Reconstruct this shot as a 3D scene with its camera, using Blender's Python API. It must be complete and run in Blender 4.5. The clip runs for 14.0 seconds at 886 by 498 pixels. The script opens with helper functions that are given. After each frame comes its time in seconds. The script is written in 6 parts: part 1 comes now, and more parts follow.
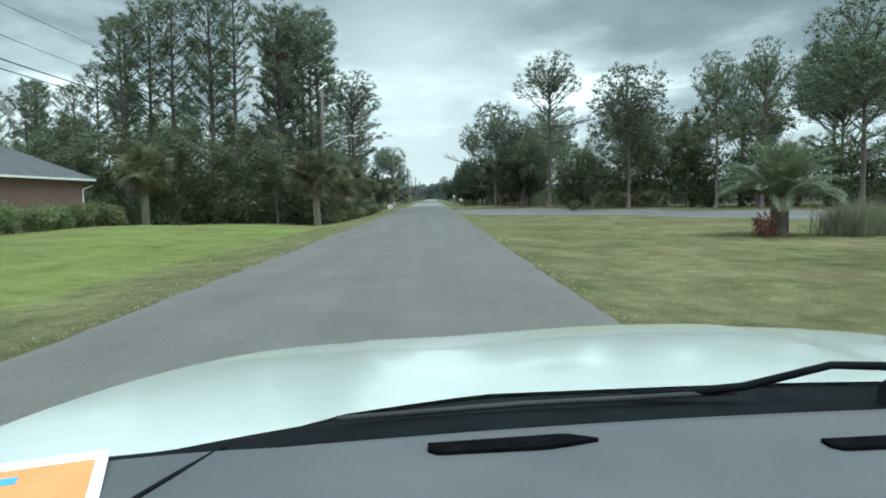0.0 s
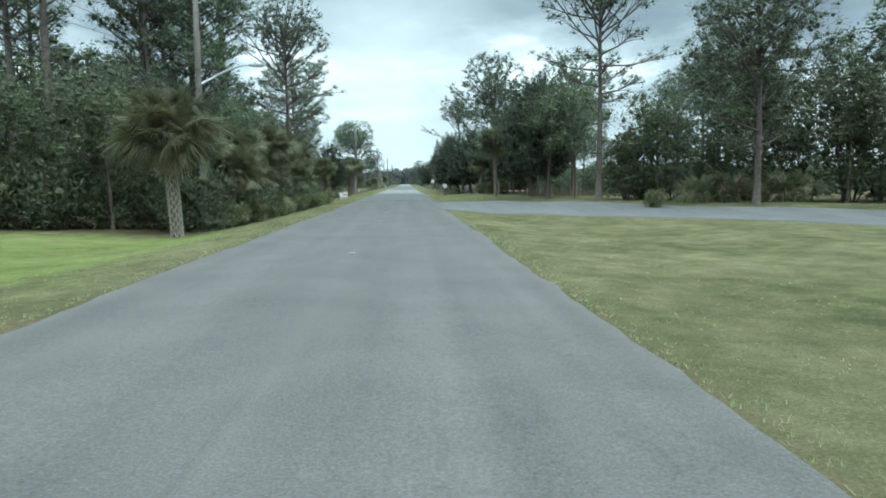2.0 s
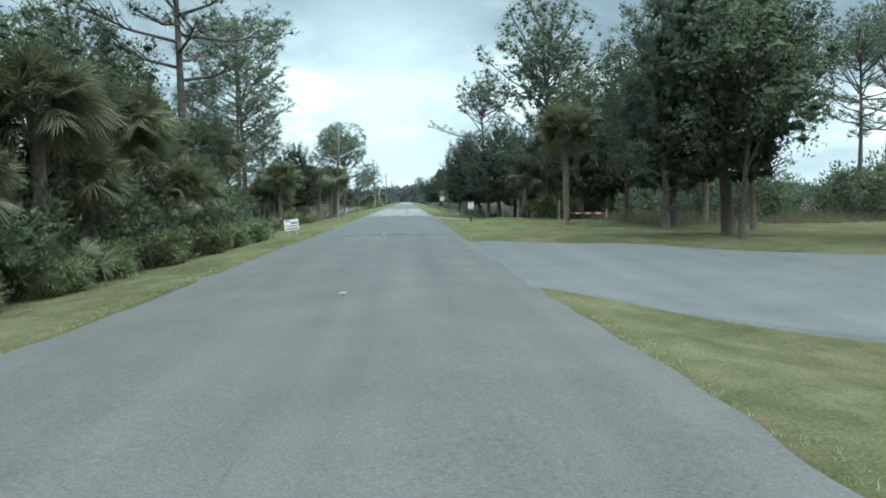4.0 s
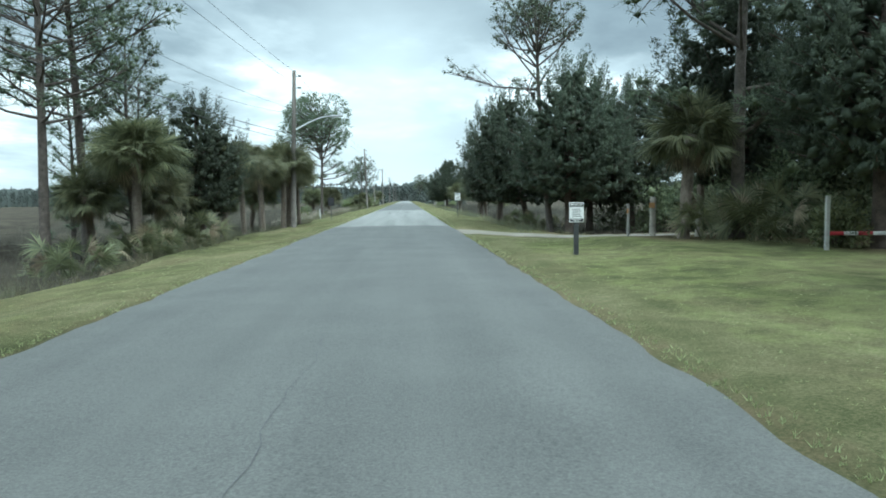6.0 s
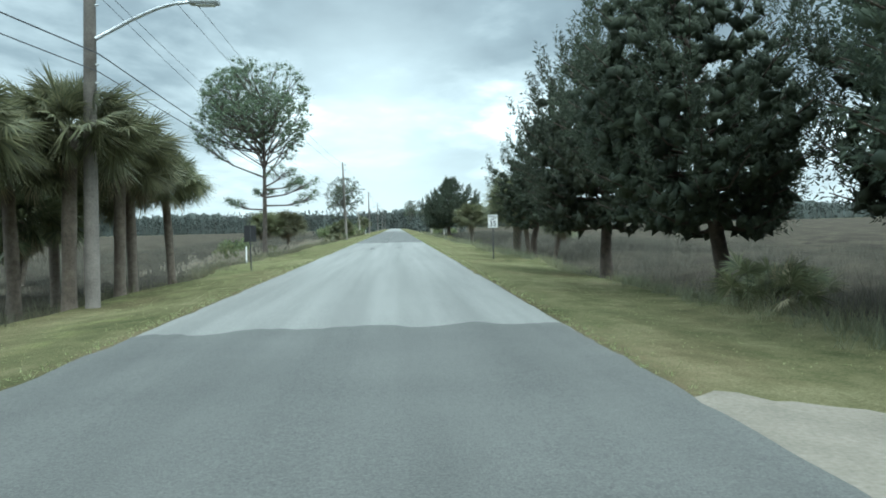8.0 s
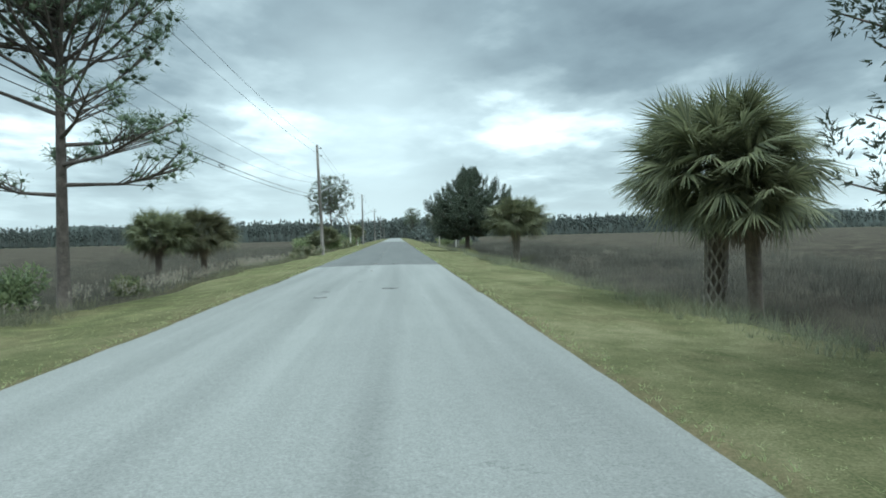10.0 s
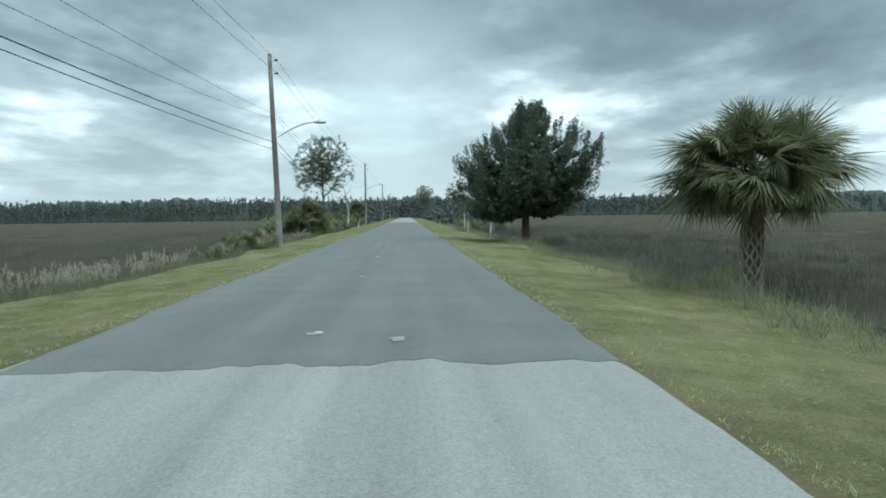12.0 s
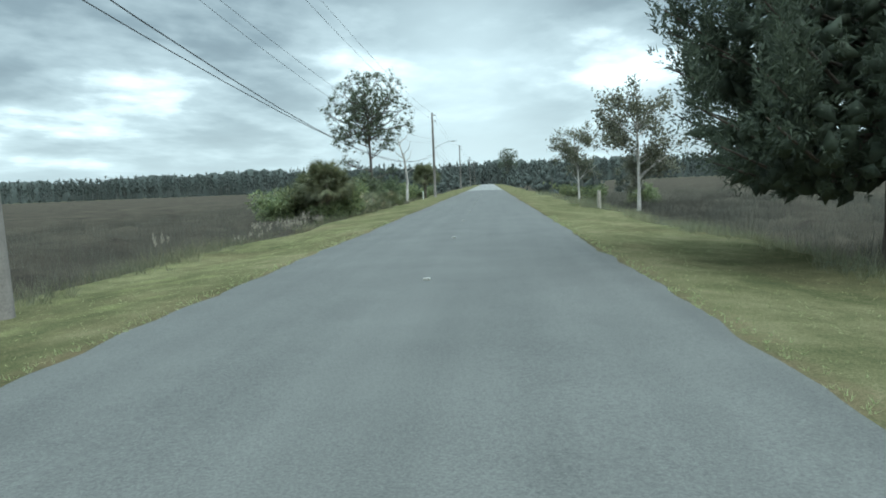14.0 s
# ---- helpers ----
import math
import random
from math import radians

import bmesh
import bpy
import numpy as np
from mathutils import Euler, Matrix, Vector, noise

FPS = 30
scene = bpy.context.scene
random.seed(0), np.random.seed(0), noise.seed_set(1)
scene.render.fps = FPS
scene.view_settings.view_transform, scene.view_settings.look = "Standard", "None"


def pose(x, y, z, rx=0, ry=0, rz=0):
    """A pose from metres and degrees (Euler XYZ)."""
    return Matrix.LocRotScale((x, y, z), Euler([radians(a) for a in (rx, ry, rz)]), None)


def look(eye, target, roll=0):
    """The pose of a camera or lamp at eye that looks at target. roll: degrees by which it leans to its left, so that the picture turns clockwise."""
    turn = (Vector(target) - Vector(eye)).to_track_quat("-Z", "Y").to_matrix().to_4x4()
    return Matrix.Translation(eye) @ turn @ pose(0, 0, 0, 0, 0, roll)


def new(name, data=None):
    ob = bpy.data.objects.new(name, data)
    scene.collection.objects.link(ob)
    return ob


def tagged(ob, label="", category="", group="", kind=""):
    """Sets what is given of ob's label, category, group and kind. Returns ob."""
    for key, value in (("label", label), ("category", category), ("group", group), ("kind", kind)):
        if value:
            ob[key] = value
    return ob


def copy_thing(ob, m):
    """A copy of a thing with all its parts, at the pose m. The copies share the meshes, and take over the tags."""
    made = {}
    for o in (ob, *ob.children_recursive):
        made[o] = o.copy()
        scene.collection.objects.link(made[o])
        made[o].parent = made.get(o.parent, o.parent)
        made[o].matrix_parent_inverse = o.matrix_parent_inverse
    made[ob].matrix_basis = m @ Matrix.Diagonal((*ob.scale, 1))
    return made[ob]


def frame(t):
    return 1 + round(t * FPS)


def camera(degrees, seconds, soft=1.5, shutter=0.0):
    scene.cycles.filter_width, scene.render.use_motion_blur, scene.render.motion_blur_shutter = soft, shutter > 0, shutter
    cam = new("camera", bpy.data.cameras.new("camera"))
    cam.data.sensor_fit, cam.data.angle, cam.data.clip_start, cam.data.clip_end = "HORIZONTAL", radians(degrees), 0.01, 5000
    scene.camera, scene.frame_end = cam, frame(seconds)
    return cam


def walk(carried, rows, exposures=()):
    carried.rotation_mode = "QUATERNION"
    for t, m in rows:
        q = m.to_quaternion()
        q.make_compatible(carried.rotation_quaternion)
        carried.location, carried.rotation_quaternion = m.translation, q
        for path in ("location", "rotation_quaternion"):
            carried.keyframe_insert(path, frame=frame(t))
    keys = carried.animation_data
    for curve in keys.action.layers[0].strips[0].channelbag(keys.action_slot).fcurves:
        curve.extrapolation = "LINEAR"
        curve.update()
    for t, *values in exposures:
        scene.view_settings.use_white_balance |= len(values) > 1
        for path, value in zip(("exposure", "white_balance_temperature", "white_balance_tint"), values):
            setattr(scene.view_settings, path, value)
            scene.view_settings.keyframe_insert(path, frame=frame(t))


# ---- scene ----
# camera and its drive along the road
EXPOSURES = tuple((t, stops, 6120 if t == 0 else 5900 if t < 8 else 6000, -3) for t, stops in ((0.0, 0.10), (0.4, 0.38), (1.0, 0.30), (3.0, 0.38), (5.5, 0.38), (8.0, 0.38), (10.5, 0.03), (11.5, -0.05), (12.0, -0.06), (12.5, 0.06), (13.0, -0.04), (14.0, 0.10)))
cam = camera(66.32, 14.0, soft=1.8, shutter=0.0)
PATH = (
    (0, (1.080, -0.000, 1.43), (1.107, 1.994, 1.278), -0.84),
    (0.5, (1.129, 6.372, 1.43), (1.222, 8.359, 1.219), -0.82),
    (1, (1.138, 12.741, 1.43), (1.250, 14.725, 1.205), -0.58),
    (1.5, (1.114, 19.113, 1.43), (1.228, 21.099, 1.218), -0.38),
    (2, (1.123, 25.508, 1.43), (1.227, 27.495, 1.234), -0.47),
    (2.5, (1.138, 31.962, 1.43), (1.240, 33.951, 1.243), -0.48),
    (3, (1.090, 38.429, 1.43), (1.192, 40.420, 1.262), -0.69),
    (5.5, (0.941, 71.305, 1.43), (1.045, 73.298, 1.292), -0.44),
    (6, (0.930, 77.901, 1.43), (1.035, 79.893, 1.281), -0.82),
    (6.5, (0.866, 84.528, 1.43), (0.980, 86.520, 1.286), -0.54),
    (7, (0.825, 91.099, 1.43), (0.951, 93.092, 1.310), -0.82),
    (7.5, (0.876, 97.708, 1.43), (1.006, 99.702, 1.345), -0.80),
    (8, (0.792, 104.534, 1.43), (0.928, 106.528, 1.360), -1.43),
    (10.5, (1.126, 138.804, 1.43), (1.261, 140.799, 1.389), -1.42),
    (11, (1.125, 145.648, 1.43), (1.251, 147.643, 1.344), -1.15),
    (11.5, (1.131, 152.551, 1.43), (1.244, 154.545, 1.325), -0.53),
    (12, (1.080, 159.425, 1.43), (1.183, 161.420, 1.329), -0.84),
    (12.5, (1.058, 166.407, 1.43), (1.150, 168.404, 1.358), -0.41),
    (13, (1.039, 173.500, 1.43), (1.110, 175.498, 1.374), -1.18),
    (13.5, (1.003, 180.673, 1.43), (0.997, 182.669, 1.308), -2.42),
    (14, (0.983, 187.853, 1.43), (0.840, 189.839, 1.237), -2.30),
)
walk(cam, [(t, look(eye, target, roll)) for t, eye, target, roll in PATH], EXPOSURES)

# sky: overcast with long cloud streets, brighter low over the end of the road
world = bpy.data.worlds.new("overcast")
scene.world = world
world.use_nodes = True
wn, wl = world.node_tree.nodes, world.node_tree.links
wn.clear()
w_out = wn.new("ShaderNodeOutputWorld")
w_bg = wn.new("ShaderNodeBackground")
w_sky = wn.new("ShaderNodeTexSky")
w_sky.sky_type, w_sky.sun_disc = "NISHITA", False
w_sky.sun_elevation, w_sky.sun_rotation = radians(63), radians(159)
w_sky.dust_density = 2.0
w_geo = wn.new("ShaderNodeTexCoord")
w_sep = wn.new("ShaderNodeSeparateXYZ")
wl.new(w_geo.outputs["Generated"], w_sep.inputs[0])


def wmath(op, a, b=0.0, clamp=False):
    n = wn.new("ShaderNodeMath")
    n.operation, n.use_clamp = op, clamp
    for k, v in enumerate((a, b)):
        if isinstance(v, (int, float)):
            n.inputs[k].default_value = v
        else:
            wl.new(v, n.inputs[k])
    return n.outputs[0]


def wnoise(vec, scale, detail, rough=0.55):
    n = wn.new("ShaderNodeTexNoise")
    n.inputs["Scale"].default_value, n.inputs["Detail"].default_value, n.inputs["Roughness"].default_value = scale, detail, rough
    n.inputs["Distortion"].default_value = 0.15
    wl.new(vec, n.inputs["Vector"])
    return n.outputs["Fac"]


def wramp(fac, stops):
    n = wn.new("ShaderNodeValToRGB")
    while len(n.color_ramp.elements) < len(stops):
        n.color_ramp.elements.new(0.5)
    for e, (p, c) in zip(n.color_ramp.elements, stops):
        e.position, e.color = p, (*c, 1)
    wl.new(fac, n.inputs[0])
    return n.outputs["Color"]


up = wmath("MAXIMUM", wmath("ADD", w_sep.outputs["Z"], 0.14), 0.06)
px = wmath("DIVIDE", w_sep.outputs["X"], up)
py = wmath("DIVIDE", w_sep.outputs["Y"], up)
w_plane = wn.new("ShaderNodeCombineXYZ")
wl.new(px, w_plane.inputs[0])
wl.new(py, w_plane.inputs[1])
w_map = wn.new("ShaderNodeMapping")
w_map.inputs["Rotation"].default_value = (0, 0, radians(-38))
w_map.inputs["Scale"].default_value = (1.0, 0.80, 1.0)
wl.new(w_plane.outputs[0], w_map.inputs["Vector"])
big = wnoise(w_map.outputs[0], 0.42, 3.0)
fine = wnoise(w_map.outputs[0], 1.0, 4.5, 0.55)
tufty = wnoise(w_map.outputs[0], 2.7, 5.0, 0.6)
cloud = wmath("ADD", wmath("ADD", wmath("MULTIPLY", big, 0.46), wmath("MULTIPLY", fine, 0.38)), wmath("MULTIPLY", tufty, 0.16))
shade = wramp(cloud, ((0.40, (0.22, 0.27, 0.315)), (0.47, (0.33, 0.40, 0.45)), (0.53, (0.60, 0.69, 0.745)), (0.59, (1.32, 1.44, 1.50))))
# the glow of thin cloud low over the road's end and along the skyline
low = wmath("SUBTRACT", 1.0, wmath("MULTIPLY", w_sep.outputs["Z"], 4.2), True)
low = wmath("MULTIPLY", low, low)
aim = wn.new("ShaderNodeVectorMath")
aim.operation = "DOT_PRODUCT"
aim.inputs[1].default_value = (-0.03, 0.985, 0.17)
wl.new(w_geo.outputs["Generated"], aim.inputs[0])
thin = wmath("POWER", wmath("MAXIMUM", aim.outputs["Value"], 0.0), 90.0)
glow = wn.new("ShaderNodeMix")
glow.data_type = "RGBA"
wl.new(wmath("ADD", wmath("MULTIPLY", low, 0.6), wmath("MULTIPLY", thin, 0.5), True), glow.inputs[0])
wl.new(shade, glow.inputs[6])
glow.inputs[7].default_value = (1.06, 1.19, 1.25, 1)
w_mix = wn.new("ShaderNodeMix")
w_mix.data_type = "RGBA"
w_mix.inputs[0].default_value = 0.90
w_scaled = wn.new("ShaderNodeVectorMath")
w_scaled.operation = "SCALE"
w_scaled.inputs["Scale"].default_value = 0.09
wl.new(w_sky.outputs[0], w_scaled.inputs[0])
wl.new(w_scaled.outputs[0], w_mix.inputs[6])
wl.new(glow.outputs[2], w_mix.inputs[7])
wl.new(w_mix.outputs[2], w_bg.inputs["Color"])
# an overcast sky is brighter overhead than at the skyline
wl.new(wmath("ADD", 1.0, wmath("MULTIPLY", wmath("MAXIMUM", wmath("SUBTRACT", w_sep.outputs["Z"], 0.33), 0.0), 6.0)), w_bg.inputs["Strength"])
wl.new(w_bg.outputs[0], w_out.inputs["Surface"])

sun = new("sun", bpy.data.lights.new("sun", "SUN"))
sun.data.energy, sun.data.angle, sun.data.color = 1.0, radians(40), (1.0, 0.96, 0.90)
sun.matrix_world = look((10, -26, 56), (0, 0, 0))
scene.view_settings.exposure = 0.0

# ---- materials ----


def bsdf(name, rough=0.7, metal=0.0):
    m = bpy.data.materials.new(name)
    m.use_nodes = True
    b = m.node_tree.nodes["Principled BSDF"]
    b.inputs["Roughness"].default_value, b.inputs["Metallic"].default_value = rough, metal
    return m, m.node_tree.nodes, m.node_tree.links, b


def node(nt, kind, **vals):
    n = nt.new(kind)
    for k, v in vals.items():
        n.inputs[k].default_value = v
    return n


def ramp(nt, lk, fac, stops):
    n = nt.new("ShaderNodeValToRGB")
    while len(n.color_ramp.elements) < len(stops):
        n.color_ramp.elements.new(0.5)
    for e, (p, c) in zip(n.color_ramp.elements, stops):
        e.position, e.color = p, (*c, 1)
    lk.new(fac, n.inputs[0])
    return n.outputs["Color"]


def mix(nt, lk, fac, a, b, mode="MIX"):
    n = nt.new("ShaderNodeMix")
    n.data_type, n.blend_type = "RGBA", mode
    for k, v in ((0, fac), (6, a), (7, b)):
        if isinstance(v, (int, float)):
            n.inputs[k].default_value = v
        elif isinstance(v, tuple):
            n.inputs[k].default_value = (*v, 1)
        else:
            lk.new(v, n.inputs[k])
    return n.outputs[2]


def fmath(nt, lk, op, a, b=0.0, clamp=False):
    n = nt.new("ShaderNodeMath")
    n.operation, n.use_clamp = op, clamp
    for k, v in enumerate((a, b)):
        if isinstance(v, (int, float)):
            n.inputs[k].default_value = v
        else:
            lk.new(v, n.inputs[k])
    return n.outputs[0]


def noise_at(nt, lk, vec, scale, detail=4.0, rough=0.55, stretch=None):
    if stretch:
        mp = nt.new("ShaderNodeMapping")
        mp.inputs["Scale"].default_value = stretch
        lk.new(vec, mp.inputs["Vector"])
        vec = mp.outputs[0]
    n = node(nt, "ShaderNodeTexNoise", Scale=scale, Detail=detail, Roughness=rough)
    lk.new(vec, n.inputs["Vector"])
    return n.outputs["Fac"]


def bump(nt, lk, b, height, strength=0.3, distance=0.02):
    n = node(nt, "ShaderNodeBump", Strength=strength, Distance=distance)
    lk.new(height, n.inputs["Height"])
    lk.new(n.outputs[0], b.inputs["Normal"])


def mottled(name, dark, light, scale=8.0, rough=0.75, metal=0.0, fine=60.0, bumpy=0.25, depth=0.01):
    """A surface with blotches at one scale and grain at another."""
    m, nt, lk, b = bsdf(name, rough, metal)
    co = nt.new("ShaderNodeTexCoord").outputs["Object"]
    f = fmath(nt, lk, "ADD", fmath(nt, lk, "MULTIPLY", noise_at(nt, lk, co, scale), 0.6), fmath(nt, lk, "MULTIPLY", noise_at(nt, lk, co, fine), 0.4))
    lk.new(ramp(nt, lk, f, ((0.32, dark), (0.66, light))), b.inputs["Base Color"])
    bump(nt, lk, b, noise_at(nt, lk, co, fine), bumpy, depth)
    return m


def leafy(name, dark, light, old=None, rough=0.6, glow=0.25):
    """Foliage: tone by leaf and by plant, some light through the blade."""
    m, nt, lk, b = bsdf(name, rough)
    geo = nt.new("ShaderNodeNewGeometry")
    info = nt.new("ShaderNodeObjectInfo")
    co = nt.new("ShaderNodeTexCoord").outputs["Object"]
    f = fmath(nt, lk, "ADD", fmath(nt, lk, "MULTIPLY", geo.outputs["Random Per Island"], 0.55), fmath(nt, lk, "MULTIPLY", noise_at(nt, lk, co, 0.9, 2.0), 0.45))
    stops = [(0.18, dark), (0.75, light)]
    if old:
        stops += [(0.93, light), (0.96, old)]
    col = ramp(nt, lk, f, stops)
    hsv = node(nt, "ShaderNodeHueSaturation", Saturation=0.95)
    lk.new(fmath(nt, lk, "ADD", fmath(nt, lk, "MULTIPLY", info.outputs["Random"], 0.04), 0.485), hsv.inputs["Hue"])
    lk.new(fmath(nt, lk, "ADD", fmath(nt, lk, "MULTIPLY", info.outputs["Random"], 0.5), 0.75), hsv.inputs["Value"])
    lk.new(col, hsv.inputs["Color"])
    lk.new(hsv.outputs[0], b.inputs["Base Color"])
    b.inputs["Specular IOR Level"].default_value = 0.25
    if glow:
        tr = nt.new("ShaderNodeBsdfTranslucent")
        lk.new(mix(nt, lk, min(1.0, 1.7 * glow), (0.0, 0.0, 0.0), hsv.outputs[0]), tr.inputs["Color"])
        both = nt.new("ShaderNodeAddShader")
        lk.new(b.outputs[0], both.inputs[0])
        lk.new(tr.outputs[0], both.inputs[1])
        lk.new(both.outputs[0], nt["Material Output"].inputs["Surface"])
    return m


def asphalt(name, dark, light, streak=0.35, crack=0.5):
    m, nt, lk, b = bsdf(name, 0.85)
    co = nt.new("ShaderNodeTexCoord").outputs["Object"]
    grain = noise_at(nt, lk, co, 46, 5, 0.85)
    blot = noise_at(nt, lk, co, 0.7, 4)
    lanes = noise_at(nt, lk, co, 1.6, 3, 0.5, (1.0, 0.03, 1.0))
    speck = noise_at(nt, lk, co, 16, 3, 0.7)
    grain = fmath(nt, lk, "ADD", fmath(nt, lk, "MULTIPLY", grain, 0.84), fmath(nt, lk, "MULTIPLY", speck, 0.16))
    f = fmath(nt, lk, "ADD", fmath(nt, lk, "MULTIPLY", grain, 0.72), fmath(nt, lk, "MULTIPLY", blot, 0.28 - streak * 0.4))
    f = fmath(nt, lk, "ADD", f, fmath(nt, lk, "MULTIPLY", lanes, streak * 0.4))
    col = ramp(nt, lk, f, ((0.40, dark), (0.60, light)))
    vo = node(nt, "ShaderNodeTexVoronoi", Scale=0.55, Randomness=1.0)
    vo.feature = "DISTANCE_TO_EDGE"
    wob = nt.new("ShaderNodeVectorMath")
    wob.operation = "ADD"
    nz = node(nt, "ShaderNodeTexNoise", Scale=2.2, Detail=3.0)
    lk.new(co, nz.inputs["Vector"])
    lk.new(co, wob.inputs[0])
    lk.new(nz.outputs["Color"], wob.inputs[1])
    lk.new(wob.outputs[0], vo.inputs["Vector"])
    line = fmath(nt, lk, "LESS_THAN", vo.outputs["Distance"], 0.0035)
    where = fmath(nt, lk, "GREATER_THAN", noise_at(nt, lk, co, 0.16, 2), 0.62 - 0.12 * crack)
    line = fmath(nt, lk, "MULTIPLY", fmath(nt, lk, "MULTIPLY", line, where), crack)
    lk.new(mix(nt, lk, line, col, tuple(c * 0.35 for c in dark)), b.inputs["Base Color"])
    bump(nt, lk, b, grain, 0.5, 0.006)
    return m


ASPHALT_OLD = asphalt("asphalt_old", (0.048, 0.0440, 0.0405), (0.134, 0.1235, 0.113), 0.35, 0.12)
ASPHALT_DARK = asphalt("asphalt_dark", (0.046, 0.0468, 0.0440), (0.124, 0.1245, 0.1155), 0.35, 0.12)
ASPHALT_PALE = asphalt("asphalt_pale", (0.108, 0.108, 0.101), (0.234, 0.234, 0.218), 0.6, 0.30)
ASPHALT_SIDE = asphalt("asphalt_side", (0.065, 0.064, 0.061), (0.155, 0.152, 0.145))
SAND = mottled("sandy_gravel", (0.10, 0.088, 0.068), (0.225, 0.200, 0.162), 0.9, 0.95, 0, 25, 0.5, 0.02)
PATCH = mottled("patch_concrete", (0.12, 0.12, 0.116), (0.235, 0.23, 0.22), 7, 0.9)
BARK_PINE = mottled("pine_bark", (0.042, 0.035, 0.030), (0.145, 0.12, 0.102), 5, 0.95, 0, 22, 0.8, 0.03)
BARK_CEDAR = mottled("cedar_bark", (0.04, 0.03, 0.025), (0.13, 0.10, 0.08), 6, 0.95, 0, 30, 0.8, 0.03)
BARK_PALE = mottled("pale_bark", (0.22, 0.20, 0.18), (0.50, 0.47, 0.43), 5, 0.9, 0, 30, 0.5, 0.02)
PALM_TRUNK = mottled("palm_trunk", (0.085, 0.066, 0.052), (0.225, 0.185, 0.15), 7, 0.95, 0, 34, 0.8, 0.03)
PALM_BOOT = mottled("palm_boot", (0.17, 0.15, 0.12), (0.42, 0.38, 0.32), 9, 0.95, 0, 40, 0.6, 0.02)
NEEDLES = leafy("pine_needles", (0.034, 0.047, 0.030), (0.092, 0.112, 0.066), (0.090, 0.088, 0.052), 0.6, 0.5)
CEDAR_LEAF = leafy("cedar_sprays", (0.029, 0.037, 0.026), (0.052, 0.063, 0.040), (0.060, 0.060, 0.038), 0.8, 0.42)
PALM_LEAF = leafy("palm_leaf", (0.042, 0.047, 0.026), (0.122, 0.122, 0.063), (0.175, 0.142, 0.078), 0.6, 0.35)
PALM_DRY = leafy("palm_dry_leaf", (0.104, 0.080, 0.052), (0.272, 0.224, 0.152), None, 0.8)
PINDO_LEAF = leafy("feather_palm_leaf", (0.046, 0.060, 0.034), (0.128, 0.148, 0.082), (0.16, 0.15, 0.07), 0.6)
SHRUB_LEAF = leafy("shrub_leaf", (0.028, 0.037, 0.022), (0.086, 0.098, 0.050), (0.092, 0.085, 0.046), 0.65, 0.5)
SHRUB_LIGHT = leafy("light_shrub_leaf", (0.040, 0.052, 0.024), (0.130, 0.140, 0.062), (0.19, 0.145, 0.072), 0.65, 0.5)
RUSSET_LEAF = leafy("russet_leaf", (0.075, 0.045, 0.028), (0.19, 0.12, 0.07), None, 0.65)
RED_LEAF = leafy("red_leaf", (0.06, 0.015, 0.018), (0.20, 0.05, 0.05), None, 0.5)
REED = leafy("marsh_reed", (0.043, 0.040, 0.034), (0.076, 0.070, 0.056), (0.076, 0.080, 0.052), 0.9, 0.3)
WEED = leafy("green_weed", (0.064, 0.066, 0.043), (0.128, 0.126, 0.078), (0.170, 0.153, 0.102), 0.85, 0.3)
BRUSH = leafy("marsh_brush", (0.026, 0.024, 0.021), (0.052, 0.047, 0.038), (0.05, 0.055, 0.034), 0.9, 0.3)
GOLDENROD = leafy("goldenrod", (0.085, 0.095, 0.035), (0.20, 0.20, 0.06), (0.30, 0.26, 0.06), 0.85, 0.3)
STRAW = leafy("dry_grass", (0.082, 0.079, 0.043), (0.175, 0.162, 0.097), (0.122, 0.142, 0.058), 0.85, 0.25)
GRASS = leafy("grass_blade", (0.106, 0.119, 0.051), (0.196, 0.200, 0.098), (0.306, 0.272, 0.153), 0.8, 0.5)
# grey-blue leaf tone: the haze of distance is put into the base colour
FAR_LEAF_HAZED = leafy("far_wood_leaf_hazed", (0.056, 0.068, 0.062), (0.074, 0.086, 0.077), None, 0.95, 0.3)
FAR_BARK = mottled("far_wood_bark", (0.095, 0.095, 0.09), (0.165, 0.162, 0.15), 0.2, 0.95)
POLE_WOOD = mottled("weathered_pole", (0.066, 0.058, 0.050), (0.170, 0.152, 0.134), 2.5, 0.9, 0, 30, 0.5, 0.02)
GALVANISED = mottled("galvanised_steel", (0.34, 0.36, 0.37), (0.52, 0.54, 0.55), 5, 0.5, 0.6)
CABLE = mottled("cable", (0.02, 0.02, 0.022), (0.05, 0.05, 0.055), 5, 0.7)
LAMP_GLASS = mottled("lamp_lens", (0.5, 0.52, 0.52), (0.7, 0.72, 0.72), 9, 0.25)
SIGN_WHITE = mottled("sign_white", (0.66, 0.67, 0.66), (0.80, 0.80, 0.79), 7, 0.55, 0, 60, 0.05)
SIGN_BLACK = mottled("sign_black", (0.012, 0.012, 0.014), (0.035, 0.035, 0.04), 7, 0.5, 0, 60, 0.05)
SIGN_GREY = mottled("sign_back", (0.028, 0.03, 0.032), (0.07, 0.072, 0.075), 4, 0.6, 0.3)
SIGN_RED = mottled("sign_red", (0.42, 0.02, 0.035), (0.58, 0.04, 0.06), 7, 0.55, 0, 60, 0.05)
REFLECTOR = mottled("road_reflector", (0.22, 0.215, 0.19), (0.34, 0.33, 0.29), 30, 0.4)
POST_WOOD = mottled("post_wood", (0.16, 0.14, 0.115), (0.34, 0.31, 0.26), 4, 0.9, 0, 35, 0.5, 0.02)
CONCRETE = mottled("concrete_post", (0.24, 0.235, 0.215), (0.42, 0.41, 0.38), 4, 0.9, 0, 35, 0.4, 0.01)
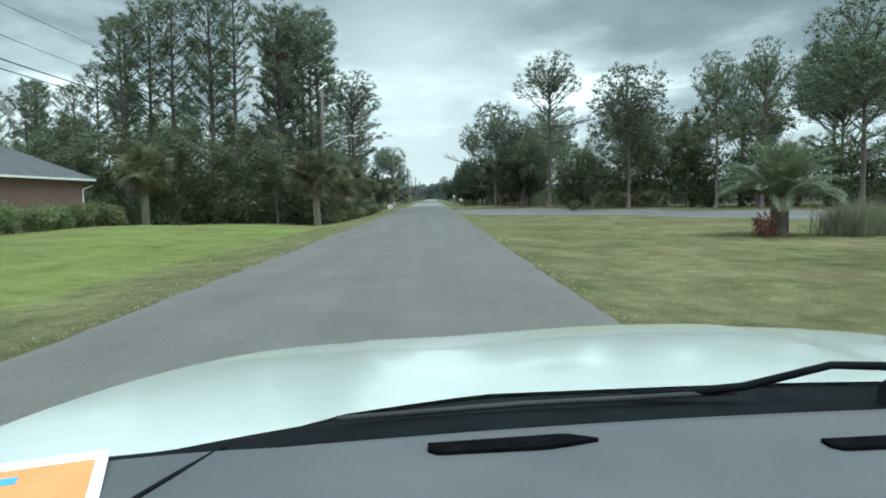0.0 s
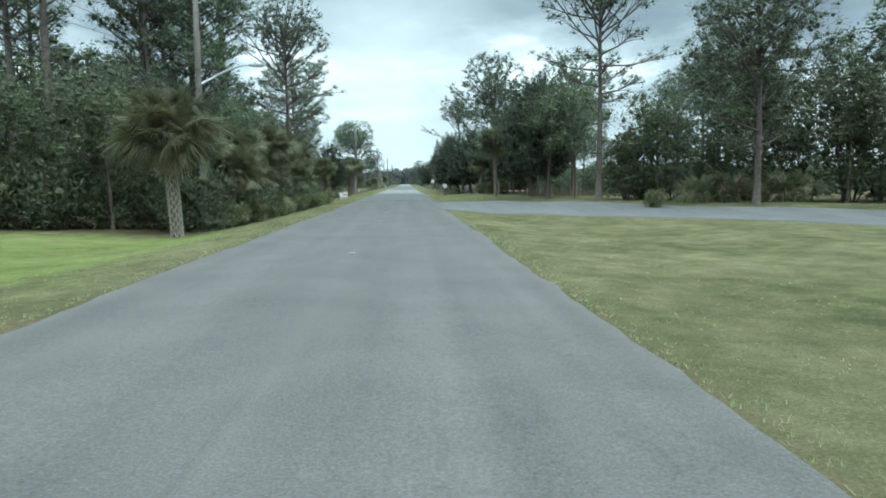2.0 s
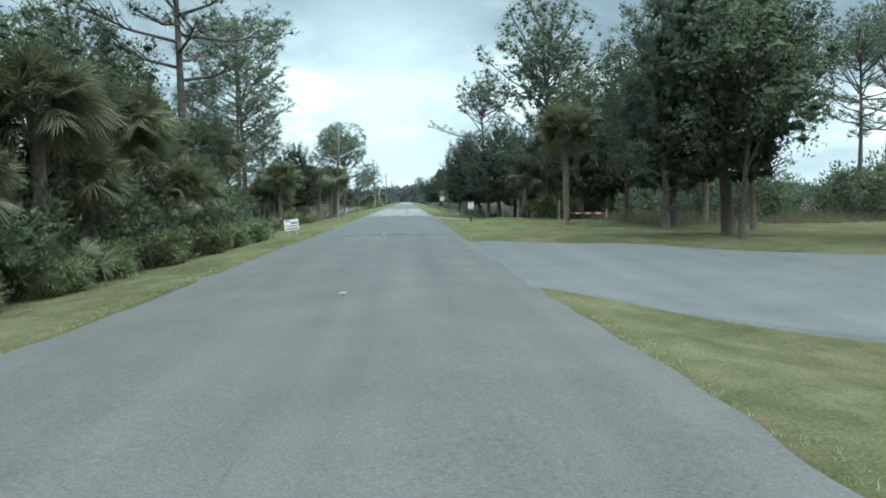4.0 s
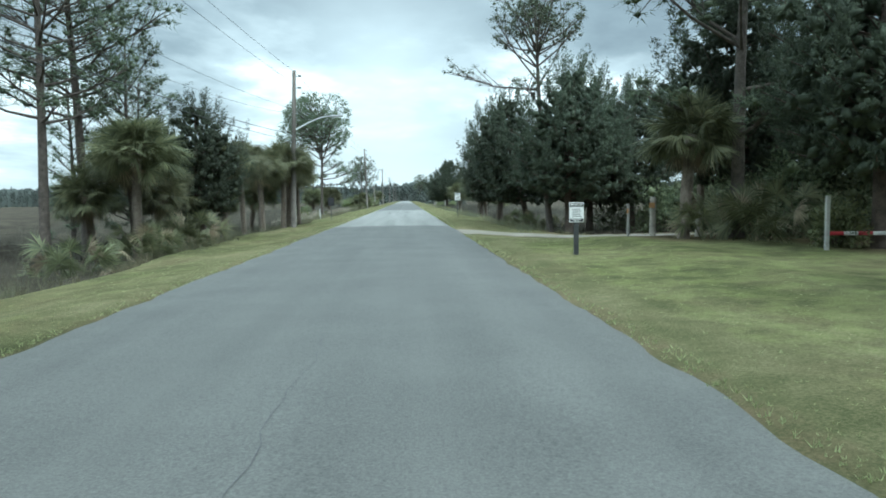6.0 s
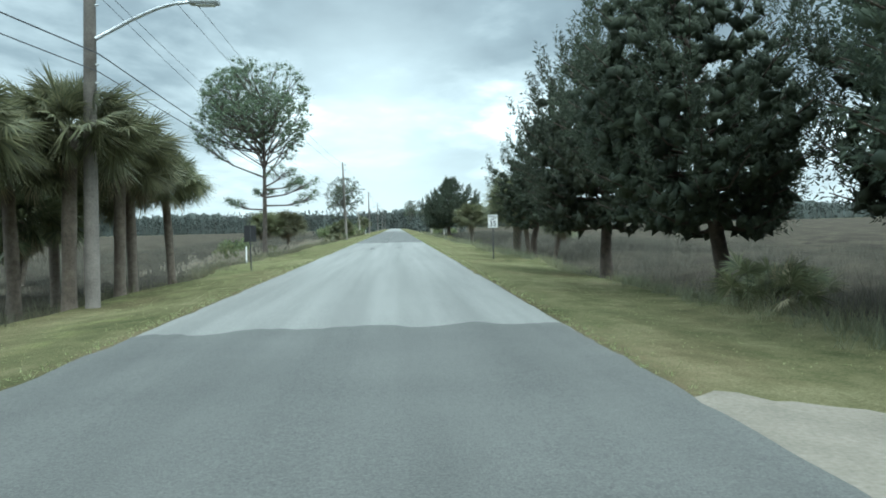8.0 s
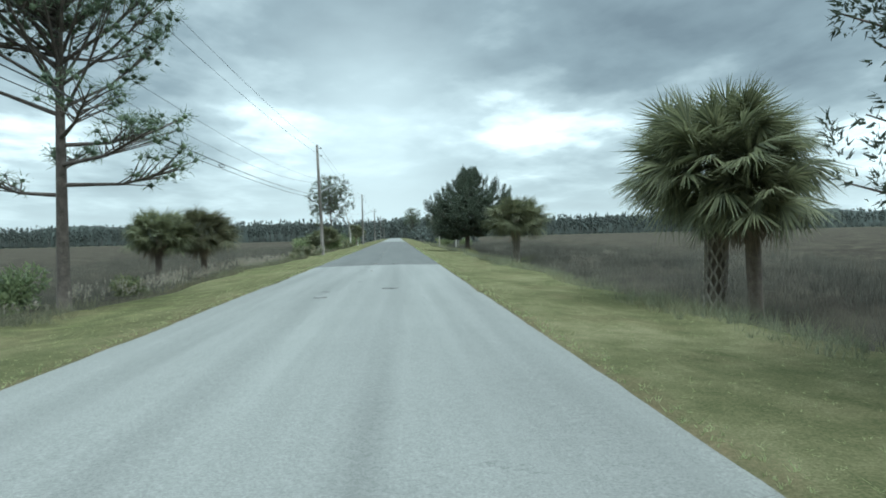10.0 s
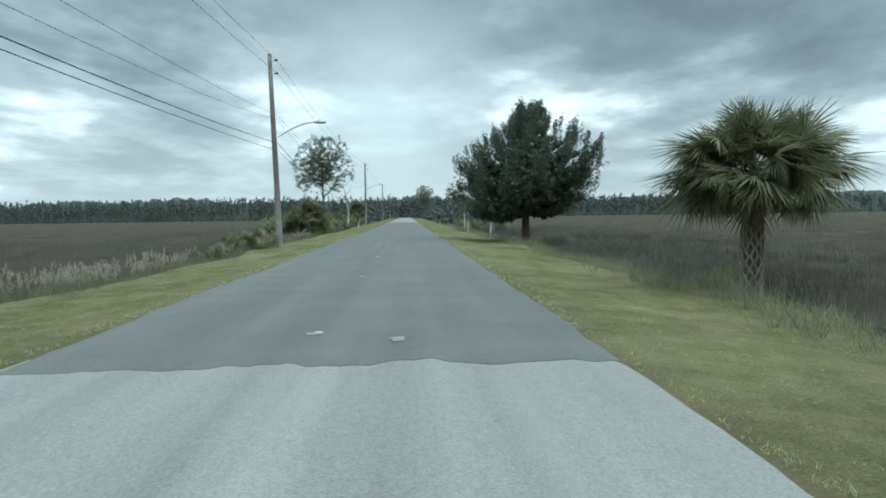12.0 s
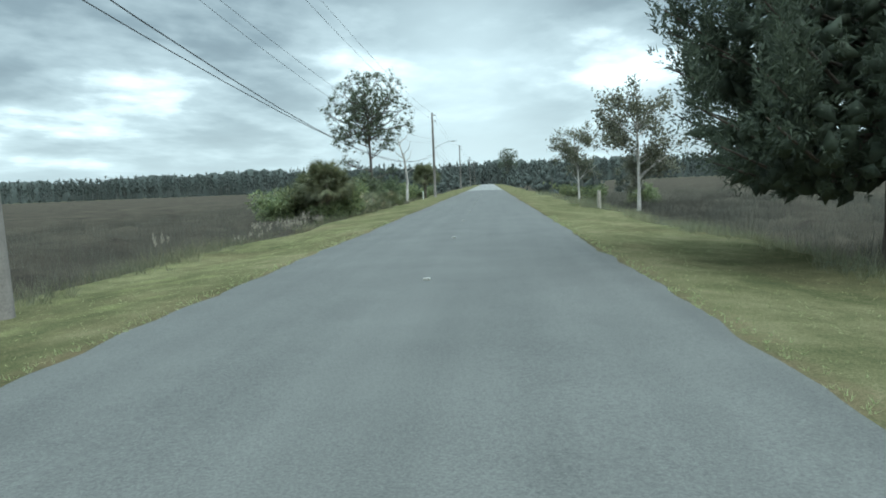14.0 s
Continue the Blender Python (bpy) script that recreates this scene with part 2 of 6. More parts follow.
AUTUMN_LEAF = leafy("autumn_leaf", (0.050, 0.052, 0.038), (0.115, 0.110, 0.074), (0.13, 0.10, 0.062), 0.7, 0.3)
PATCH_DARK = mottled("patch_asphalt", (0.075, 0.075, 0.071), (0.165, 0.163, 0.153), 9, 0.9)
TAR = mottled("tar_seam", (0.035, 0.036, 0.038), (0.075, 0.077, 0.08), 3, 0.8)

# ---- building blocks ----
UP = Vector((0, 0, 1))


def fast_mesh(name, verts, tris, mats, mat_ids=None, smooth=False):
    """A mesh from arrays of corners and triangles or quads."""
    me = bpy.data.meshes.new(name)
    v, f = np.asarray(verts, np.float32).reshape(-1, 3), np.asarray(tris, np.int32)
    n, k = f.shape
    me.vertices.add(len(v))
    me.vertices.foreach_set("co", v.ravel())
    me.loops.add(n * k)
    me.loops.foreach_set("vertex_index", f.ravel())
    me.polygons.add(n)
    me.polygons.foreach_set("loop_start", np.arange(0, n * k, k, dtype=np.int32))
    me.polygons.foreach_set("loop_total", np.full(n, k, np.int32))
    for m in mats:
        me.materials.append(m)
    if mat_ids is not None:
        me.polygons.foreach_set("material_index", np.asarray(mat_ids, np.int32))
    me.polygons.foreach_set("use_smooth", np.full(n, smooth))
    me.update()
    me.validate()
    return me


def part(name, bm, material, parent=None, label=""):
    """Links a bmesh, or a ready mesh, as one mesh object, under its thing if one is given."""
    if isinstance(bm, bmesh.types.BMesh):
        me = bpy.data.meshes.new(name)
        bm.to_mesh(me)
        bm.free()
    else:
        me = bm
    if material and not me.materials:
        me.materials.append(material)
    ob = new(name, me)
    if parent:
        ob.parent = parent
    if label:
        tagged(ob, label)
    return ob


def box(bm, lo, hi, bevel=0.0):
    """A box between two corners, with its edges rounded."""
    made = bmesh.ops.create_cube(bm, size=1)["verts"]
    size, mid = [b - a for a, b in zip(lo, hi)], [(a + b) / 2 for a, b in zip(lo, hi)]
    for v in made:
        v.co = Vector((v.co.x * size[0] + mid[0], v.co.y * size[1] + mid[1], v.co.z * size[2] + mid[2]))
    if bevel:
        edges = list({e for v in made for e in v.link_edges})
        bmesh.ops.bevel(bm, geom=edges, offset=bevel, segments=2, affect="EDGES", profile=0.6)
    return bm


def tube(points, radii, sides=7, close=True):
    """Corners and quads of a tube along a line of points."""
    pts = [Vector(p) for p in points]
    verts, quads = [], []
    for i, p in enumerate(pts):
        d = (pts[min(i + 1, len(pts) - 1)] - pts[max(i - 1, 0)]).normalized()
        side = d.cross(Vector((0.37, 0.91, 0.13))).normalized()
        other = d.cross(side)
        for k in range(sides):
            a = 2 * math.pi * k / sides
            verts.append(p + radii[i] * (math.cos(a) * side + math.sin(a) * other))
    for i in range(len(pts) - 1):
        for k in range(sides):
            a, b = i * sides + k, i * sides + (k + 1) % sides
            quads.append((a, b, b + sides, a + sides))
    if close:
        for base, p in ((0, pts[0]), ((len(pts) - 1) * sides, pts[-1])):
            verts.append(p)
            c = len(verts) - 1
            quads += [(base + k, base + (k + 1) % sides, c, c) for k in range(sides)]
    return verts, quads


class Shape:
    """Gathers tubes and blades into one mesh of quads."""

    def __init__(self):
        self.v, self.q, self.n = [], [], 0

    def add(self, verts, quads):
        self.v.append(np.array([tuple(p) for p in verts], np.float32).reshape(-1, 3))
        self.q.append(np.array(quads, np.int32).reshape(-1, 4) + self.n)
        self.n += len(self.v[-1])
        return self

    def tube(self, points, radii, sides=7, close=True):
        return self.add(*tube(points, radii, sides, close))

    def mesh(self, name, mat, smooth=True):
        v, q = np.concatenate(self.v), np.concatenate(self.q)
        me = bpy.data.meshes.new(name)
        tri = q[:, 2] == q[:, 3]
        faces = [tuple(f[:3]) if t else tuple(f) for f, t in zip(q.tolist(), tri)]
        me.from_pydata([tuple(p) for p in v.tolist()], [], faces)
        me.materials.append(mat)
        me.polygons.foreach_set("use_smooth", np.full(len(faces), smooth))
        me.update()
        return me


def blades(rng, centres, ways, length, width, spread=0.6, jitter=0.3, needle=False):
    """Thin kite-shaped leaves, or plain pointed needles: one at each centre along its way."""
    n = len(centres)
    w = ways + rng.normal(0, spread, (n, 3))
    w /= np.linalg.norm(w, axis=1, keepdims=True)
    s = np.cross(w, rng.normal(0, 1, (n, 3)))
    s /= np.linalg.norm(s, axis=1, keepdims=True) + 1e-9
    ln = length * (1 + rng.uniform(-jitter, jitter, (n, 1)))
    wd = width * (1 + rng.uniform(-jitter, jitter, (n, 1))) / 2
    if needle:
        v = np.stack([centres + s * wd, centres + w * ln, centres - s * wd], 1).reshape(-1, 3)
        return v, np.arange(3 * n).reshape(-1, 3)
    mid = centres + w * ln * 0.45
    v = np.stack([centres, mid + s * wd, centres + w * ln, mid - s * wd], 1).reshape(-1, 3)
    return v, np.arange(4 * n).reshape(-1, 4)


OCT = (np.array([(1, 0, 0), (-1, 0, 0), (0, 1, 0), (0, -1, 0), (0, 0, 1), (0, 0, -1)], float),
       np.array([(0, 2, 4), (2, 1, 4), (1, 3, 4), (3, 0, 4), (2, 0, 5), (1, 2, 5), (3, 1, 5), (0, 3, 5)]))


def cores(rng, centres, axes, across, long, pattern, point=0.0):
    """The dense inside of leaf clumps: uneven lumps along their axes, drawn to a point where wanted."""
    v0, f0 = pattern
    n, k = len(centres), len(v0)
    ax = axes / np.linalg.norm(axes, axis=1, keepdims=True)
    s = np.cross(ax, rng.normal(0, 1, (n, 3)))
    s /= np.linalg.norm(s, axis=1, keepdims=True) + 1e-9
    t = np.cross(ax, s)
    j = rng.uniform(0.7, 1.25, (n, k, 1))
    slim = 1 - point * np.clip(v0[:, 2], 0, 1)
    across, long = np.broadcast_to(across, n)[:, None, None], np.broadcast_to(long, n)[:, None, None]
    v = centres[:, None] + j * (across * (s[:, None] * (v0[:, 0] * slim)[None, :, None] + t[:, None] * (v0[:, 1] * slim)[None, :, None]) + long * ax[:, None] * v0[:, 2][None, :, None])
    f = f0[None] + (np.arange(n) * k)[:, None, None]
    return v.reshape(-1, 3), f.reshape(-1, 3)


def join(*pieces):
    vs, fs, n = [], [], 0
    for v, f in pieces:
        vs.append(v)
        fs.append(f + n)
        n += len(v)
    return np.concatenate(vs), np.concatenate(fs)


def rand_dirs(rng, n):
    d = rng.normal(0, 1, (n, 3))
    return d / np.linalg.norm(d, axis=1, keepdims=True)


def wavy(rng, base, top, bend, n=7):
    base, top = Vector(base), Vector(top)
    a, b = rng.uniform(0, 6.28), rng.uniform(0.6, 1.6)
    out = []
    for i in range(n):
        u = i / (n - 1)
        off = bend * math.sin(math.pi * u * b + a * 0.3) * u
        out.append(base.lerp(top, u) + Vector((math.cos(a) * off, math.sin(a) * off, 0)))
    return out


def along(pts, u):
    f = u * (len(pts) - 1)
    i = min(int(f), len(pts) - 2)
    return pts[i].lerp(pts[i + 1], f - i)


def thing(name, label, category, group="", kind=""):
    return tagged(new(name), label, category, group, kind)

# ---- ground and road ----
ROAD_L, ROAD_R = -3.0, 3.2


def soft_step(a, b, v):
    t = np.clip((v - a) / (b - a), 0, 1)
    return t * t * (3 - 2 * t)


def marsh_share(x, y):
    """How far a place lies in the marsh: 0 on dry land, 1 in the wet."""
    wob = 1.2 * np.sin(y * 0.21) + 0.8 * np.sin(y * 0.53 + 1.3)
    left = soft_step(6.6, 9.0, -x + wob * 0.4) * soft_step(86, 94, y)
    right = soft_step(6.8, 9.3, x + wob * 0.4) * soft_step(108, 116, y)
    return np.maximum(left, right) * (1 - soft_step(545, 570, y))


def ground_z(x, y):
    """Height of the land: crowned road, mown shoulders falling to the marsh, a swell in the lawn."""
    ax = np.abs(x - 0.1)
    shoulder = -0.05 - 0.18 * soft_step(3.2, 6.0, ax) - 0.10 * soft_step(6.0, 9.0, ax)
    wet = marsh_share(x, y)
    z = shoulder - 0.55 * wet
    dry = 1 - wet
    z = z + dry * 0.22 * soft_step(4, 12, ax) * (1 - soft_step(60, 110, y))
    z = z - dry * 0.42 * soft_step(4.2, 7.5, -x) * soft_step(34, 48, y) * (1 - soft_step(80, 100, y))
    z = z + dry * 0.30 * np.exp(-((x + 15) / 5.5) ** 2 - ((y - 40) / 12) ** 2)
    bank = np.clip((x - 3.2) / 4.0, 0, 1) ** 0.8 * soft_step(-1, 9, (x - 4.3) * 0.733 + (y - 60) * 0.68) * (1 - soft_step(97, 107, y))
    z = z + dry * 0.40 * bank * (1 - soft_step(40, 70, x))
    z = z + dry * 0.15 * np.exp(-((x - 12) / 4.0) ** 2 - ((y - 98) / 5.5) ** 2)
    z = z + dry * 0.05 * np.sin(x * 0.55 + 0.7) * np.sin(y * 0.31) * soft_step(4, 8, ax)
    return z


def steps(*runs):
    out = []
    for a, b, n in runs:
        out += list(np.linspace(a, b, n, endpoint=False))
    return np.array(out + [runs[-1][1]])


gx = steps((-2500, -600, 6), (-600, -60, 20), (-60, -12, 32), (-12, -2.6, 44), (-2.6, 2.8, 8), (2.8, 12, 44), (12, 60, 32), (60, 600, 20), (600, 2500, 6))
gy = steps((-600, -40, 8), (-40, 260, 220), (260, 640, 60), (640, 4500, 16))
GX, GY = np.meshgrid(gx, gy)
GZ = ground_z(GX, GY)
# under the paving the sheet runs a little deeper, so that the road lies on it
GZ = GZ - 0.06 * (1 - soft_step(2.75, 3.0, np.abs(GX - 0.1)))
nx, ny = len(gx), len(gy)
ids = np.arange(nx * ny).reshape(ny, nx)
quads = np.stack([ids[:-1, :-1], ids[:-1, 1:], ids[1:, 1:], ids[1:, :-1]], -1).reshape(-1, 4)


def ground_material():
    m, nt, lk, b = bsdf("mown_grass_and_marsh", 0.95)
    b.inputs["Specular IOR Level"].default_value = 0.0
    co = nt.new("ShaderNodeTexCoord").outputs["Object"]
    zone = nt.new("ShaderNodeAttribute")
    zone.attribute_name = "zone"
    sep = nt.new("ShaderNodeSeparateColor")
    lk.new(zone.outputs["Color"], sep.inputs[0])
    fine = noise_at(nt, lk, co, 34, 5, 0.8)
    mid = noise_at(nt, lk, co, 1.5, 6, 0.68)
    big = noise_at(nt, lk, co, 0.23, 3)
    mow = noise_at(nt, lk, co, 0.9, 3, 0.5, (1.0, 0.35, 1.0))
    f = fmath(nt, lk, "ADD", fmath(nt, lk, "MULTIPLY", fine, 0.42), fmath(nt, lk, "MULTIPLY", mid, 0.26))
    f = fmath(nt, lk, "ADD", f, fmath(nt, lk, "ADD", fmath(nt, lk, "MULTIPLY", big, 0.20), fmath(nt, lk, "MULTIPLY", mow, 0.12)))
    verge = ramp(nt, lk, f, ((0.40, (0.050, 0.055, 0.028)), (0.46, (0.083, 0.086, 0.042)), (0.51, (0.118, 0.115, 0.061)), (0.56, (0.160, 0.148, 0.085)), (0.61, (0.215, 0.190, 0.117))))
    lawn = ramp(nt, lk, f, ((0.40, (0.070, 0.088, 0.028)), (0.50, (0.125, 0.148, 0.050)), (0.60, (0.195, 0.205, 0.090))))
    mud = ramp(nt, lk, f, ((0.34, (0.042, 0.036, 0.029)), (0.50, (0.080, 0.069, 0.054)), (0.68, (0.135, 0.118, 0.09))))
    litter = ramp(nt, lk, f, ((0.34, (0.035, 0.030, 0.018)), (0.50, (0.10, 0.082, 0.048)), (0.68, (0.20, 0.16, 0.095))))
    rag = fmath(nt, lk, "MULTIPLY", fmath(nt, lk, "SUBTRACT", mid, 0.5), 1.1)

    def edge(ch):
        return fmath(nt, lk, "MULTIPLY", fmath(nt, lk, "SUBTRACT", fmath(nt, lk, "ADD", sep.outputs[ch], rag), 0.3), 2.5, True)

    worn = noise_at(nt, lk, co, 0.42, 4, 0.6, (1.0, 0.6, 1.0))
    thin = fmath(nt, lk, "MULTIPLY", fmath(nt, lk, "SUBTRACT", worn, 0.50), 5.0, True)
    col = mix(nt, lk, edge(0), verge, lawn)
    col = mix(nt, lk, fmath(nt, lk, "MULTIPLY", thin, 0.5), col, ramp(nt, lk, f, ((0.40, (0.070, 0.055, 0.034)), (0.60, (0.185, 0.150, 0.090)))))
    col = mix(nt, lk, edge(2), col, litter)
    col = mix(nt, lk, edge(1), col, mud)
    lk.new(col, b.inputs["Base Color"])
    bump(nt, lk, b, fine, 0.7, 0.03)
    return m


ground_mesh = fast_mesh("ground", np.stack([GX, GY, GZ], -1), quads, [ground_material()], smooth=True)
zone = ground_mesh.attributes.new("zone", "FLOAT_COLOR", "POINT")
lush = (0.35 * soft_step(3.3, 4.2, -GX) + 0.5 * soft_step(4.6, 6.5, -GX)) * (1 - soft_step(50, 56, GY)) + 0.26 * soft_step(4, 7, GX) * (1 - soft_step(48, 60, GY))
lush = np.maximum(lush, 0.4 * soft_step(78, 84, GY) * (1 - soft_step(98, 104, GY)) * soft_step(3.3, 4.5, GX))
lush = np.maximum(lush, 0.30 * soft_step(46, 56, GY) * soft_step(3.2, 4.2, -GX) * (1 - soft_step(6.6, 7.6, -GX)))
wet = marsh_share(GX, GY)
woods_l = soft_step(6.8, 8.2, -GX + 0.02 * (GY - 50)) * soft_step(52.5, 55, GY) * (1 - soft_step(84, 90, GY))
woods_r = np.maximum(soft_step(12, 16, GX - 0.0 * GY) * soft_step(66, 72, GY), soft_step(0, 5, (GX - 12) * 0.5 + (GY - 62) * 0.8)) * (1 - soft_step(112, 118, GY)) * soft_step(9.5, 12, GX)
woods_r = np.maximum(woods_r, soft_step(7.0, 8.4, GX) * soft_step(93, 98, GY) * (1 - soft_step(112, 118, GY)))
edge_dirt = 0.55 * np.exp(-((np.abs(GX - 0.1) - 3.15) / 0.28) ** 2)
bare = np.clip(woods_l + woods_r, 0, 1)
bare = bare * (1 - 0.55 * soft_step(0, 4, GX) * (1 - soft_step(26, 34, GX)) * (1 - soft_step(84, 92, GY)))
zone.data.foreach_set("color", np.stack([lush, wet, np.maximum(bare, edge_dirt), np.ones_like(wet)], -1).astype(np.float32).ravel())
tagged(part("ground", ground_mesh, None), "mown green and straw-coloured grass sheet running into brown marsh", "ground", kind="structure")


def strip(name, y0, y1, mat, label, step=0.25, lift=0.0, ragged0=0.0, ragged1=0.0, seed=3, fine=False, caps=(True, True)):
    """A stretch of paving with a crown, worn edges and thickness."""
    n = max(2, int((y1 - y0) / step))
    us = np.array([-0.06, 0.0, 0.02, 0.1, 0.25, 0.5, 0.75, 0.9, 0.98, 1.0, 1.06])
    base_us = us
    if fine:
        us = np.r_[-0.06, np.linspace(0, 1, 70), 1.06]
    verts = []
    for i in range(n + 1):
        y = y0 + (y1 - y0) * i / n
        wl_ = 0.035 * noise.noise((2, y * 2.7, seed)) + 0.10 * noise.noise((0, y * 0.9, seed)) + 0.14 * noise.noise((5, y * 0.17, seed))
        wr_ = 0.035 * noise.noise((7, y * 2.7, seed)) + 0.10 * noise.noise((9, y * 0.9, seed)) + 0.14 * noise.noise((13, y * 0.17, seed))
        left, right = ROAD_L + wl_, ROAD_R + wr_
        for u in us:
            x = left + (right - left) * min(max(u, 0), 1) + (u if u < 0 else max(u - 1, 0)) * 1.5
            z = float(np.interp(u, base_us, -0.05 * (2 * np.clip(base_us, 0, 1) - 1) ** 2)) + lift
            if u < 0 or u > 1:
                z -= 0.10
            rag = (ragged0 if i == 0 else 0) + (ragged1 if i == n else 0)
            verts.append((x, y + rag * noise.noise((x * 1.3, y0, seed)) + 0.35 * rag * noise.noise((x * 5.0, y1, seed)), z))
    k = len(us)
    q = [(i * k + j, i * k + j + 1, (i + 1) * k + j + 1, (i + 1) * k + j) for i in range(n) for j in range(k - 1)]
    # end faces, down to the bed
    for row in [r for r, c in zip((0, n), caps) if c]:
        first = len(verts)
        for j in range(k):
            x, y, z = verts[row * k + j]
            verts.append((x, y, -0.16))
        for j in range(k - 1):
            a, b_ = row * k + j, row * k + j + 1
            q.append((a, first + j, first + j + 1, b_) if row == 0 else (b_, first + j + 1, first + j, a))
    return tagged(part(name, fast_mesh(name, verts, q, [mat], smooth=False), None), label, "road", kind="structure")


strip("road", -60, 79.9, ASPHALT_OLD, "weathered grey asphalt road with worn edges", ragged1=0.0)
strip("road", 79.75, 82.0, ASPHALT_DARK, "ragged start of the bluish grey asphalt resurfacing", lift=0.008, ragged0=0.9, seed=4, fine=True, caps=(True, False))
strip("road", 82.0, 112.0, ASPHALT_DARK, "darker bluish grey asphalt resurfacing on the road", lift=0.008, seed=4, caps=(False, False))
strip("road", 112.0, 114.3, ASPHALT_DARK, "ragged end of the darker asphalt resurfacing", lift=0.008, ragged1=0.45, seed=4, fine=True, caps=(False, True))
strip("road", 113.0, 166.8, ASPHALT_PALE, "pale worn asphalt stretch of road with cracks", lift=-0.004, seed=5)
strip("road", 166.0, 168.0, ASPHALT_DARK, "ragged end of the dark asphalt resurfacing", lift=0.002, ragged0=0.35, seed=6, fine=True, caps=(True, False))
strip("road", 168.0, 300.5, ASPHALT_DARK, "dark grey asphalt road with worn edges", lift=0.002, seed=6, caps=(False, True))
strip("road", 300, 560, ASPHALT_PALE, "pale worn asphalt road running into the distance", seed=7, step=1.0)

# ---- trees and plants: one model of each kind, then copies ----


def pine(seed, h, start, width, label, limbs=24, puffs=6, size=0.42, leaves=24, rise=0.45, dome=None, long_limbs=(), lean=0.0, ragged=0.25):
    """A slash pine: bare stem, rising limbs, needle tufts gathered at the twig ends.
    dome: the crown's middle height, half height and half width, where it is a rounded head."""
    rng = np.random.default_rng(seed)
    tree = thing("pine_tree", label, "tree")
    stem = wavy(rng, (0, 0, -0.25), (rng.normal(0, 0.2) + lean, rng.normal(0, 0.2), h * (0.86 if dome else 0.96)), 0.22, 9)
    wood = Shape()
    r0 = 0.055 + 0.0095 * h
    wood.tube(stem, [r0 * (1.25 if i == 0 else 1 - 0.095 * i) for i in range(9)], 8)
    spots, sizes = [], []

    def tuft(q, scale=1.0):
        spots.append(tuple(q))
        sizes.append(size * scale * rng.uniform(0.75, 1.2))

    def spray(base, end, reach, count, rr):
        """A limb with its twigs and tufts, fullest towards the end."""
        way = (end - base).normalized()
        side = way.cross(UP).normalized()
        pts = [base, base.lerp(end, 0.5) - UP * 0.06 * reach, end]
        wood.tube(pts, [rr, rr * 0.65, 0.016], 5, False)
        tuft(end)
        for k in range(count):
            v = 0.50 + 0.47 * (k + rng.uniform(0.1, 0.9)) / count
            off = side * rng.uniform(0.15, 0.40) * reach * (1 if k % 2 else -1) * (1.15 - 0.5 * v) + UP * rng.uniform(-0.02, 0.17) * reach
            q = along(pts, v) + off + way * 0.12 * reach
            wood.tube([along(pts, v * 0.85), q], [rr * 0.4, 0.010], 3, False)
            tuft(q, 0.95)

    for i in range(limbs):
        if dome:
            mid, tall, wide, shift = dome
            u = (i + 0.5) / limbs
            el = math.asin(min(max(-0.60 + 1.58 * u, -1), 0.985)) + rng.normal(0, 0.06)
            a = i * 2.39996 + rng.normal(0, 0.15)
            k_ = rng.uniform(0.80, 1.04) if i % 2 else rng.uniform(0.35, 0.8)
            k_ *= 1 + ragged * noise.noise((1.6 * math.cos(el) * math.cos(a) + seed, 1.6 * math.cos(el) * math.sin(a), 1.6 * math.sin(el)))
            heart = along(stem, 0.9)
            heart = Vector((heart.x + shift, heart.y, mid))
            end = heart + k_ * Vector((wide * math.cos(el) * math.cos(a), wide * math.cos(el) * math.sin(a), tall * math.sin(el)))
            flat = math.hypot(end.x, end.y)
            low = start + rng.uniform(-0.06, 0.20)
            base = along(stem, min(max((end.z - flat * rng.uniform(0.7, 1.4)) / h, low), 0.80) / 0.86)
            rr = max(0.024, r0 * 0.30)
            pts = [base, base.lerp(end, 0.5) - UP * 0.05 * (end - base).length, end]
            wood.tube(pts, [rr, rr * 0.7, 0.018], 5, False)
            # twigs spread to the crown's skin, which carries the needles
            for k in range(puffs):
                q = end + Vector(rng.normal(0, 0.30 * wide ** 0.7, 3)) * (0.4 if k == 0 else 1)
                d = q - heart
                u = math.sqrt((d.x / wide) ** 2 + (d.y / wide) ** 2 + (d.z / tall) ** 2)
                q = heart + d * (min(u, k_ * 1.03) / max(u, 0.01))
                if k % 3 == 0:
                    wood.tube([along(pts, rng.uniform(0.55, 0.85)), q], [rr * 0.4, 0.010], 3, False)
                tuft(q, 1.1)
            continue
        whorl = (i // 3 + rng.uniform(0, 0.35)) / (limbs / 3)
        u = start + (0.985 - start) * min(whorl, 1.0) ** 0.9
        p = along(stem, min(u, 0.985))
        s = (u - start) / (1 - start)
        reach = width * (0.62 + 0.46 * math.sin(math.pi * (0.10 + 0.72 * s))) * (1.0 if s < 0.8 else 1.0 - 1.6 * (s - 0.8))
        reach *= rng.uniform(0.5, 1.15) * (1.0 if s < 0.9 else 0.75)
        a = i * 2.094 + (i // 3) * 0.9 + rng.uniform(-0.35, 0.35)
        way = Vector((math.cos(a), math.sin(a), rise * rng.uniform(0.4, 1.2) + 0.55 * s)).normalized()
        spray(p, p + way * reach + UP * 0.12 * reach, reach, max(2, round(puffs * reach / width)), max(0.022, r0 * 0.34 * (1 - 0.6 * s)))
    for zr, a, reach, up_ in long_limbs:
        p, way = along(stem, zr / h), Vector((math.cos(a), math.sin(a), up_)).normalized()
        spray(p, p + way * reach, reach, max(puffs, 12), r0 * 0.36)
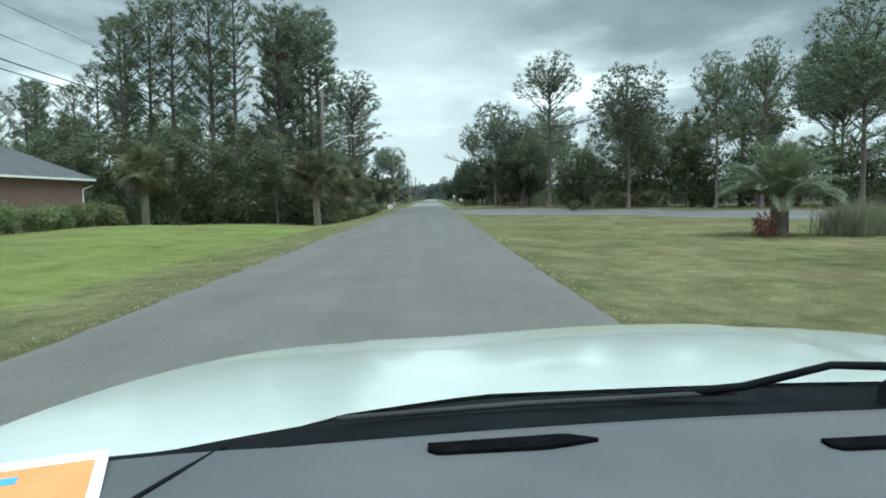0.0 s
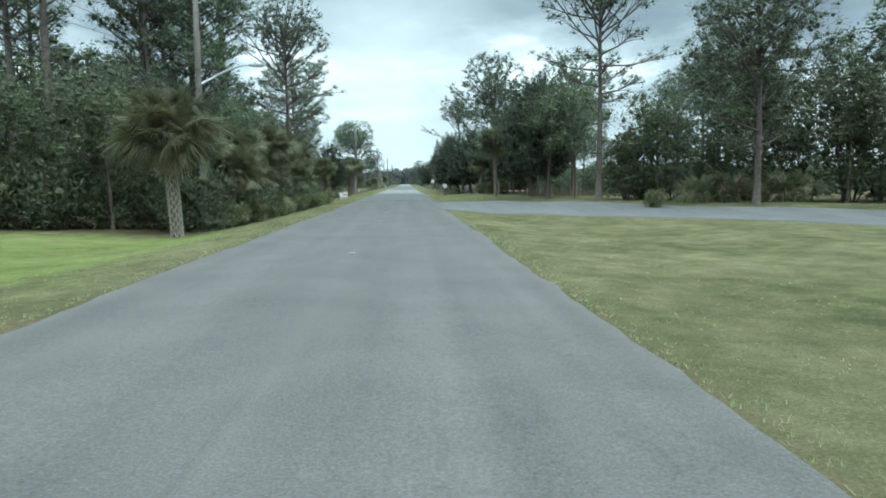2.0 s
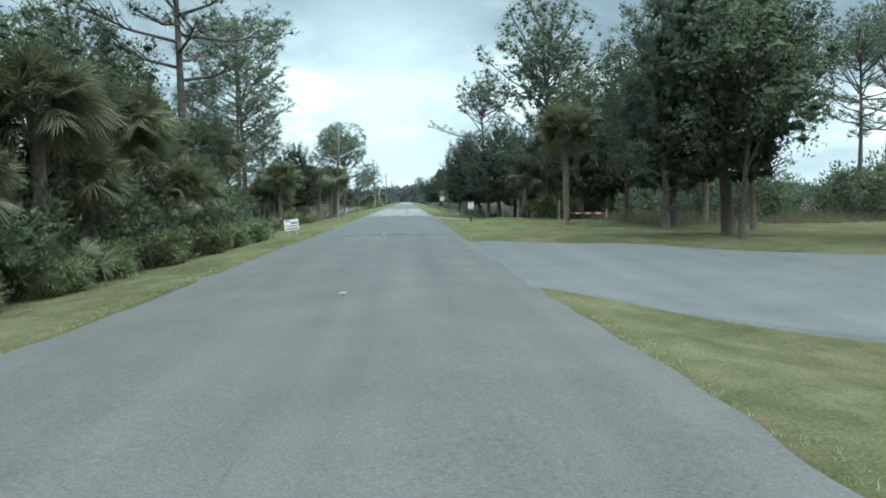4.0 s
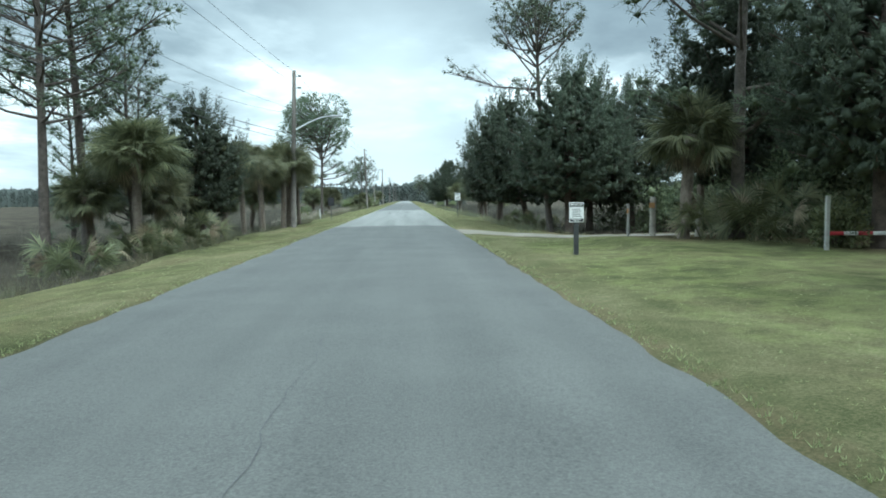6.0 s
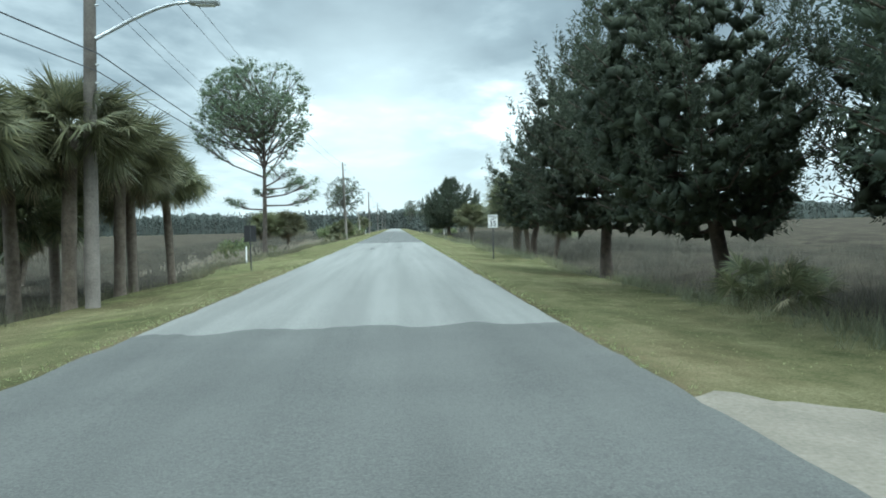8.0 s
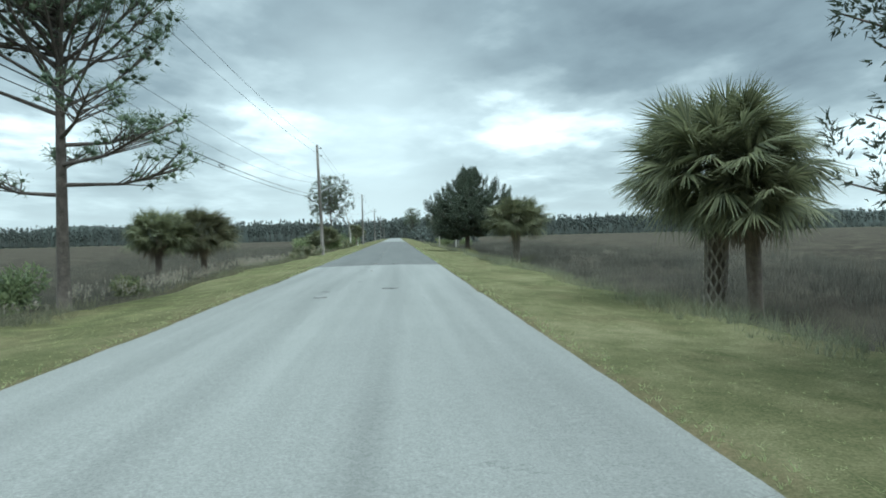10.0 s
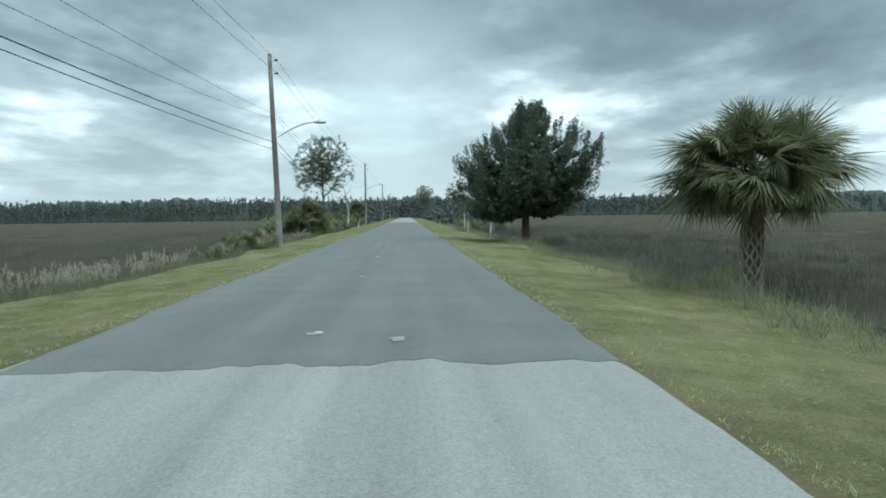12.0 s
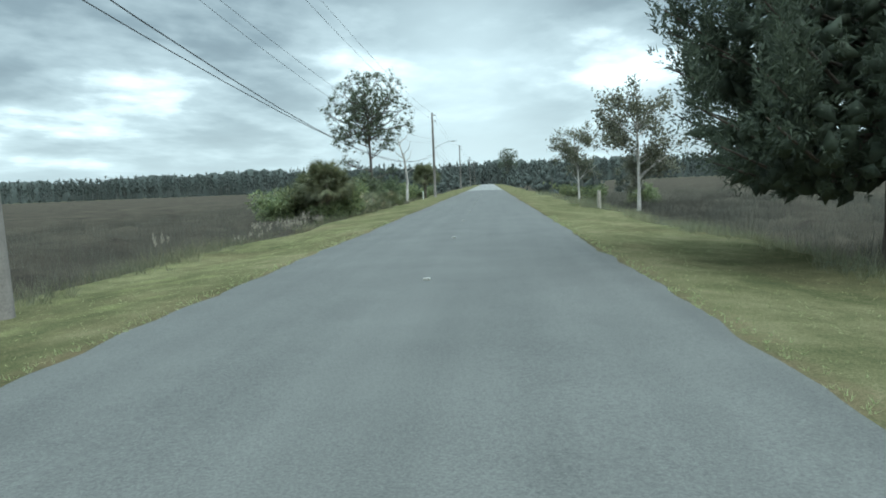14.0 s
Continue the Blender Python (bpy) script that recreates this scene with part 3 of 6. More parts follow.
    for k in range(3):
        tuft(stem[-1] + Vector((rng.normal(0, 0.2), rng.normal(0, 0.2), 0.15 + 0.2 * k)), 0.8)
    spots, sizes = np.array(spots), np.array(sizes)
    m, leaves = len(spots), round(leaves * 1.75)
    d = rand_dirs(rng, m * leaves) + (0, 0, 0.30)
    d /= np.linalg.norm(d, axis=1, keepdims=True)
    sz = np.repeat(sizes, leaves)[:, None]
    at = np.repeat(spots, leaves, 0) + d * sz * rng.uniform(0.10, 0.62, (m * leaves, 1)) * (1, 1, 0.7)
    v, q = join(blades(rng, at, d * (1, 1, 0.8), size * 0.44, size * 0.052, 0.4, needle=True),
                cores(rng, spots, np.tile((0.0, 0.0, 1.0), (m, 1)) + rng.normal(0, 0.25, (m, 3)), sizes * 0.24, sizes * 0.18, OCT))
    part("trunk", wood.mesh("trunk", BARK_PINE), None, tree)
    part("crown", fast_mesh("crown", v, q, [NEEDLES], smooth=True), None, tree)
    return tree


# half widths of a cedar's crown up its height, as shares of its widest
FULL = ((0, 0.08, 0.30, 0.58, 0.76, 0.89, 1.0), (0.60, 0.86, 1.0, 0.97, 0.78, 0.46, 0.12))


def cedar(seed, h, w, label, clear=1.2, limbs=90, lean=0.0, step_=0.40, spire=(0.0, 0.0), flames=2, girth=1.0, leaves=18, east=FULL, west=FULL):
    """A wind-shaped red cedar: stout trunk, limbs that sweep out and up, each clothed in flame-shaped sprays."""
    rng = np.random.default_rng(seed)
    tree = thing("cedar_tree", label, "tree")
    wood = Shape()
    top = h * 0.90
    stem = [Vector((lean * (i / 6) ** 1.1 + 0.08 * math.sin(i * 1.7 + seed) + spire[0] * (i / 6) ** 2, 0.08 * math.sin(i * 2.3 + seed) + spire[1] * (i / 6) ** 2, -0.3 + (top + 0.3) * i / 6)) for i in range(7)]
    r0 = (0.08 + 0.016 * h) * girth
    wood.tube(stem, [r0 * (1.3 if i == 0 else 1 - 0.13 * i) for i in range(7)], 9)
    spots, axes, deep = [], [], []
    for i in range(limbs):
        s = ((i + rng.uniform(0, 0.9)) / limbs) ** 1.05
        a = i * 2.39996 + rng.normal(0, 0.12)
        # ends lie on a broad low outline that narrows to a spire
        half = w / 2 * float(0.5 * (1 + math.cos(a)) * np.interp(s, *east) + 0.5 * (1 - math.cos(a)) * np.interp(s, *west)) * rng.uniform(0.80, 1.06) * (1 + 0.12 * math.sin(a * 3 + seed) + 0.08 * math.sin(a * 5 + 2 * seed))
        z_end = clear + (h - clear) * (0.02 + 0.96 * s) + 0.28 * math.sin(a * 4 + seed) * (1 - s)
        rise_ = half * (0.10 + 0.62 * s) * rng.uniform(0.7, 1.2)
        z0 = min(max(z_end - rise_, clear * 0.92), top * 0.98)
        b = along(stem, (z0 + 0.3) / (top + 0.3))
        c = along(stem, min(z_end / top, 1.0))
        e = Vector((c.x + half * math.cos(a), c.y + half * math.sin(a), z_end))
        mid = b.lerp(e, 0.55) - UP * 0.10 * half
        pts = [b, mid, e]
        rr = r0 * 0.26 * (1 - 0.6 * s)
        wood.tube(pts, [rr, rr * 0.6, 0.012], 4, False)
        out = Vector((math.cos(a), math.sin(a), 0))
        side = Vector((-out.y, out.x, 0))
        length = (e - b).length
        n = max(3, int(length * 0.78 / step_))
        for k in range(n):
            u = 0.24 + 0.76 * (k + rng.uniform(0.2, 0.8)) / n
            fat = (0.10 + 0.16 * length) * (1.2 - u)
            for sgn in ((0,) if u > 0.88 else (-1, 0, 1) if k % 2 else (-1, 1)):
                q = along(pts, u) + side * sgn * fat * rng.uniform(0.4, 1.5) + UP * rng.uniform(-0.10, 0.16)
                if u < 0.80:
                    deep.append(tuple(q))
                spots.append(tuple(q))
                axes.append(tuple(out * rng.uniform(0.5, 1.1) + UP * rng.uniform(-0.25, 0.35 + 1.0 * s) + side * (0.5 * sgn + rng.normal(0, 0.25))))
        if s > 0.1:
            for k in range(flames):
                foot = along(pts, rng.uniform(0.72, 1.0)) + side * rng.normal(0, 0.18)
                for up_ in (0.16, 0.34, 0.52, 0.70):
                    spots.append(tuple(foot + out * 0.25 * up_ + UP * up_ * rng.uniform(0.85, 1.15)))
                    axes.append((out.x * 0.2, out.y * 0.2, 1.0))
    for k in range(10):
        spots.append(tuple(stem[-1] + Vector((rng.normal(0, 0.22), rng.normal(0, 0.22), rng.uniform(-0.9, 0.35)))))
        axes.append((rng.normal(0, 0.2), rng.normal(0, 0.2), 1.0))
    spots, axes = np.array(spots), np.array(axes)
    axes /= np.linalg.norm(axes, axis=1, keepdims=True)
    m = len(spots)
    tall = rng.uniform(0.16, 0.36, m)
    fat = tall * rng.uniform(0.40, 0.62, m)
    t = rng.uniform(-0.9, 1.0, (m * leaves, 1))
    ring = np.cross(np.repeat(axes, leaves, 0), rand_dirs(rng, m * leaves))
    ring /= np.linalg.norm(ring, axis=1, keepdims=True)
    ax = np.repeat(axes, leaves, 0)
    middle = spots + axes * tall[:, None] * 0.4
    at = np.repeat(middle, leaves, 0) + ax * t * np.repeat(tall, leaves)[:, None] + ring * np.sqrt(np.clip(1 - t ** 2, 0, 1)) * np.repeat(fat, leaves)[:, None] * (1 - 0.6 * np.clip(t, 0, 1)) * 0.8
    v, q = join(blades(rng, at, ax * 0.75 + ring * 0.75, 0.125, 0.038, 0.38, needle=True), cores(rng, np.array(deep), rand_dirs(rng, len(deep)) + (0, 0, 0.6), 0.15, 0.27, OCT))
    part("trunk", wood.mesh("trunk", BARK_CEDAR), None, tree)
    part("crown", fast_mesh("crown", v, q, [CEDAR_LEAF], smooth=True), None, tree)
    return tree


def fan_leaf(rng, base, way, size, droop, stalk, n=34):
    """One costapalmate leaf: a stalk, then a fan folded along its arching rib, with strips that hang at the tips."""
    way = way.normalized()
    hub = base + way * stalk + Vector((0, 0, -0.12 * stalk * droop))
    side = way.cross(UP)
    side = side.normalized() if side.length > 0.05 else Vector((1, 0, 0))
    roll = rng.normal(0, 0.65)
    side = Matrix.Rotation(roll, 3, way) @ side
    top = side.cross(way)
    fold = rng.uniform(0.25, 0.75)
    verts, quads = [], []
    s = side * 0.012
    verts += [base - s, base + s, hub + s, hub - s]
    quads.append((0, 1, 2, 3))
    for k in range(n):
        a = radians(-112 + 224 * k / (n - 1))
        d = (way * math.cos(a) + side * math.sin(a) - top * fold * abs(math.sin(a)) + top * rng.normal(0, 0.07)).normalized()
        ln = size * (1.0 - 0.22 * abs(a) / 2.0) * rng.uniform(0.84, 1.10)
        across = (way * -math.sin(a) + side * math.cos(a)) * (0.70 / n * size / 0.8)
        m1 = hub + d * ln * 0.42
        tip = hub + d * ln + Vector((0, 0, -ln * (0.06 + 0.30 * droop) * rng.uniform(0.5, 1.5)))
        i = len(verts)
        verts += [hub, m1 + across, tip, m1 - across]
        quads.append((i, i + 1, i + 2, i + 3))
    return verts, quads


def sabal(seed, trunk_h, label, crown=1.0, boots=False, lean=(0.0, 0.0), leaves=46, skirt=8, r=0.15, strips=34):
    """A cabbage palm: columnar trunk, globe of fan leaves, dry leaves hanging under it."""
    rng = np.random.default_rng(seed)
    tree = thing("cabbage_palm", label, "palm tree")
    wood = Shape()
    top = Vector((lean[0], lean[1], trunk_h))
    stem = [Vector((0, 0, -0.25)).lerp(top, i / 8) + Vector((lean[0], lean[1], 0)) * 0.35 * (i / 8) * (i / 8 - 1) for i in range(9)]
    wood.tube(stem, [r * (1.25 if i == 0 else 1.0 + 0.06 * math.sin(i * 1.9)) for i in range(9)], 10)
    part("trunk", wood.mesh("trunk", PALM_TRUNK), None, tree)
    if boots:
        bt = Shape()
        rows = int(trunk_h / 0.15)
        for i in range(1, rows):
            c = along(stem, i / rows)
            for k in range(7):
                a = 2 * math.pi * (k + 0.5 * (i % 2)) / 7 + rng.normal(0, 0.05)
                o = Vector((math.cos(a), math.sin(a), 0))
                t = Vector((-o.y, o.x, 0))
                p0 = c + o * r * 0.98
                for sgn in (-1, 1):
                    q0, q1 = p0 + t * sgn * 0.085 + Vector((0, 0, -0.06)), p0 + o * 0.05 + t * sgn * 0.012 + Vector((0, 0, 0.16))
                    e = t * 0.018
                    bt.add([q0 - e, q0 + e, q1 + e, q1 - e, q0 + o * 0.03 - e, q0 + o * 0.03 + e, q1 + o * 0.03 + e, q1 + o * 0.03 - e], [(0, 1, 2, 3), (4, 5, 6, 7), (0, 4, 7, 3), (1, 5, 6, 2)])
        part("trunk_sheath", bt.mesh("trunk_sheath", PALM_BOOT, False), None, tree, "pale criss-cross sheath of old leaf bases")
    green, dry = Shape(), Shape()
    for i in range(leaves):
        s = i / leaves
        el = math.asin(0.99 - 1.42 * s) + radians(rng.normal(0, 9))
        a = i * 2.39996 + rng.normal(0, 0.15)
        way = Vector((math.cos(a) * math.cos(el), math.sin(a) * math.cos(el), math.sin(el)))
        k_ = 0.74 + 0.26 * math.cos(el)
        size = 0.66 * k_ * crown * rng.uniform(0.85, 1.12)
        green.add(*fan_leaf(rng, top + Vector((0, 0, 0.05)), way, size, 0.06 + 0.42 * s, 0.90 * k_ * crown * rng.uniform(0.42, 1.08), strips))
    for i in range(skirt):
        el, a = radians(rng.uniform(-84, -40)), i * 2.4
        way = Vector((math.cos(a) * math.cos(el), math.sin(a) * math.cos(el), math.sin(el)))
        dry.add(*fan_leaf(rng, top, way, 0.5 * crown * rng.uniform(0.6, 1.0), 1.2, 0.55 * crown * rng.uniform(0.6, 1.0)))
    part("crown", green.mesh("crown", PALM_LEAF, False), None, tree)
    if skirt:
        part("dry_leaves", dry.mesh("dry_leaves", PALM_DRY, False), None, tree, "dry tan leaves hanging below the crown")
    return tree


def feather_palm(seed):
    rng = np.random.default_rng(seed)
    tree = thing("feather_palm", "grey-green feather palm with arching fronds on a stout trunk", "palm tree")
    wood, green = Shape(), Shape()
    wood.tube([(0, 0, -0.2), (0, 0, 0.35), (0, 0, 0.9), (0, 0, 1.3)], [0.33, 0.31, 0.29, 0.20], 12)
    for i in range(66):
        s = i / 66
        el = radians(87 - 62 * s + rng.normal(0, 5))
        a = i * 2.39996
        out = Vector((math.cos(a), math.sin(a), 0))
        ln = rng.uniform(1.75, 2.3)
        pts = []
        for k in range(9):
            t = k / 8
            e = el - radians(95) * t ** 1.7 * (0.34 + 0.36 * s)
            step_ = out * math.cos(e) + UP * math.sin(e)
            pts.append((pts[-1] if pts else Vector((0, 0, 1.12))) + step_ * ln / 8)
        green.tube(pts, [0.022 - 0.002 * k for k in range(9)], 3, False)
        across = out.cross(UP)
        for k in range(44):
            u = 0.16 + 0.84 * k / 44
            p = along(pts, u)
            d = (along(pts, min(u + 0.05, 1)) - along(pts, u - 0.05)).normalized()
            for sgn in (-1, 1):
                w_ = (across * sgn + d * 0.7 + UP * 0.45).normalized()
                l2 = 0.60 * math.sin(math.pi * (0.12 + 0.8 * u)) * rng.uniform(0.85, 1.1)
                n_ = d * 0.015
                mid = p + w_ * l2 * 0.5
                green.add([p, mid + n_, p + w_ * l2 - UP * 0.10 * l2, mid - n_], [(0, 1, 2, 3)])
    part("trunk", wood.mesh("trunk", BARK_CEDAR), None, tree)
    part("crown", green.mesh("crown", PINDO_LEAF, False), None, tree)
    return tree


def shrub(seed, label, mat, r=1.0, h=1.6, leaves=2600, size=0.13, name="shrub", lumps=9):
    rng = np.random.default_rng(seed)
    bush = thing(name, label, "shrub")
    wood = Shape()
    cents, ways, middles = [], [], []
    for i in range(lumps):
        a = i * 2.4
        q = Vector((math.cos(a) * r * rng.uniform(0.15, 0.75), math.sin(a) * r * rng.uniform(0.15, 0.75), h * (0.12 + 0.74 * (i + rng.uniform(0, 0.8)) / lumps)))
        wood.tube([Vector((math.cos(a) * 0.08, math.sin(a) * 0.08, -0.15)), q * 0.5 + Vector((0, 0, 0.1)), q], [0.03, 0.022, 0.008], 4, False)
        middles.append(tuple(q))
        n = leaves // lumps
        d = rand_dirs(rng, n)
        rad = rng.uniform(0.10, 1.0, (n, 1)) ** 0.5 * r * rng.uniform(0.42, 0.66)
        c = np.array(q)[None] + d * rad * (1, 1, 0.85)
        c[:, 2] = np.maximum(c[:, 2], 0.02)
        cents.append(c)
        ways.append(d * 0.8 + (0, 0, 0.3))
    lumps_ = np.array(middles)
    v, q = join(blades(rng, np.concatenate(cents), np.concatenate(ways), size * 1.5, size * 0.62, 0.6, needle=True),
                cores(rng, lumps_, np.tile((0.0, 0.0, 1.0), (len(lumps_), 1)), r * 0.17, r * 0.16, OCT))
    part("stem", wood.mesh("stem", BARK_CEDAR), None, bush)
    part("foliage", fast_mesh("foliage", v, q, [mat], smooth=True), None, bush)
    return bush


def palmetto(seed, label):
    """A clump of saw palmetto: fans on upright stalks from the ground."""
    rng = np.random.default_rng(seed)
    bush = thing("saw_palmetto", label, "shrub")
    green, dry = Shape(), Shape()
    for i in range(26):
        a = i * 2.4
        el = radians(rng.uniform(20, 80))
        b = Vector((rng.normal(0, 0.25), rng.normal(0, 0.25), -0.05))
        way = Vector((math.cos(a) * math.cos(el), math.sin(a) * math.cos(el), math.sin(el)))
        (dry if i % 7 == 3 else green).add(*fan_leaf(rng, b, way, rng.uniform(0.45, 0.65), 0.5, rng.uniform(0.6, 1.1)))
    part("fronds", green.mesh("fronds", PALM_LEAF, False), None, bush)
    part("dry_fronds", dry.mesh("dry_fronds", PALM_DRY, False), None, bush, "dry tan fronds")
    return bush


def broadleaf(seed, h, w, label, mat, bark, leaves=3400, size=0.16, gappy=0.5):
    """An open broad-leaved tree with forking limbs and leaf clusters at the twigs."""
    rng = np.random.default_rng(seed)
    tree = thing("broadleaf_tree", label, "tree")
    wood = Shape()
    stem = wavy(rng, (0, 0, -0.2), (rng.normal(0, 0.3), rng.normal(0, 0.3), h * 0.85), 0.3, 7)
    r0 = 0.04 + 0.0095 * h
    wood.tube(stem, [r0 * (1.2 if i == 0 else 1 - 0.12 * i) for i in range(7)], 7)
    tips = []
    for i in range(18):
        u = rng.uniform(0.3, 0.95)
        p = along(stem, u)
        a = i * 2.4
        reach = w * 0.5 * rng.uniform(0.5, 1.0) * (1.15 - 0.5 * u)
        e = p + Vector((math.cos(a) * reach, math.sin(a) * reach, reach * rng.uniform(0.5, 1.1)))
        wood.tube([p, p.lerp(e, 0.5) + Vector((0, 0, -0.1)), e], [r0 * 0.35, r0 * 0.2, 0.01], 4, False)
        for k in range(4):
            t = p.lerp(e, rng.uniform(0.4, 1.0)) + Vector(rng.normal(0, 0.22 * reach, 3))
            wood.tube([p.lerp(e, 0.5), t], [0.02, 0.006], 3, False)
            tips.append(t)
    n = leaves // len(tips)
    cents = np.concatenate([np.array(t)[None] + rng.normal(0, 0.16 + 0.22 * (1 - gappy), (n, 3)) for t in tips])
    hearts = np.array([tuple(t) for t in tips])
    v, q = join(blades(rng, cents, rand_dirs(rng, len(cents)), size * 1.5, size * 0.95, 0.5, needle=True),
                cores(rng, hearts, np.tile((0.0, 0.0, 1.0), (len(hearts), 1)), 0.34 * (1 - gappy), 0.24 * (1 - gappy), OCT))
    part("trunk", wood.mesh("trunk", bark), None, tree)
    part("crown", fast_mesh("crown", v, q, [mat]), None, tree)
    return tree


def gz(x, y):
    return float(ground_z(np.array(float(x)), np.array(float(y))))


def plant(src, spots, group, label=""):
    """Sets the model on its first spot and copies on the others: x, y, size, turn."""
    made = []
    for i, (x, y, size, turn, *tall) in enumerate(spots):
        m = pose(x, y, gz(x, y), 0, 0, turn) @ Matrix.Diagonal((size, size, size * (tall[0] if tall else 1), 1))
        made.append((src, m))
    out = [copy_thing(src, m) for _, m in made[1:]]
    src.matrix_basis = made[0][1]
    for ob in (src, *out):
        tagged(ob, label, group=group)
    return [src] + out


R = random.Random(11)


def scatter(n, x0, x1, y0, y1, s0, s1, keep=lambda x, y: True):
    out = []
    while len(out) < n:
        x, y = R.uniform(x0, x1), R.uniform(y0, y1)
        if keep(x, y):
            out.append((x, y, R.uniform(s0, s1), R.uniform(0, 360)))
    return out


WOODS, ROADSIDE = "pines of the roadside woods", "cedars along the road"
# pines of several builds
plant(pine(1, 20, 0.48, 2.3, "tall slender slash pine with a bare lower trunk", limbs=46, puffs=8, size=0.60, leaves=14, rise=0.6), [
    (-10.5, 70, 1.06, 10), (-13, 64, 1.0, 80), (-24, 62, 1.0, 150), (-28, 66, 1.0, 220), (-35, 63, 0.66, 300), (-18, 60, 0.98, 40), (-15.6, 59, 1.02, 100), (-21.5, 60.5, 1.0, 190), (-26, 60.5, 0.9, 280), (-40, 72, 0.74, 10)]
    + scatter(5, -62, -13, 68, 98, 0.74, 0.98, lambda x, y: x < -13 - (y - 80) * 0.5), WOODS)
plant(pine(2, 17, 0.26, 2.9, "dark slash pine with a full shaggy crown", limbs=54, puffs=10, size=0.62, leaves=16), [
    (-10.3, 65.2, 1.05, 260), (-12.6, 63.2, 1.1, 320), 
    (-11.5, 67, 1.15, 30), (-14.5, 71, 1.1, 120), (-20, 66, 1.0, 200), (-33, 58, 0.66, 33), (-44, 60, 0.8, 95), (-50, 66, 0.85, 170)]
    + scatter(3, -58, -16, 70, 92, 0.8, 1.0), WOODS)
plant(pine(3, 13.3, 0.45, 4.3, "slash pine with a rounded open crown on a bare trunk", limbs=70, puffs=18, size=0.44, leaves=17, dome=(9.5, 3.8, 3.8, -0.9),
    long_limbs=((4.5, 0.0, 3.2, 0.12), (5.1, -0.5, 3.5, 0.2), (5.9, -0.9, 3.0, 0.3), (4.2, 3.0, 2.4, 0.2), (6.6, 3.3, 4.6, 0.55), (5.0, 1.8, 2.0, 0.3), (5.7, 0.3, 2.4, 0.2))), [
    (-8.2, 151.5, 1.03, 0), (34, 55, 1.0, 10), (38, 62, 1.1, 140)], WOODS)
plant(pine(7, 14.2, 0.60, 2.9, "tall slash pine with a high domed crown on a bare trunk", limbs=40, puffs=10, size=0.42, leaves=18, dome=(11.7, 2.5, 2.9, 0.0),
    long_limbs=((8.6, 3.3, 3.6, 0.18), (8.9, 0.1, 3.8, 0.16), (9.3, 1.6, 2.6, 0.3), (8.2, 4.6, 2.2, 0.3), (7.6, 2.6, 2.4, 0.35), (7.1, 5.6, 2.2, 0.25), (6.6, 0.7, 1.9, 0.2), (9.6, 5.2, 2.8, 0.3), (7.9, 0.9, 2.6, 0.3))), [
    (12.1, 64, 1.0, 0), (21.6, 49, 0.62, 70, 1.28), (24.7, 48.5, 0.64, 250, 1.30), (-8.1, 79.8, 1.17, 40), (26.0, 88, 0.80, 20), (30.5, 92, 0.95, 130), (32.5, 84, 0.72, 200)], WOODS)
plant(pine(8, 16.5, 0.36, 3.9, "open slash pine with wide airy limbs over a bare lower trunk", limbs=50, puffs=10, size=0.60, leaves=22, rise=0.30), [
    (-11.2, 101.2, 0.88, 200), (-11.4, 104.8, 0.98, 330)], WOODS)
plant(pine(6, 13.4, 0.55, 2.7, "slash pine with one long limb reaching over the road", limbs=34, puffs=10, size=0.40, leaves=18, dome=(11.0, 2.3, 2.6, 0.0),
    long_limbs=((8.75, 3.05, 4.7, 0.22), (7.0, 0.3, 2.6, 0.3), (7.9, 4.2, 2.4, 0.4)), lean=-1.0), [(8.5, 113.3, 1.0, 0)], WOODS)
plant(pine(4, 12.2, 0.40, 3.1, "slash pine with a tall uneven crown of open tiers", limbs=58, puffs=13, size=0.50, leaves=17, dome=(7.9, 4.3, 3.3, 0.0), long_limbs=((3.4, 0.6, 2.4, 0.3), (4.2, 3.6, 2.6, 0.3), (3.0, 2.2, 1.8, 0.3)), ragged=0.45), [
    (-10.4, 253.5, 1.1, 10), (17.3, 56.2, 0.95, 0, 1.03), (10.2, 96.5, 1.18, 140), (31.0, 47.0, 1.22, 15),
    (20, 66, 0.85, 100), (27.5, 58, 1.0, 205), (15.5, 84, 1.0, 35), (18.8, 93, 0.62, 120), (10.5, 525, 1.5, 40)], WOODS)
plant(pine(5, 9.5, 0.10, 2.1, "young pine clothed in needles almost to the ground", limbs=45, puffs=6, size=0.44, leaves=20, rise=0.4), [
    (-10.2, 106.5, 0.95, 0), (-11.4, 110.0, 0.85, 90), (-14, 109, 0.85, 200), (-12, 80, 1.0, 10), (-8.8, 83, 0.75, 100), (-16, 74, 1.1, 40),
    (11.5, 78.5, 0.95, 290), (16, 62.5, 0.6, 30)], WOODS)

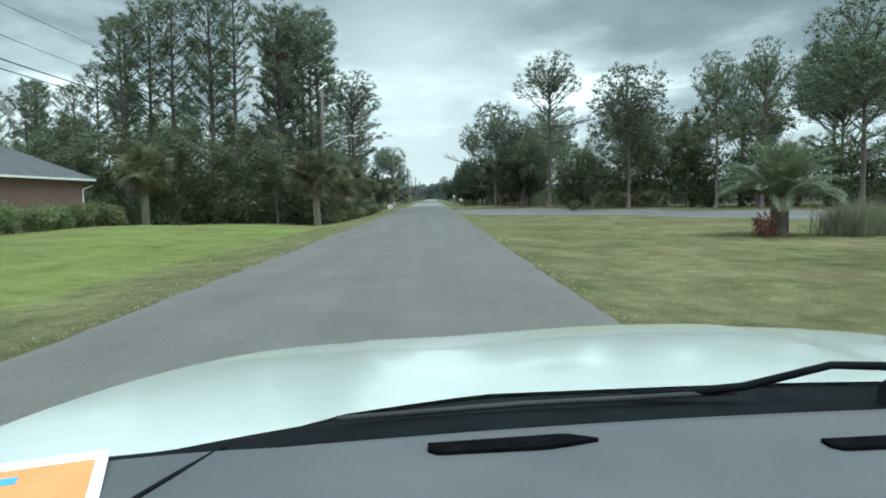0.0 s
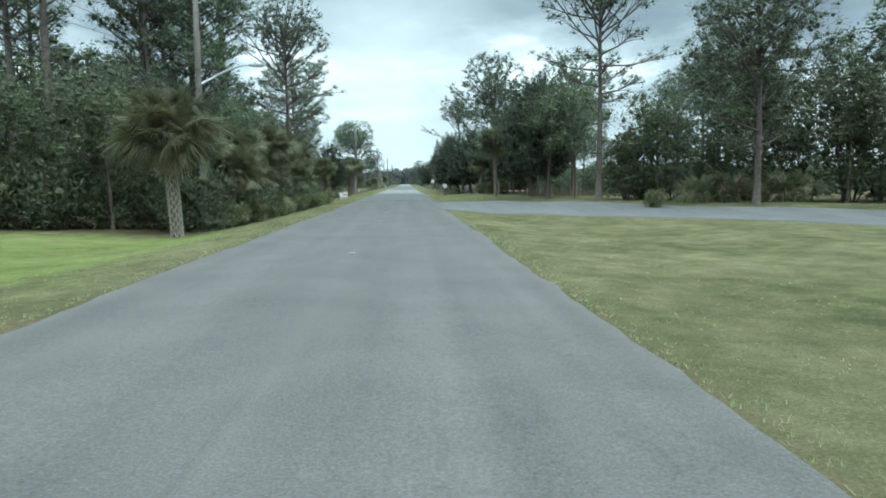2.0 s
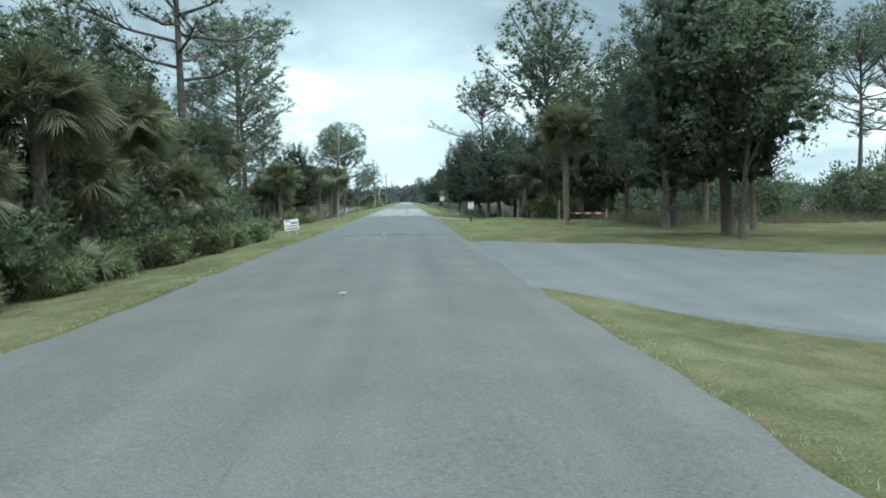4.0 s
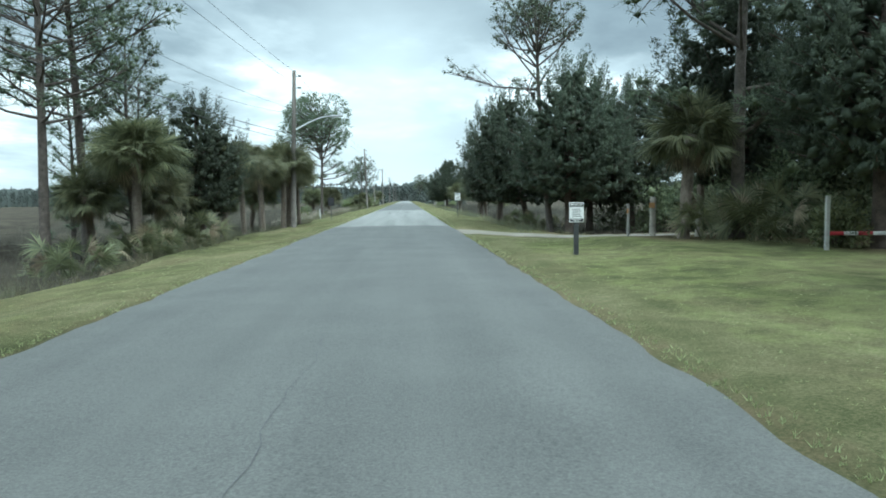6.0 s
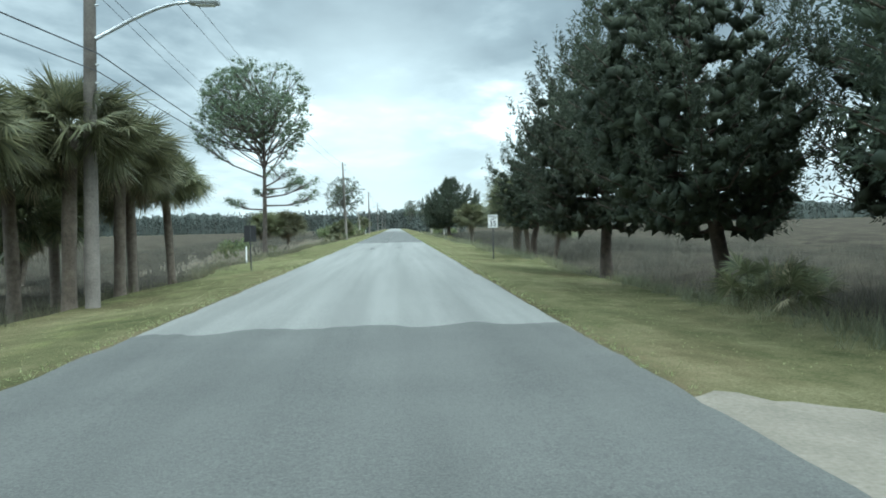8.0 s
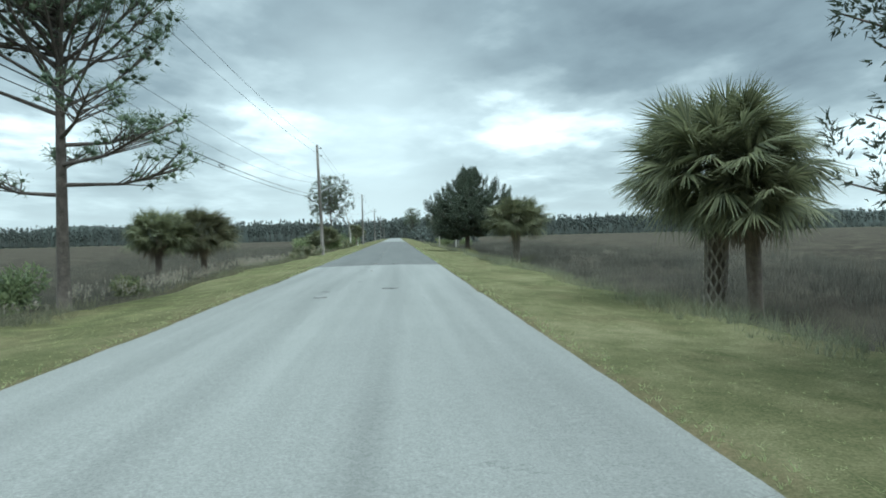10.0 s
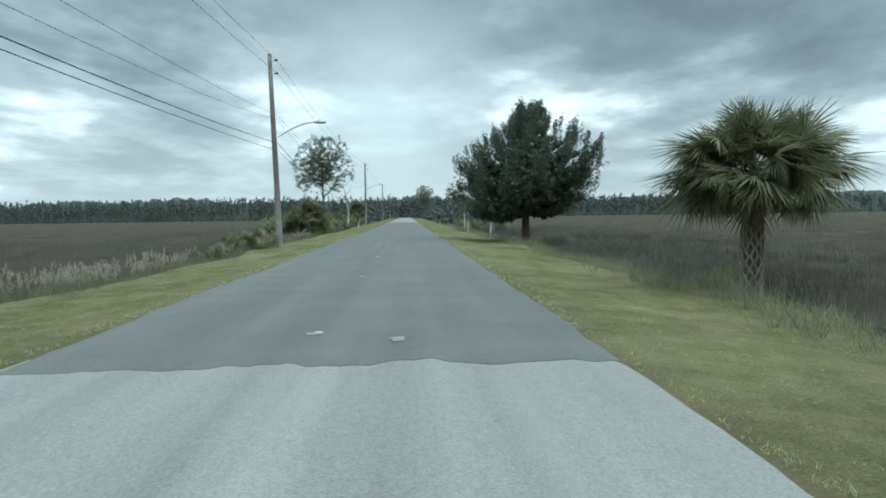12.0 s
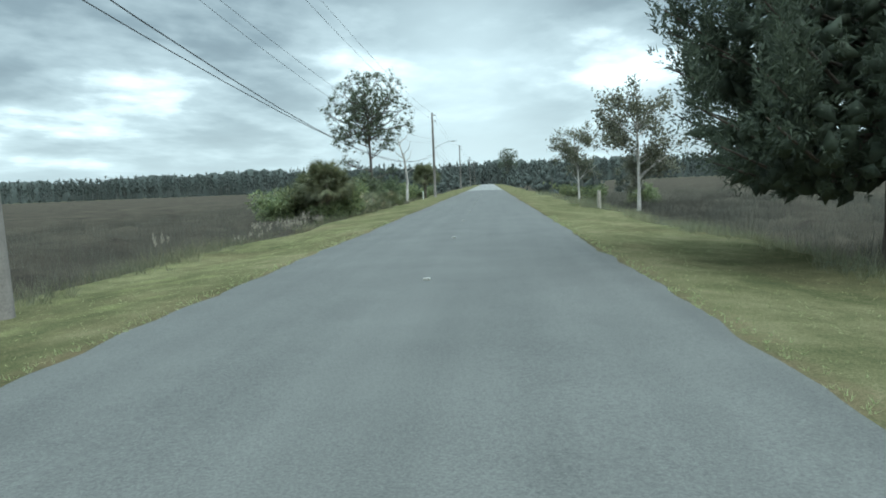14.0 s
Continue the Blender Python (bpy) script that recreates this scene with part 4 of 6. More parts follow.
# cedars
CED = "dense dark red cedar with upright tips and a leaning trunk"
plant(cedar(21, 8.05, 8.4, "broad dark red cedar standing alone beside the marsh", clear=2.0, limbs=128, spire=(0.25, 0.0), flames=5, step_=0.31, girth=1.35, leaves=28,
    east=((0, 0.15, 0.35, 0.55, 0.70, 0.79, 0.88, 1.0), (0.55, 0.80, 0.95, 1.0, 0.97, 0.66, 0.28, 0.08)), west=((0, 0.10, 0.30, 0.50, 0.62, 0.71, 0.81, 1.0), (0.85, 1.02, 1.08, 1.00, 0.84, 0.57, 0.27, 0.08))), [(8.3, 200.5, 1.0, 0)], ROADSIDE)
plant(cedar(22, 8.4, 6.0, CED, clear=2.1, limbs=96, lean=1.3, step_=0.32), [
    (8.5, 119.8, 1.0, 180), (11.0, 72.1, 0.95, 200), (13.2, 114.6, 1.0, 60), (12.6, 101.4, 1.0, 240), (7.6, 138.0, 0.80, 300)], ROADSIDE)
plant(cedar(23, 7.8, 5.6, CED, clear=1.9, limbs=90, lean=-0.3, step_=0.32), [
    (7.7, 126.3, 1.02, 0), (9.2, 112.4, 1.10, 120), (11.2, 115.8, 1.1, 220), (11.6, 92.6, 1.0, 40), (12.6, 80.5, 1.0, 10), (14.8, 96.6, 1.0, 300), (15.4, 103.6, 0.9, 80), (-8.1, 108.6, 0.82, 30)], ROADSIDE)

# cabbage palms
PALMS = "cabbage palms along the road"
plant(sabal(31, 4.0, "cabbage palm with a criss-cross trunk beside the woods", 1.75, True, (-0.25, 0), 90, 14, 0.19), [(-7.8, 52.3, 1.0, 0), (-21.0, 52.5, 1.08, 90), (-9.0, 86.2, 1.1, 30)], PALMS)
plant(sabal(32, 3.85, "cabbage palm with a full globe of green fans", 1.3, False, (0.15, 0.1), 100, 3), [
    (-6.75, 120.6, 1.06, 0), (-7.35, 126.0, 0.98, 70), (-7.4, 117.8, 0.98, 140), (-8.1, 120.9, 1.02, 250), (-6.8, 123.6, 1.0, 320), (-9.6, 128.0, 0.9, 15), (-9.0, 124.6, 0.92, 60), (-7.0, 128.6, 0.92, 190), (-9.1, 103.6, 0.95, 210), (-9.6, 107.4, 0.9, 100), (-7.7, 110.6, 0.95, 40), (-7.5, 113.6, 0.95, 170), (-8.3, 101.6, 1.0, 290), (-7.7, 61.0, 1.0, 20), (-7.4, 67.5, 1.1, 80), (-7.9, 73.5, 1.15, 140), (-8.6, 57.5, 1.0, 200)], PALMS)
plant(sabal(33, 2.7, "leaning cabbage palm with a ragged crown", 1.2, False, (0.55, -0.2), 76, 16), [
    (-9.4, 123.0, 1.0, 0), (-7.5, 58.6, 1.0, 30), (-7.1, 63.8, 0.9, 140), (-7.3, 70.2, 1.0, 260), (-7.4, 76.2, 0.95, 10), (-13.2, 130.5, 1.0, 80), (-11.4, 125.4, 0.8, 150), (-8.5, 106.3, 0.95, 220), (-10.4, 103.0, 0.95, 300), (9.1, 146.6, 1.05, 250), (9.2, 140.5, 0.8, 10), (8.7, 96.6, 1.08, 70), (-9.5, 87.5, 1.1, 200)], PALMS)
plant(sabal(36, 3.0, "stout cabbage palm with a wide crown beside the marsh", 1.5, True, (0.1, -0.1), 150, 3, 0.16, 44), [(8.4, 147.2, 1.20, 30, 0.95), (8.45, 173.6, 1.06, 100, 0.86)], PALMS)
plant(sabal(34, 2.6, "short cabbage palm standing in the marsh edge", 1.4, False, (0.1, 0.1), 96, 8), [(-11.4, 168.3, 1.1, 0, 0.9), (-9.4, 169.9, 1.1, 120, 0.9), (-8.2, 226.0, 0.92, 60), (-9.6, 229.0, 0.85, 160), (-7.4, 276.5, 1.15, 40)], PALMS)
plant(sabal(35, 4.7, "tall cabbage palm with a slim ringed trunk", 1.35, False, (-0.1, 0.1), 96, 5, 0.15, 44), [(8.9, 84.9, 1.0, 0), (12.2, 103.4, 0.85, 90)], PALMS)
plant(feather_palm(41), [(13.1, 23.4, 1.0, 0)], "")

# undergrowth
DARK = "dark evergreen shrub thicket under the trees"
UNDER = "undergrowth of the woods"
plant(shrub(51, DARK, SHRUB_LEAF, 1.5, 2.6, 1750, 0.14), [(x, 55.6 + 0.9 * math.sin(x) + R.uniform(0, 1.4), R.uniform(0.8, 1.35), R.uniform(0, 360)) for x in np.arange(-46, -8.5, 1.7)]
      + [(-8.1 + R.uniform(-0.5, 0.4) + 0.02 * (y - 54), y, R.uniform(0.7, 1.1), R.uniform(0, 360)) for y in np.arange(56.5, 85, 1.6)]
      + [(x, 73 + 3 * math.sin(x), R.uniform(1.9, 2.5), R.uniform(0, 360)) for x in np.arange(-54, -12, 3.6)] + scatter(14, -40, -9.6, 54, 84, 1.1, 1.9) + scatter(14, 20, 40, 69, 100, 0.9, 1.4) + scatter(9, 12.5, 18, 112.5, 116.5, 0.9, 1.3) + scatter(13, 17, 38, 105, 112, 1.0, 1.6) + scatter(5, 11.5, 15, 96, 101, 0.7, 1.0), UNDER)
plant(shrub(52, "tall dark shrub with hanging foliage", SHRUB_LEAF, 1.3, 3.4, 1750, 0.145), scatter(12, -46, -9.8, 55, 88, 1.0, 1.7) + [(-8.6 - 1.6 * (k % 3), 229 + 4.3 * k, 0.75 + 0.09 * (k % 4), 70 * k) for k in range(9)]
      + [(-8.8 + 0.05 * (y - 54), y + R.uniform(-1, 1), R.uniform(0.8, 1.25), R.uniform(0, 360)) for y in np.arange(57.3, 84, 5.2)]
      + [(x, 62 - (x - 14) * 0.75 + R.uniform(2, 7), R.uniform(1.0, 1.6), R.uniform(0, 360)) for x in np.arange(14, 44, 1.6)], UNDER)
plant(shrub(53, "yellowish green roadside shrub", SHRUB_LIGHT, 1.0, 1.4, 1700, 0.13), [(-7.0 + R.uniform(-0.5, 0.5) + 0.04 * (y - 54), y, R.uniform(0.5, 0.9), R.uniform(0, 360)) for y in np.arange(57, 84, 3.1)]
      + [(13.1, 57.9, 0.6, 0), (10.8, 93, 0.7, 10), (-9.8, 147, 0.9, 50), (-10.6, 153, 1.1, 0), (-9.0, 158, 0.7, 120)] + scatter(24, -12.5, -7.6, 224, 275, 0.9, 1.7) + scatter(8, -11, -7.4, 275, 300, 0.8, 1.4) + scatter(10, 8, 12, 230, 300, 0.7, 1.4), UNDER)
plant(shrub(54, "tall olive green shrub leaning out of the thicket", SHRUB_LEAF, 1.2, 3.2, 2600, 0.11), [(-9.1 + 0.05 * (y - 54), y + R.uniform(-1, 1), R.uniform(0.85, 1.3), R.uniform(0, 360)) for y in np.arange(56, 84, 2.6)], UNDER)
plant(palmetto(61, "clump of saw palmetto with stiff green fans"), [(-7.2, 61, 1.0, 0), (16.2, 59.6, 1.25, 40), (17.3, 59.2, 1.35, 130), (18.8, 58.9, 1.2, 250), (20.0, 58.5, 1.3, 10), (-6.9, 66.5, 1.1, 50), (-6.6, 72, 0.9, 100), (-7.0, 77, 1.1, 200), (10.2, 95.2, 1.35, 0), (9.4, 96.4, 1.1, 90), (-9.2, 105, 1.2, 20), (-8.6, 109.5, 1.2, 130), (-7.4, 104.0, 1.3, 60), (-7.5, 100.6, 1.1, 200), (-8.6, 97.8, 1.2, 300),
      (7.6, 116.5, 0.9, 220), (10.2, 120.5, 1.0, 10), (-8.3, 197.6, 0.9, 33), (-7.5, 195.2, 1.0, 100), (-6.9, 196.4, 0.9, 10), (-8.4, 193.6, 0.8, 200), (-7.3, 230, 1.2, 20), (-7.6, 236, 1.3, 120), (-7.2, 243, 1.2, 220), (-7.2, 57.5, 0.9, 80)], UNDER)
plant(broadleaf(71, 9, 7, "open broad-leaved tree with thin autumn foliage", AUTUMN_LEAF, BARK_PALE, 5600, 0.13, 0.55), [(9.4, 227, 0.90, 0), (10.0, 229.5, 0.5, 100), (8.1, 243, 0.75, 50), (24, 66, 0.9, 10)], "")
plant(broadleaf(72, 10, 8, "dark evergreen oak with a spreading crown", SHRUB_LEAF, BARK_CEDAR, 7200, 0.115, 0.10), [(13.8, 76, 0.9, 0), (10.4, 70.2, 0.72, 200), (15.3, 63.2, 0.62, 20), (22.6, 57.6, 0.66, 110), (19.5, 60.5, 0.8, 80), (27, 54, 0.85, 150), (21.8, 68.5, 0.75, 60), (24.3, 60.5, 0.9, 170), (11.8, 84.5, 0.85, 100),
      (-9.4, 79, 0.75, 40), (-11.6, 55.6, 0.68, 60), (-19.6, 55.4, 0.78, 130), (-27.6, 55.6, 0.8, 280), (-35, 55.4, 0.8, 20), (-13.4, 58.5, 0.8, 310), (-15.5, 55.4, 0.7, 90), (-24, 57, 0.8, 10), (-31, 55, 0.75, 200), (41, 56, 1.0, 20), (-38, 56, 0.8, 100), (-13, 82, 1.1, 30), (-21, 78, 1.2, 130), (-30, 80, 1.25, 220), (-40, 77, 1.2, 310), (-51, 74, 1.2, 80), (-17, 66, 0.95, 250), (-27, 72, 1.1, 15), (-36, 68, 1.05, 190), (-46, 66, 1.1, 120), (-8.6, 62, 0.62, 180), (-9, 68.5, 0.7, 10), (28, 110, 0.75, 140)], UNDER)


dead = thing("dead_tree", "bare grey dead tree with broken limbs", "tree")
dead.matrix_basis = pose(-7.4, 256.5, gz(-7.4, 256.5))
wood = Shape()
stem = [Vector((0, 0, -0.2)), Vector((0.1, 0, 2.2)), Vector((-0.1, 0, 4.2)), Vector((-0.7, 0, 6.4))]
wood.tube(stem, [0.15, 0.12, 0.09, 0.03], 7)
for k in range(9):
    a, u = k * 2.4, 0.45 + 0.06 * k
    b = along(stem, u)
    wood.tube([b, b + Vector((math.cos(a) * 0.7, math.sin(a) * 0.7, 0.5)), b + Vector((math.cos(a) * 1.1, math.sin(a) * 1.1, 1.3))], [0.045, 0.03, 0.01], 5, False)
part("trunk", wood.mesh("trunk", BARK_PALE), None, dead)


def far_wood(name, rows, label, seed):
    """The wood beyond the marsh: many trees too far to count, in one mesh."""
    rng = np.random.default_rng(seed)
    n = sum(len(x) for x, *_ in rows)
    cents, ways, tv, tq = [], [], [], []
    lumps, fat, tall = [], [], []
    k0 = 0
    for xs, ys, hs in rows:
        for x, y, h in zip(xs, ys, hs):
            z = -0.6
            w = h * rng.uniform(0.10, 0.17) if h > 8 else h * rng.uniform(0.35, 0.6)
            lo = rng.uniform(0.30, 0.55) if h > 8 else 0.0
            m = 46
            u = rng.uniform(lo, 1.0, m)
            shape_ = lambda u: w * np.sin(np.pi * np.clip(0.22 + 0.74 * (u - lo) / (1 - lo), 0, 1))
            r = shape_(u) * np.sqrt(rng.uniform(0.3, 1.2, m))
            a = rng.uniform(0, 6.28, m)
            cents.append(np.stack([x + r * np.cos(a), y + r * np.sin(a), z + u * h - 0.6], -1))
            ways.append(rand_dirs(rng, m) * 0.45 + (0, 0, 1.0))
            u = np.linspace(lo, 0.9, 4) + rng.uniform(-0.05, 0.05, 4)
            a = rng.uniform(0, 6.28, 4)
            r = 0.55 * shape_(u)
            lumps.append(np.stack([x + r * np.cos(a), y + r * np.sin(a), z + u * h - 0.2], -1))
            fat.append(0.36 * shape_(u) + 0.15)
            tall.append(np.full(4, 0.12 * h * (1 - lo) + 0.3))
            t = 0.11
            tv += [(x - t, y, z), (x + t, y, z), (x + t * 0.4, y, z + h * 0.9), (x - t * 0.4, y, z + h * 0.9), (x, y - t, z), (x, y + t, z), (x, y + t * 0.4, z + h * 0.9), (x, y - t * 0.4, z + h * 0.9)]
            tq += [(k0, k0 + 1, k0 + 2, k0 + 3), (k0 + 4, k0 + 5, k0 + 6, k0 + 7)]
            k0 += 8
    lumps = np.concatenate(lumps)
    v, q = join(blades(rng, np.concatenate(cents), np.concatenate(ways), 0.70, 0.34, 0.4, needle=True),
                cores(rng, lumps, np.tile((0.0, 0.0, 1.0), (len(lumps), 1)) + rng.normal(0, 0.2, (len(lumps), 3)), np.concatenate(fat), np.concatenate(tall), OCT))
    n0 = len(v)
    tq = np.array(tq) + n0
    tq = np.concatenate([tq[:, :3], tq[:, [0, 2, 3]]])
    ids_ = np.r_[np.zeros(len(q), int), np.ones(len(tq), int)]
    return tagged(part(name, fast_mesh(name, np.concatenate([v, np.array(tv)]), np.concatenate([q, tq]), [FAR_LEAF_HAZED, FAR_BARK], ids_, smooth=True), None), label, "woods", kind="stuff")


rngf = np.random.default_rng(5)
rows = []
for k, (yy, lo, hi) in enumerate(((553, 1.2, 2.6), (558, 8.5, 12.5), (562, 10, 13.5), (567, 11, 14.5), (574, 12, 15))):
    xs = np.r_[np.arange(-640, -260, 4.2), np.arange(-260, 260, 2.3), np.arange(260, 640, 4.2)]
    xs = xs + rngf.uniform(-1.4, 1.4, len(xs))
    rows.append((xs, yy + rngf.uniform(-4, 4, len(xs)) + 6 * np.sin(xs * 0.02), rngf.uniform(lo, hi, len(xs))))
xs = rngf.uniform(-16, 16, 60)
rows.append((xs, rngf.uniform(556, 600, 60), rngf.uniform(4, 15, 60)))


def wood_mass():
    """The closed body of the far wood behind its first trees: a long bank of crowns."""
    xs = np.arange(-660, 661, 1.6)
    prof = ((566, 0.0), (568, 0.28), (570, 0.52), (573, 0.75), (577, 0.92), (582, 1.0), (590, 0.97), (602, 0.6), (610, 0.0))
    h = 12.0 + 1.2 * np.sin(xs * 0.031) + 0.9 * np.sin(xs * 0.087 + 1) + rngf.normal(0, 0.8, len(xs))
    V = np.stack([np.stack([xs + rngf.normal(0, 0.4, len(xs)), y + 6 * np.sin(xs * 0.02) + rngf.normal(0, 0.9, len(xs)), -0.9 + h * u + rngf.normal(0, 0.55, len(xs)) * min(1, 4 * u)], -1) for y, u in prof])
    k = len(xs)
    n_ = np.arange(len(prof) * k).reshape(len(prof), k)
    q_ = np.stack([n_[:-1, :-1], n_[:-1, 1:], n_[1:, 1:], n_[1:, :-1]], -1).reshape(-1, 4)
    tagged(part("wood_mass", fast_mesh("wood_mass", V, q_, [FAR_LEAF_HAZED], smooth=True), None), "closed crowns of the distant wood, tinted with haze", "woods", kind="stuff")


wood_mass()
far_wood("far_wood", rows, "distant mixed pine wood closing the marsh, its leaves tinted with haze", 6)
rows = []
for side in (-1, 1):
    ys = np.arange(262, 560, 3.6)
    rows.append((side * (9 + rngf.uniform(0, 9, len(ys))), ys, rngf.uniform(2.2, 5.0, len(ys)) + 1.5 * (ys > 400)))
far_wood("roadside_thicket", rows, "low green thicket along the far stretch of road, tinted with haze", 8)

# ---- side road, drive, patches ----


def ribbon(name, near, far, mat, label, lift=0.035, wob=0.15, n=60, seed=1, category="road"):
    """Paving between two plan lines, lying on the land with a thin edge."""
    def at(line, u):
        p = [Vector((x, y, 0)) for x, y in line]
        return along(p, u)
    k = 9
    verts = []
    for i in range(n + 1):
        u = i / n
        a, b = at(near, u), at(far, u)
        for j in range(-1, k + 1):
            v = min(max(j / (k - 1), 0), 1)
            w_ = wob * noise.noise((u * 22, 3.0 if v < 0.5 else 9.0, seed)) * (1 if v in (0, 1) else 0)
            p = a.lerp(b, v) + (b - a).normalized() * w_
            if j in (-1, k):
                p += (b - a).normalized() * (0.25 if j == k else -0.25)
            verts.append((p.x, p.y, gz(p.x, p.y) + ((0.004 + (lift - 0.004) * min(max((p.x - 3.4) / 2.0, 0), 1)) if 0 <= j < k else -0.08)))
    m = k + 2
    q = [(i * m + j, i * m + j + 1, (i + 1) * m + j + 1, (i + 1) * m + j) for i in range(n) for j in range(m - 1)]
    return tagged(part(name, fast_mesh(name, verts, q, [mat], smooth=False), None), label, category, kind="structure")


ribbon("side_road", [(3.0, 63.0), (4.4, 60.6), (8.8, 55.6), (12.3, 52.4), (15.8, 48.0), (18.8, 43.6), (25.0, 35.5), (80, -38)], [(3.0, 75.5), (5.2, 72.0), (8.1, 67.6), (11.1, 62.8), (14.6, 57.2), (20.0, 50.6), (29.5, 40.5), (86, -30)],
       ASPHALT_SIDE, "pale grey asphalt side road joining at an angle", 0.045)
ribbon("sand_drive", [(3.0, 105.6), (5.0, 106.3), (7.4, 106.1), (10.5, 105.2), (28, 98)], [(3.0, 110.2), (5.0, 109.3), (8.4, 108.5), (11.5, 107.4), (29, 101)],
       SAND, "pale sandy gravel drive between posts", 0.03, 0.5, 50, 4, "drive")


def blot(name, x, y, rx, ry, mat, label, seed, lift=0.012, turn=0.0):
    """A thin uneven patch on the road."""
    n = 44
    top = []
    for k in range(n):
        a = 2 * math.pi * k / n
        r = 1 + 0.55 * noise.noise((math.cos(a) * 1.5, math.sin(a) * 1.5, seed)) + 0.22 * noise.noise((math.cos(a) * 5, math.sin(a) * 5, seed + 3))
        px_, py_ = rx * r * math.cos(a), ry * r * math.sin(a)
        c, s = math.cos(turn), math.sin(turn)
        top.append((x + px_ * c - py_ * s, y + px_ * s + py_ * c))
    crown = [-0.05 * ((p[0] - 0.1) / 3.1) ** 2 for p in top]
    verts = [(a, b, c + lift) for (a, b), c in zip(top, crown)] + [(a, b, c - 0.02) for (a, b), c in zip(top, crown)]
    bm = bmesh.new()
    vs = [bm.verts.new(v) for v in verts]
    bm.faces.new(vs[:n])
    for k in range(n):
        bm.faces.new((vs[k], vs[n + k], vs[n + (k + 1) % n], vs[(k + 1) % n]))
    return tagged(part(name, bm, mat), label, "road patch", kind="structure")


blot("road_patch", -2.35, 79.2, 0.55, 0.34, PATCH, "pale patch in the broken lane joint", 1, 0.02)
blot("road_patch", -1.15, 79.75, 0.22, 0.14, PATCH, "pale patch in the broken lane joint", 2, 0.02)
blot("road_patch", -0.03, 79.8, 0.08, 0.34, PATCH, "pale patch in the broken lane joint", 3, 0.02)
blot("road_patch", 0.84, 150.75, 0.20, 0.34, PATCH_DARK, "small dark patch in the pale asphalt", 4, 0.003)
blot("road_patch", -0.80, 148.45, 0.17, 0.20, PATCH, "small pale patch in the road", 5)
blot("road_patch", -0.83, 150.05, 0.10, 0.05, TAR, "small dark hole in the pale asphalt", 8, 0.0005)
blot("road_patch", -0.09, 153.5, 0.07, 0.06, TAR, "small dark hole in the pale asphalt", 9, 0.0005)
blot("road_patch", -0.08, 167.65, 0.09, 0.10, PATCH, "small pale chip in the dark asphalt", 7, 0.018)
blot("road_patch", 0.95, 167.2, 0.10, 0.12, PATCH, "crumbled pale edge of the resurfacing", 6, 0.018)


def crack_line(pts, label, width=0.02, wander=0.06):
    """A sunken dark joint across or along the road, laid as a thin strip of tar."""
    bm = bmesh.new()
    rows_ = []
    for i, (x, y) in enumerate(pts):
        x2, y2 = x + wander * noise.noise((i * 1.7, 2, 5)), y + 0.08 * noise.noise((i * 1.3, 7, 1))
        d = Vector((pts[min(i + 1, len(pts) - 1)][0] - pts[max(i - 1, 0)][0], pts[min(i + 1, len(pts) - 1)][1] - pts[max(i - 1, 0)][1], 0)).normalized()
        nrm = Vector((-d.y, d.x, 0)) * width * (0.6 + 0.8 * abs(noise.noise((i * 0.9, 1, 1))))
        z = 0.012 - 0.05 * ((x2 - 0.1) / 3.1) ** 2
        rows_.append((bm.verts.new((x2 + nrm.x, y2 + nrm.y, z)), bm.verts.new((x2 - nrm.x, y2 - nrm.y, z))))
    for a, b in zip(rows_, rows_[1:]):
        bm.faces.new((a[0], a[1], b[1], b[0]))
    return tagged(part("road_crack", bm, TAR), label, "road crack", kind="structure")


crack_line([(-2.95 + 0.16 * i, 79.25 + 0.072 * i + 0.10 * math.sin(i * 1.9) + 0.05 * math.sin(i * 4.1)) for i in range(19)], "dark broken joint in the asphalt", 0.014)
crack_line([(-2.7 + 0.15 * i, 79.62 + 0.05 * i + 0.08 * math.sin(i * 2.3)) for i in range(14)], "second dark crack beside the broken joint", 0.010)
crack_line([(0.05 + 0.03 * math.sin(i * 0.7), 80.6 + 0.3 * i) for i in range(16)], "dark crack along the middle joint", 0.004, 0.10)
for k, (x, y0, n) in enumerate(((0.0, 3, 62), (0.02, 45, 55))):
    crack_line([(x + 0.006 * math.sin(i), y0 + 0.6 * i) for i in range(n)], "fine dark seam along the road's middle", 0.0018, 0.012)
crack_line([(1.65 + 0.05 * math.sin(i * 1.1), 143 + 0.35 * i) for i in range(16)], "fine dark crack in the pale asphalt", 0.0022, 0.16)
crack_line([(2.95 + 0.04 * i + 0.03 * math.sin(i * 0.8), 148.6 + 0.4 * i) for i in range(8)], "fine dark crack in the pale asphalt", 0.0022, 0.16)
crack_line([(-2.6 + 0.25 * i, 146.3 + 0.1 * math.sin(i)) for i in range(10)], "fine dark crack in the pale asphalt", 0.0022, 0.16)
crack_line([(-1.9 + 0.1 * math.sin(i), 143 + 0.4 * i) for i in range(12)], "fine dark crack in the pale asphalt", 0.0022, 0.16)


def road_marker():
    """A raised pavement marker: a low bevelled block with a sloped reflector on each face."""
    mk = thing("road_marker", "small pale raised reflector on the road's middle line", "road marker")
    bm = bmesh.new()
    box(bm, (-0.052, -0.05, -0.02), (0.052, 0.05, 0.013), 0.008)
    part("body", bm, REFLECTOR, mk)
    for sgn in (-1, 1):
        bm = bmesh.new()
        vs = [bm.verts.new(v) for v in ((-0.045, sgn * 0.053, 0.0), (0.045, sgn * 0.053, 0.0), (0.045, sgn * 0.046, 0.013), (-0.045, sgn * 0.046, 0.013))]
        bm.faces.new(vs)
        part("lens", bm, REFLECTOR, mk)
    return mk


